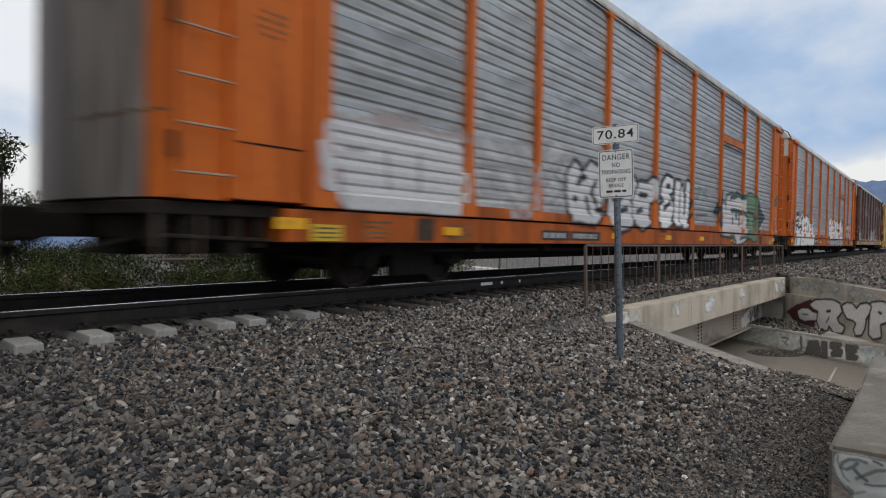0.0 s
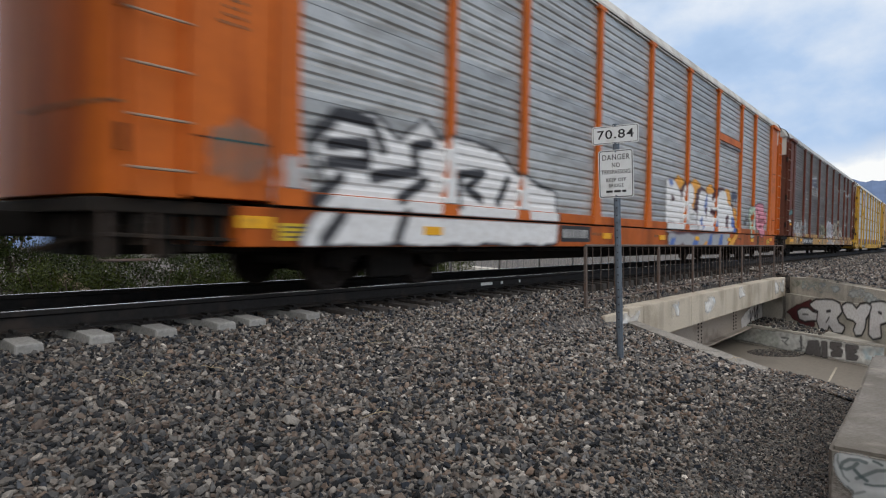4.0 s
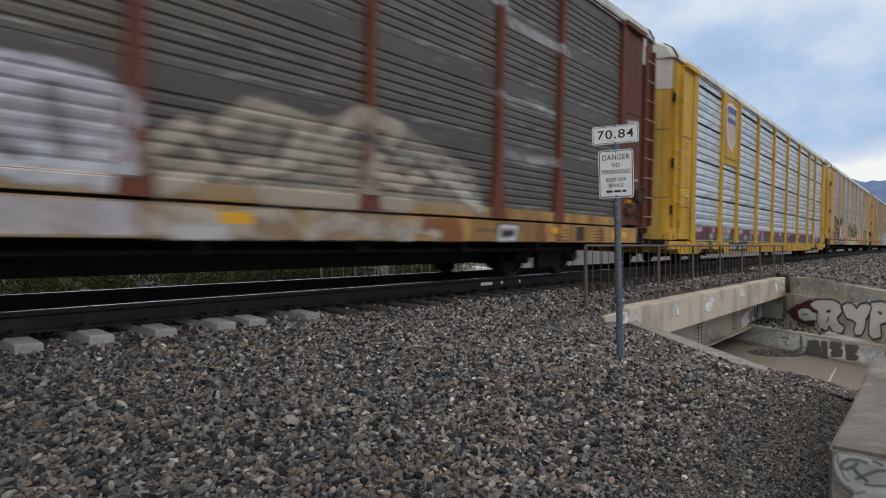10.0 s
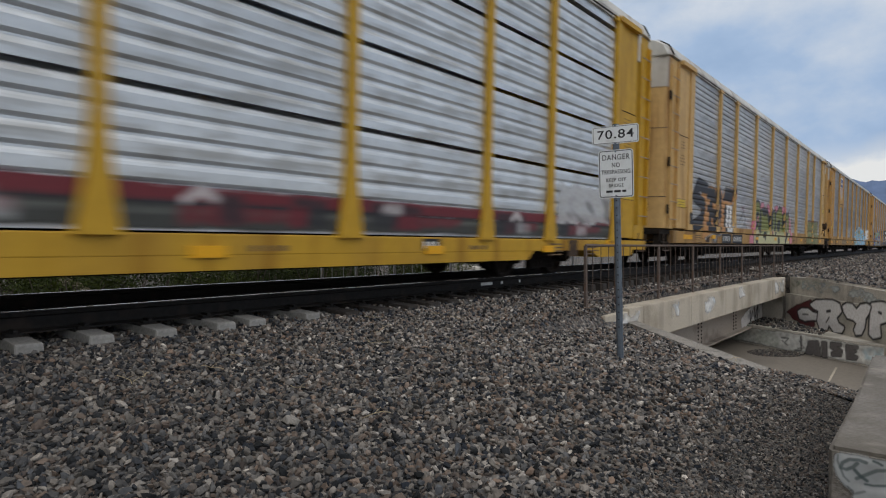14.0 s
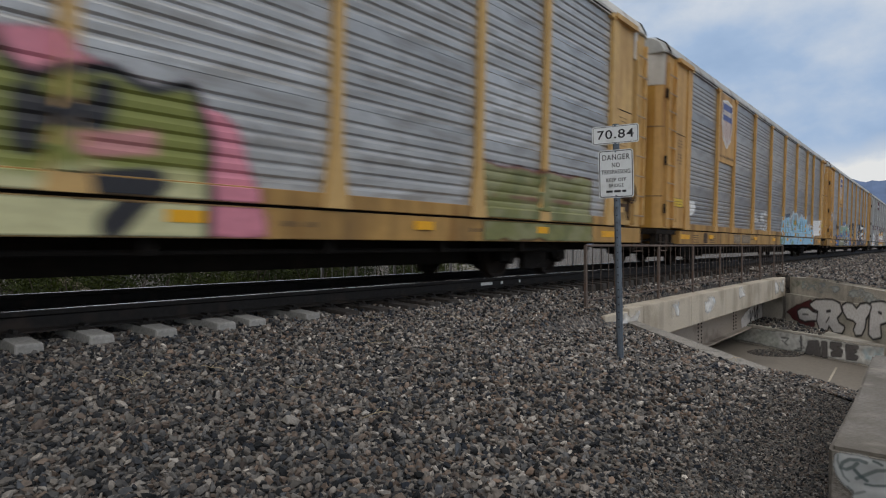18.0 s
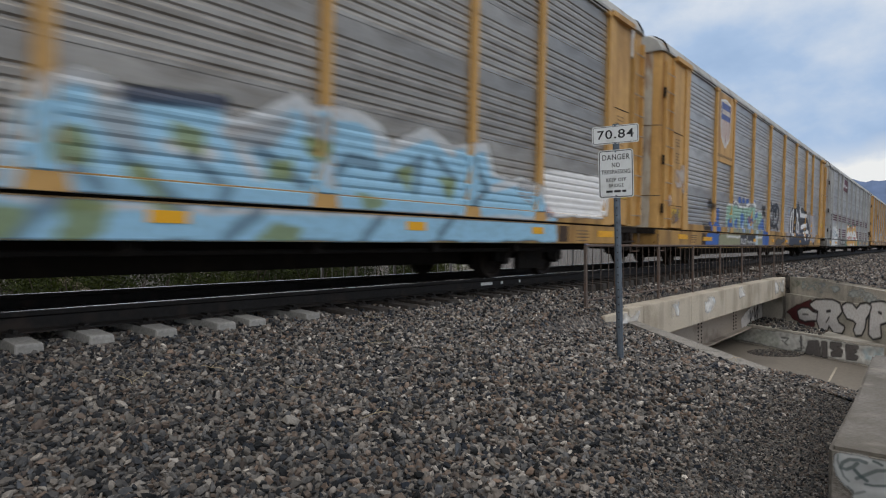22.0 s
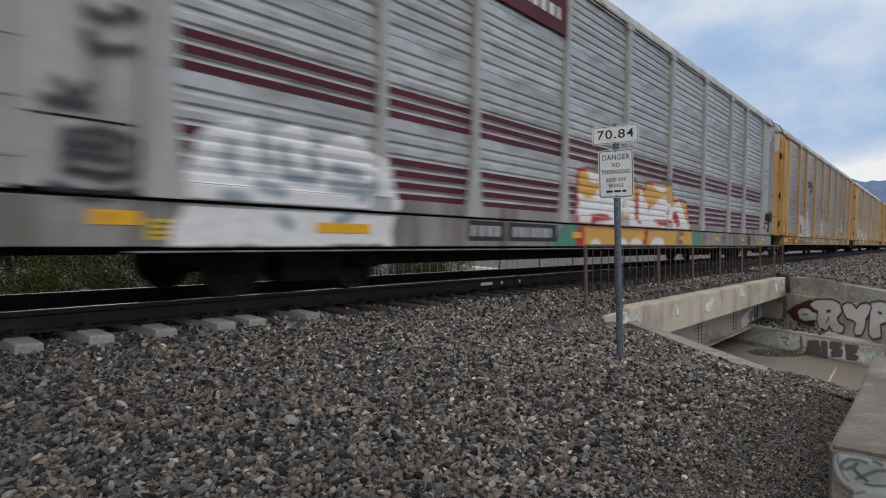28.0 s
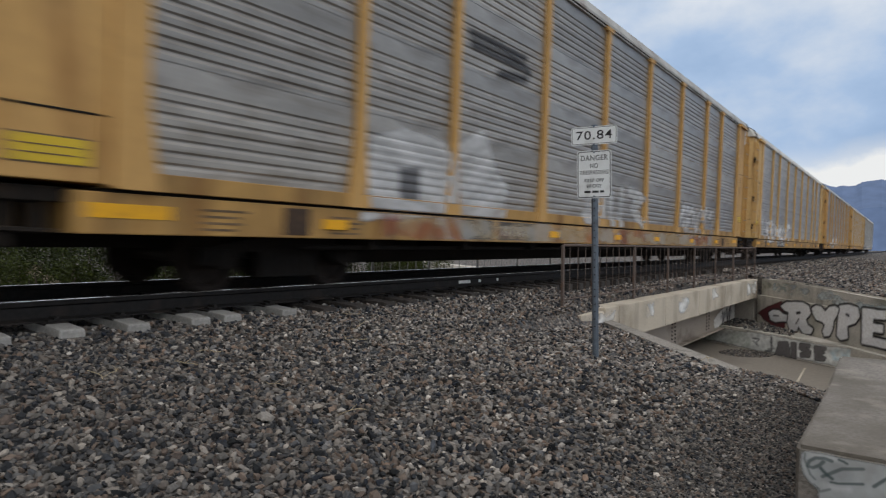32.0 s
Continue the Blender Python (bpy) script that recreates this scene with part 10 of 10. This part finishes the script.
def scatter(x0, x1, y0, y1, cell, size, keep, rs):
    """Stones on a shaken grid: rows of x, y, mean radius."""
    gx, gy = np.meshgrid(np.arange(x0, x1, cell), np.arange(y0, y1, cell))
    gx = (gx + rs.uniform(-0.45, 0.45, gx.shape) * cell).ravel()
    gy = (gy + rs.uniform(-0.45, 0.45, gy.shape) * cell).ravel()
    out = [(x, y) for x, y in zip(gx, gy) if keep(x, y)]
    rad = size[0] + (size[1] - size[0]) * rs.beta(1.6, 2.6, len(out))
    return [(x, y, r_) for (x, y), r_ in zip(out, rad)]


def on_bank(x, y):
    if in_channel(x, y) or (3.2 < x < 6.4 and y < 0.46):
        return False
    if y < 4.02 and x > 9.75 + (y - 4.0) * 1.043:
        return False
    return x > y / 3.9 - 0.5 and 0.781 * x + 0.625 * y > 1.6


def clear_of_ties(x, y):
    return on_bank(x, y) and not (y > 5.42 and any(abs(x - tx) < 0.15 for tx, _ in tie_at)) and abs(y - NEAR_RAIL) > 0.10 and abs(y - FAR_RAIL) > 0.10


def over_coping(x, y):
    """Where gravel has run over the near end of the wing wall's coping."""
    k = (4.0 - y) / 0.69
    return A0[0] - 0.36 - 0.72 * k < x < A0[0] + 0.02 - 0.72 * k and rd.uniform(0, 1) < (1.7 - y) / 0.5


rd = random.Random(8)


def build_stones():
    rs = np.random.RandomState(3)
    s = scatter(0.0, 6.5, 1.5, 5.45, 0.037, (0.013, 0.034), on_bank, rs)
    s += scatter(0.0, 6.5, 1.5, 5.45, 0.050, (0.008, 0.020), on_bank, rs)
    s += scatter(1.0, 9.8, -0.2, 1.5, 0.027, (0.009, 0.024), lambda x, y: on_bank(x, y) and rs.uniform() < (y - 0.75) / 0.5, rs)
    s += scatter(1.8, 7.2, 0.30, 1.25, 0.016, (0.005, 0.013), on_bank, rs)
    s += scatter(6.5, 10.6, 1.5, 5.45, 0.045, (0.015, 0.037), on_bank, rs)
    s += scatter(-0.5, 13.0, 5.40, 8.4, 0.055, (0.020, 0.040), clear_of_ties, rs)
    n_bank = len(s)
    s += scatter(9.5, 23.2, 4.37, 5.9, 0.075, (0.030, 0.052), lambda x, y: True, rs)
    n_deck = len(s)
    s += scatter(17.0, 42.0, -1.0, 5.6, 0.115, (0.032, 0.06), lambda x, y: not in_channel(x, y) and (y > 4 or x > 23.4 + (4 - y) * RIGHT_WAY[0] / -RIGHT_WAY[1]), rs)
    s += scatter(42.0, 78.0, -3.0, 5.6, 0.21, (0.045, 0.085), lambda x, y: True, rs)
    n_far = len(s)
    s += scatter(19.0, 24.5, 2.6, 7.0, 0.10, (0.03, 0.07), lambda x, y: 20.5 + (y - 3.7) * 0.676 < x < 22.8 + (y - 4.0) * (0.635 if y > 4 else 1.397), rs)
    n_ledge = len(s)
    s += scatter(17.4, 20.7, 2.4, 4.6, 0.045, (0.012, 0.034), lambda x, y: ((x - 19.55 + (y - 3.66) * 0.24) / 0.72) ** 2 + ((y - 3.66) / 0.68) ** 2 < 1, rs)
    n_debris = len(s)
    s += scatter(5.8, 7.8, 0.45, 1.7, 0.020, (0.010, 0.024), over_coping, rs)
    s += scatter(5.8, 7.8, 0.45, 1.35, 0.022, (0.010, 0.022), over_coping, rs)
    arr = np.array(s)
    z = np.array([-0.40 if n_bank <= i < n_deck else -1.9 if n_far <= i < n_ledge else -0.815 + 0.06 * min(1.0, max(0.0, (1.6 - y) / 0.6)) if i >= n_debris else FLOOR_Z + 0.02 if i >= n_ledge else ground_z(x, y) for i, (x, y, _) in enumerate(s)])
    n_ = len(arr)
    q = rs.normal(size=(n_, 4))
    q[:, 1:3] *= 0.46
    q /= np.linalg.norm(q, axis=1)[:, None]
    w, a, b, c = q.T
    R = np.stack([1 - 2 * (b * b + c * c), 2 * (a * b - c * w), 2 * (a * c + b * w), 2 * (a * b + c * w), 1 - 2 * (a * a + c * c), 2 * (b * c - a * w),
                  2 * (a * c - b * w), 2 * (b * c + a * w), 1 - 2 * (a * a + b * b)], -1).reshape(-1, 3, 3)
    kind = rs.randint(0, len(TEMPLATES), n_)
    pos = np.stack([arr[:, 0], arr[:, 1], z + arr[:, 2] * rs.uniform(0.05, 0.75, n_)], -1)
    # the stones of one stretch beside the sign are pieces of their own
    near = [i for i in range(n_bank) if 1.35 < arr[i, 0] < 2.25 and 1.55 < arr[i, 1] < 2.45][:300]
    lone = set(near)
    # towards the bridge more beige stones, their paleness also standing for brighter light
    brightened = rs.uniform(0, 1, n_) < np.clip((arr[:, 0] - 1.2) / 4.5, 0.05, 0.95)
    brightened[n_far:] = False
    brightened[n_debris:] = True
    brightened &= ~((arr[:, 2] < 0.014) & (arr[:, 1] < 1.3))
    alone = np.array([i in lone for i in range(n_)])
    for name, pick, mat, label in (("ballast_stones", ~brightened & ~alone, stone_mat, "loose dark grey and tan crushed stones"), ("gravel_stones", brightened & ~alone, paled_mat, "loose grey and beige gravel stones, paled for brighter light")):
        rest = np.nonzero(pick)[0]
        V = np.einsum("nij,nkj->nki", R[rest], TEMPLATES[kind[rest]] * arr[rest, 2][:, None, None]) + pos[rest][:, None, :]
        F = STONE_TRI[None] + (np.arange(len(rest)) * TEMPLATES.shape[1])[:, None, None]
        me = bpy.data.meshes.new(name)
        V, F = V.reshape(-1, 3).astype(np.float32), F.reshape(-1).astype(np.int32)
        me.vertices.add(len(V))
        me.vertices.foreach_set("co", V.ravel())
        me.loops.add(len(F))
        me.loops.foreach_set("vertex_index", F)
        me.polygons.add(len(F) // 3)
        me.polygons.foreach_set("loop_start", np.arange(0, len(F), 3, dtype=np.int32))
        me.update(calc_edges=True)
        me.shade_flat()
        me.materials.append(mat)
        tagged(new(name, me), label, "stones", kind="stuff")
    shared = [mesh_from("stone", v.tolist(), STONE_TRI.tolist(), stone_mat) for v in TEMPLATES]
    floor_ob = bpy.data.objects["ground"]
    for i in near:
        m = Matrix.LocRotScale(Vector(pos[i]), Matrix(R[i].tolist()).to_quaternion(), Vector((1, 1, 1)) * float(arr[i, 2]))
        part("stone", shared[kind[i]], None, floor_ob, at=m)


build_stones()
tagged(new("pale_stone", mesh_from("pale_stone", (TEMPLATES[2] * 0.062).tolist(), STONE_TRI.tolist(), cap)), "large pale angular stone lying on the ballast", "stone").matrix_basis = pose(2.31, 2.99, ground_z(2.31, 2.99) + 0.035, 24, 8, 40)


def dry_twig(seed, m):
    r = random.Random(seed)
    bm = bmesh.new()
    p = Vector((0, 0, 0.02))
    for k in range(4):
        q = p + Vector((0.05, r.uniform(-0.02, 0.02), r.uniform(-0.01, 0.02)))
        rod(bm, p, q, 0.003, 5, 0.0025)
        if k == 1:
            rod(bm, q, q + Vector((0.03, 0.03, 0.03)), 0.0022, 5, 0.0015)
        p = q
    tagged(new("dry_twig", mesh_of("dry_twig", bm, straw)), "thin pale dry twig lying on the stones", "twig", "twigs on the ballast").matrix_basis = m


straw = surface("bleached straw", (0.38, 0.31, 0.20), 0.8, 0, 60, 0.2, 20, bump=0)
rg = random.Random(77)
for i in range(16):
    x, y = (5.2, 5.05) if i == 0 else (rg.uniform(1.5, 7.5), rg.uniform(1.6, 5.0))
    dry_twig(400 + i, pose(x, y, ground_z(x, y) + 0.045, 0, rg.uniform(-8, 8), rg.uniform(0, 360)))
for i in range(3):
    x, y = 6.75 + rg.uniform(-0.12, 0.2), 0.60 + rg.uniform(-0.05, 0.12)
    w = thing("weed", "small dark green weed beside the concrete", "weed", pose(x, y, ground_z(x, y), 0, 0, rg.uniform(0, 360)), "weeds by the headwall")
    part("leafage", foliage("leafage", [(0, 0, 0.03, 0.045), (0.04, 0.03, 0.02, 0.04)], 60, 0.014, leaf_green, 500 + i), None, w)


def motions():
    for car, s in zip(cars, STARTS):
        rows = [(t, pose(s + PANEL / 2 - travelled(t), TRACK_Y, FAR_Z / 2, math.degrees(CANT), 0, 0)) for t in range(0, 33, 2)]
        walk(car, rows)
    # wheels roll: the axles at the same place in their bogies share one set of turns
    step = 0.07
    for axles in (front_axles, rear_axles):
        a = axles[0].matrix_basis.translation.copy()
        n_ = int(32 / step)
        rows = [(k * step, pose(a.x, 0, a.z, 0, -math.degrees(travelled(k * step) / WHEEL_R), 0)) for k in range(n_ + 1)]
        rows.append((32.0, pose(a.x, 0, a.z, 0, -math.degrees(travelled(32.0) / WHEEL_R), 0)))
        walk(axles[0], rows)
        for other in axles[1:]:
            other.rotation_mode = "QUATERNION"
            other.animation_data_create()
            other.animation_data.action = axles[0].animation_data.action
            other.animation_data.action_slot = axles[0].animation_data.action_slot


motions()
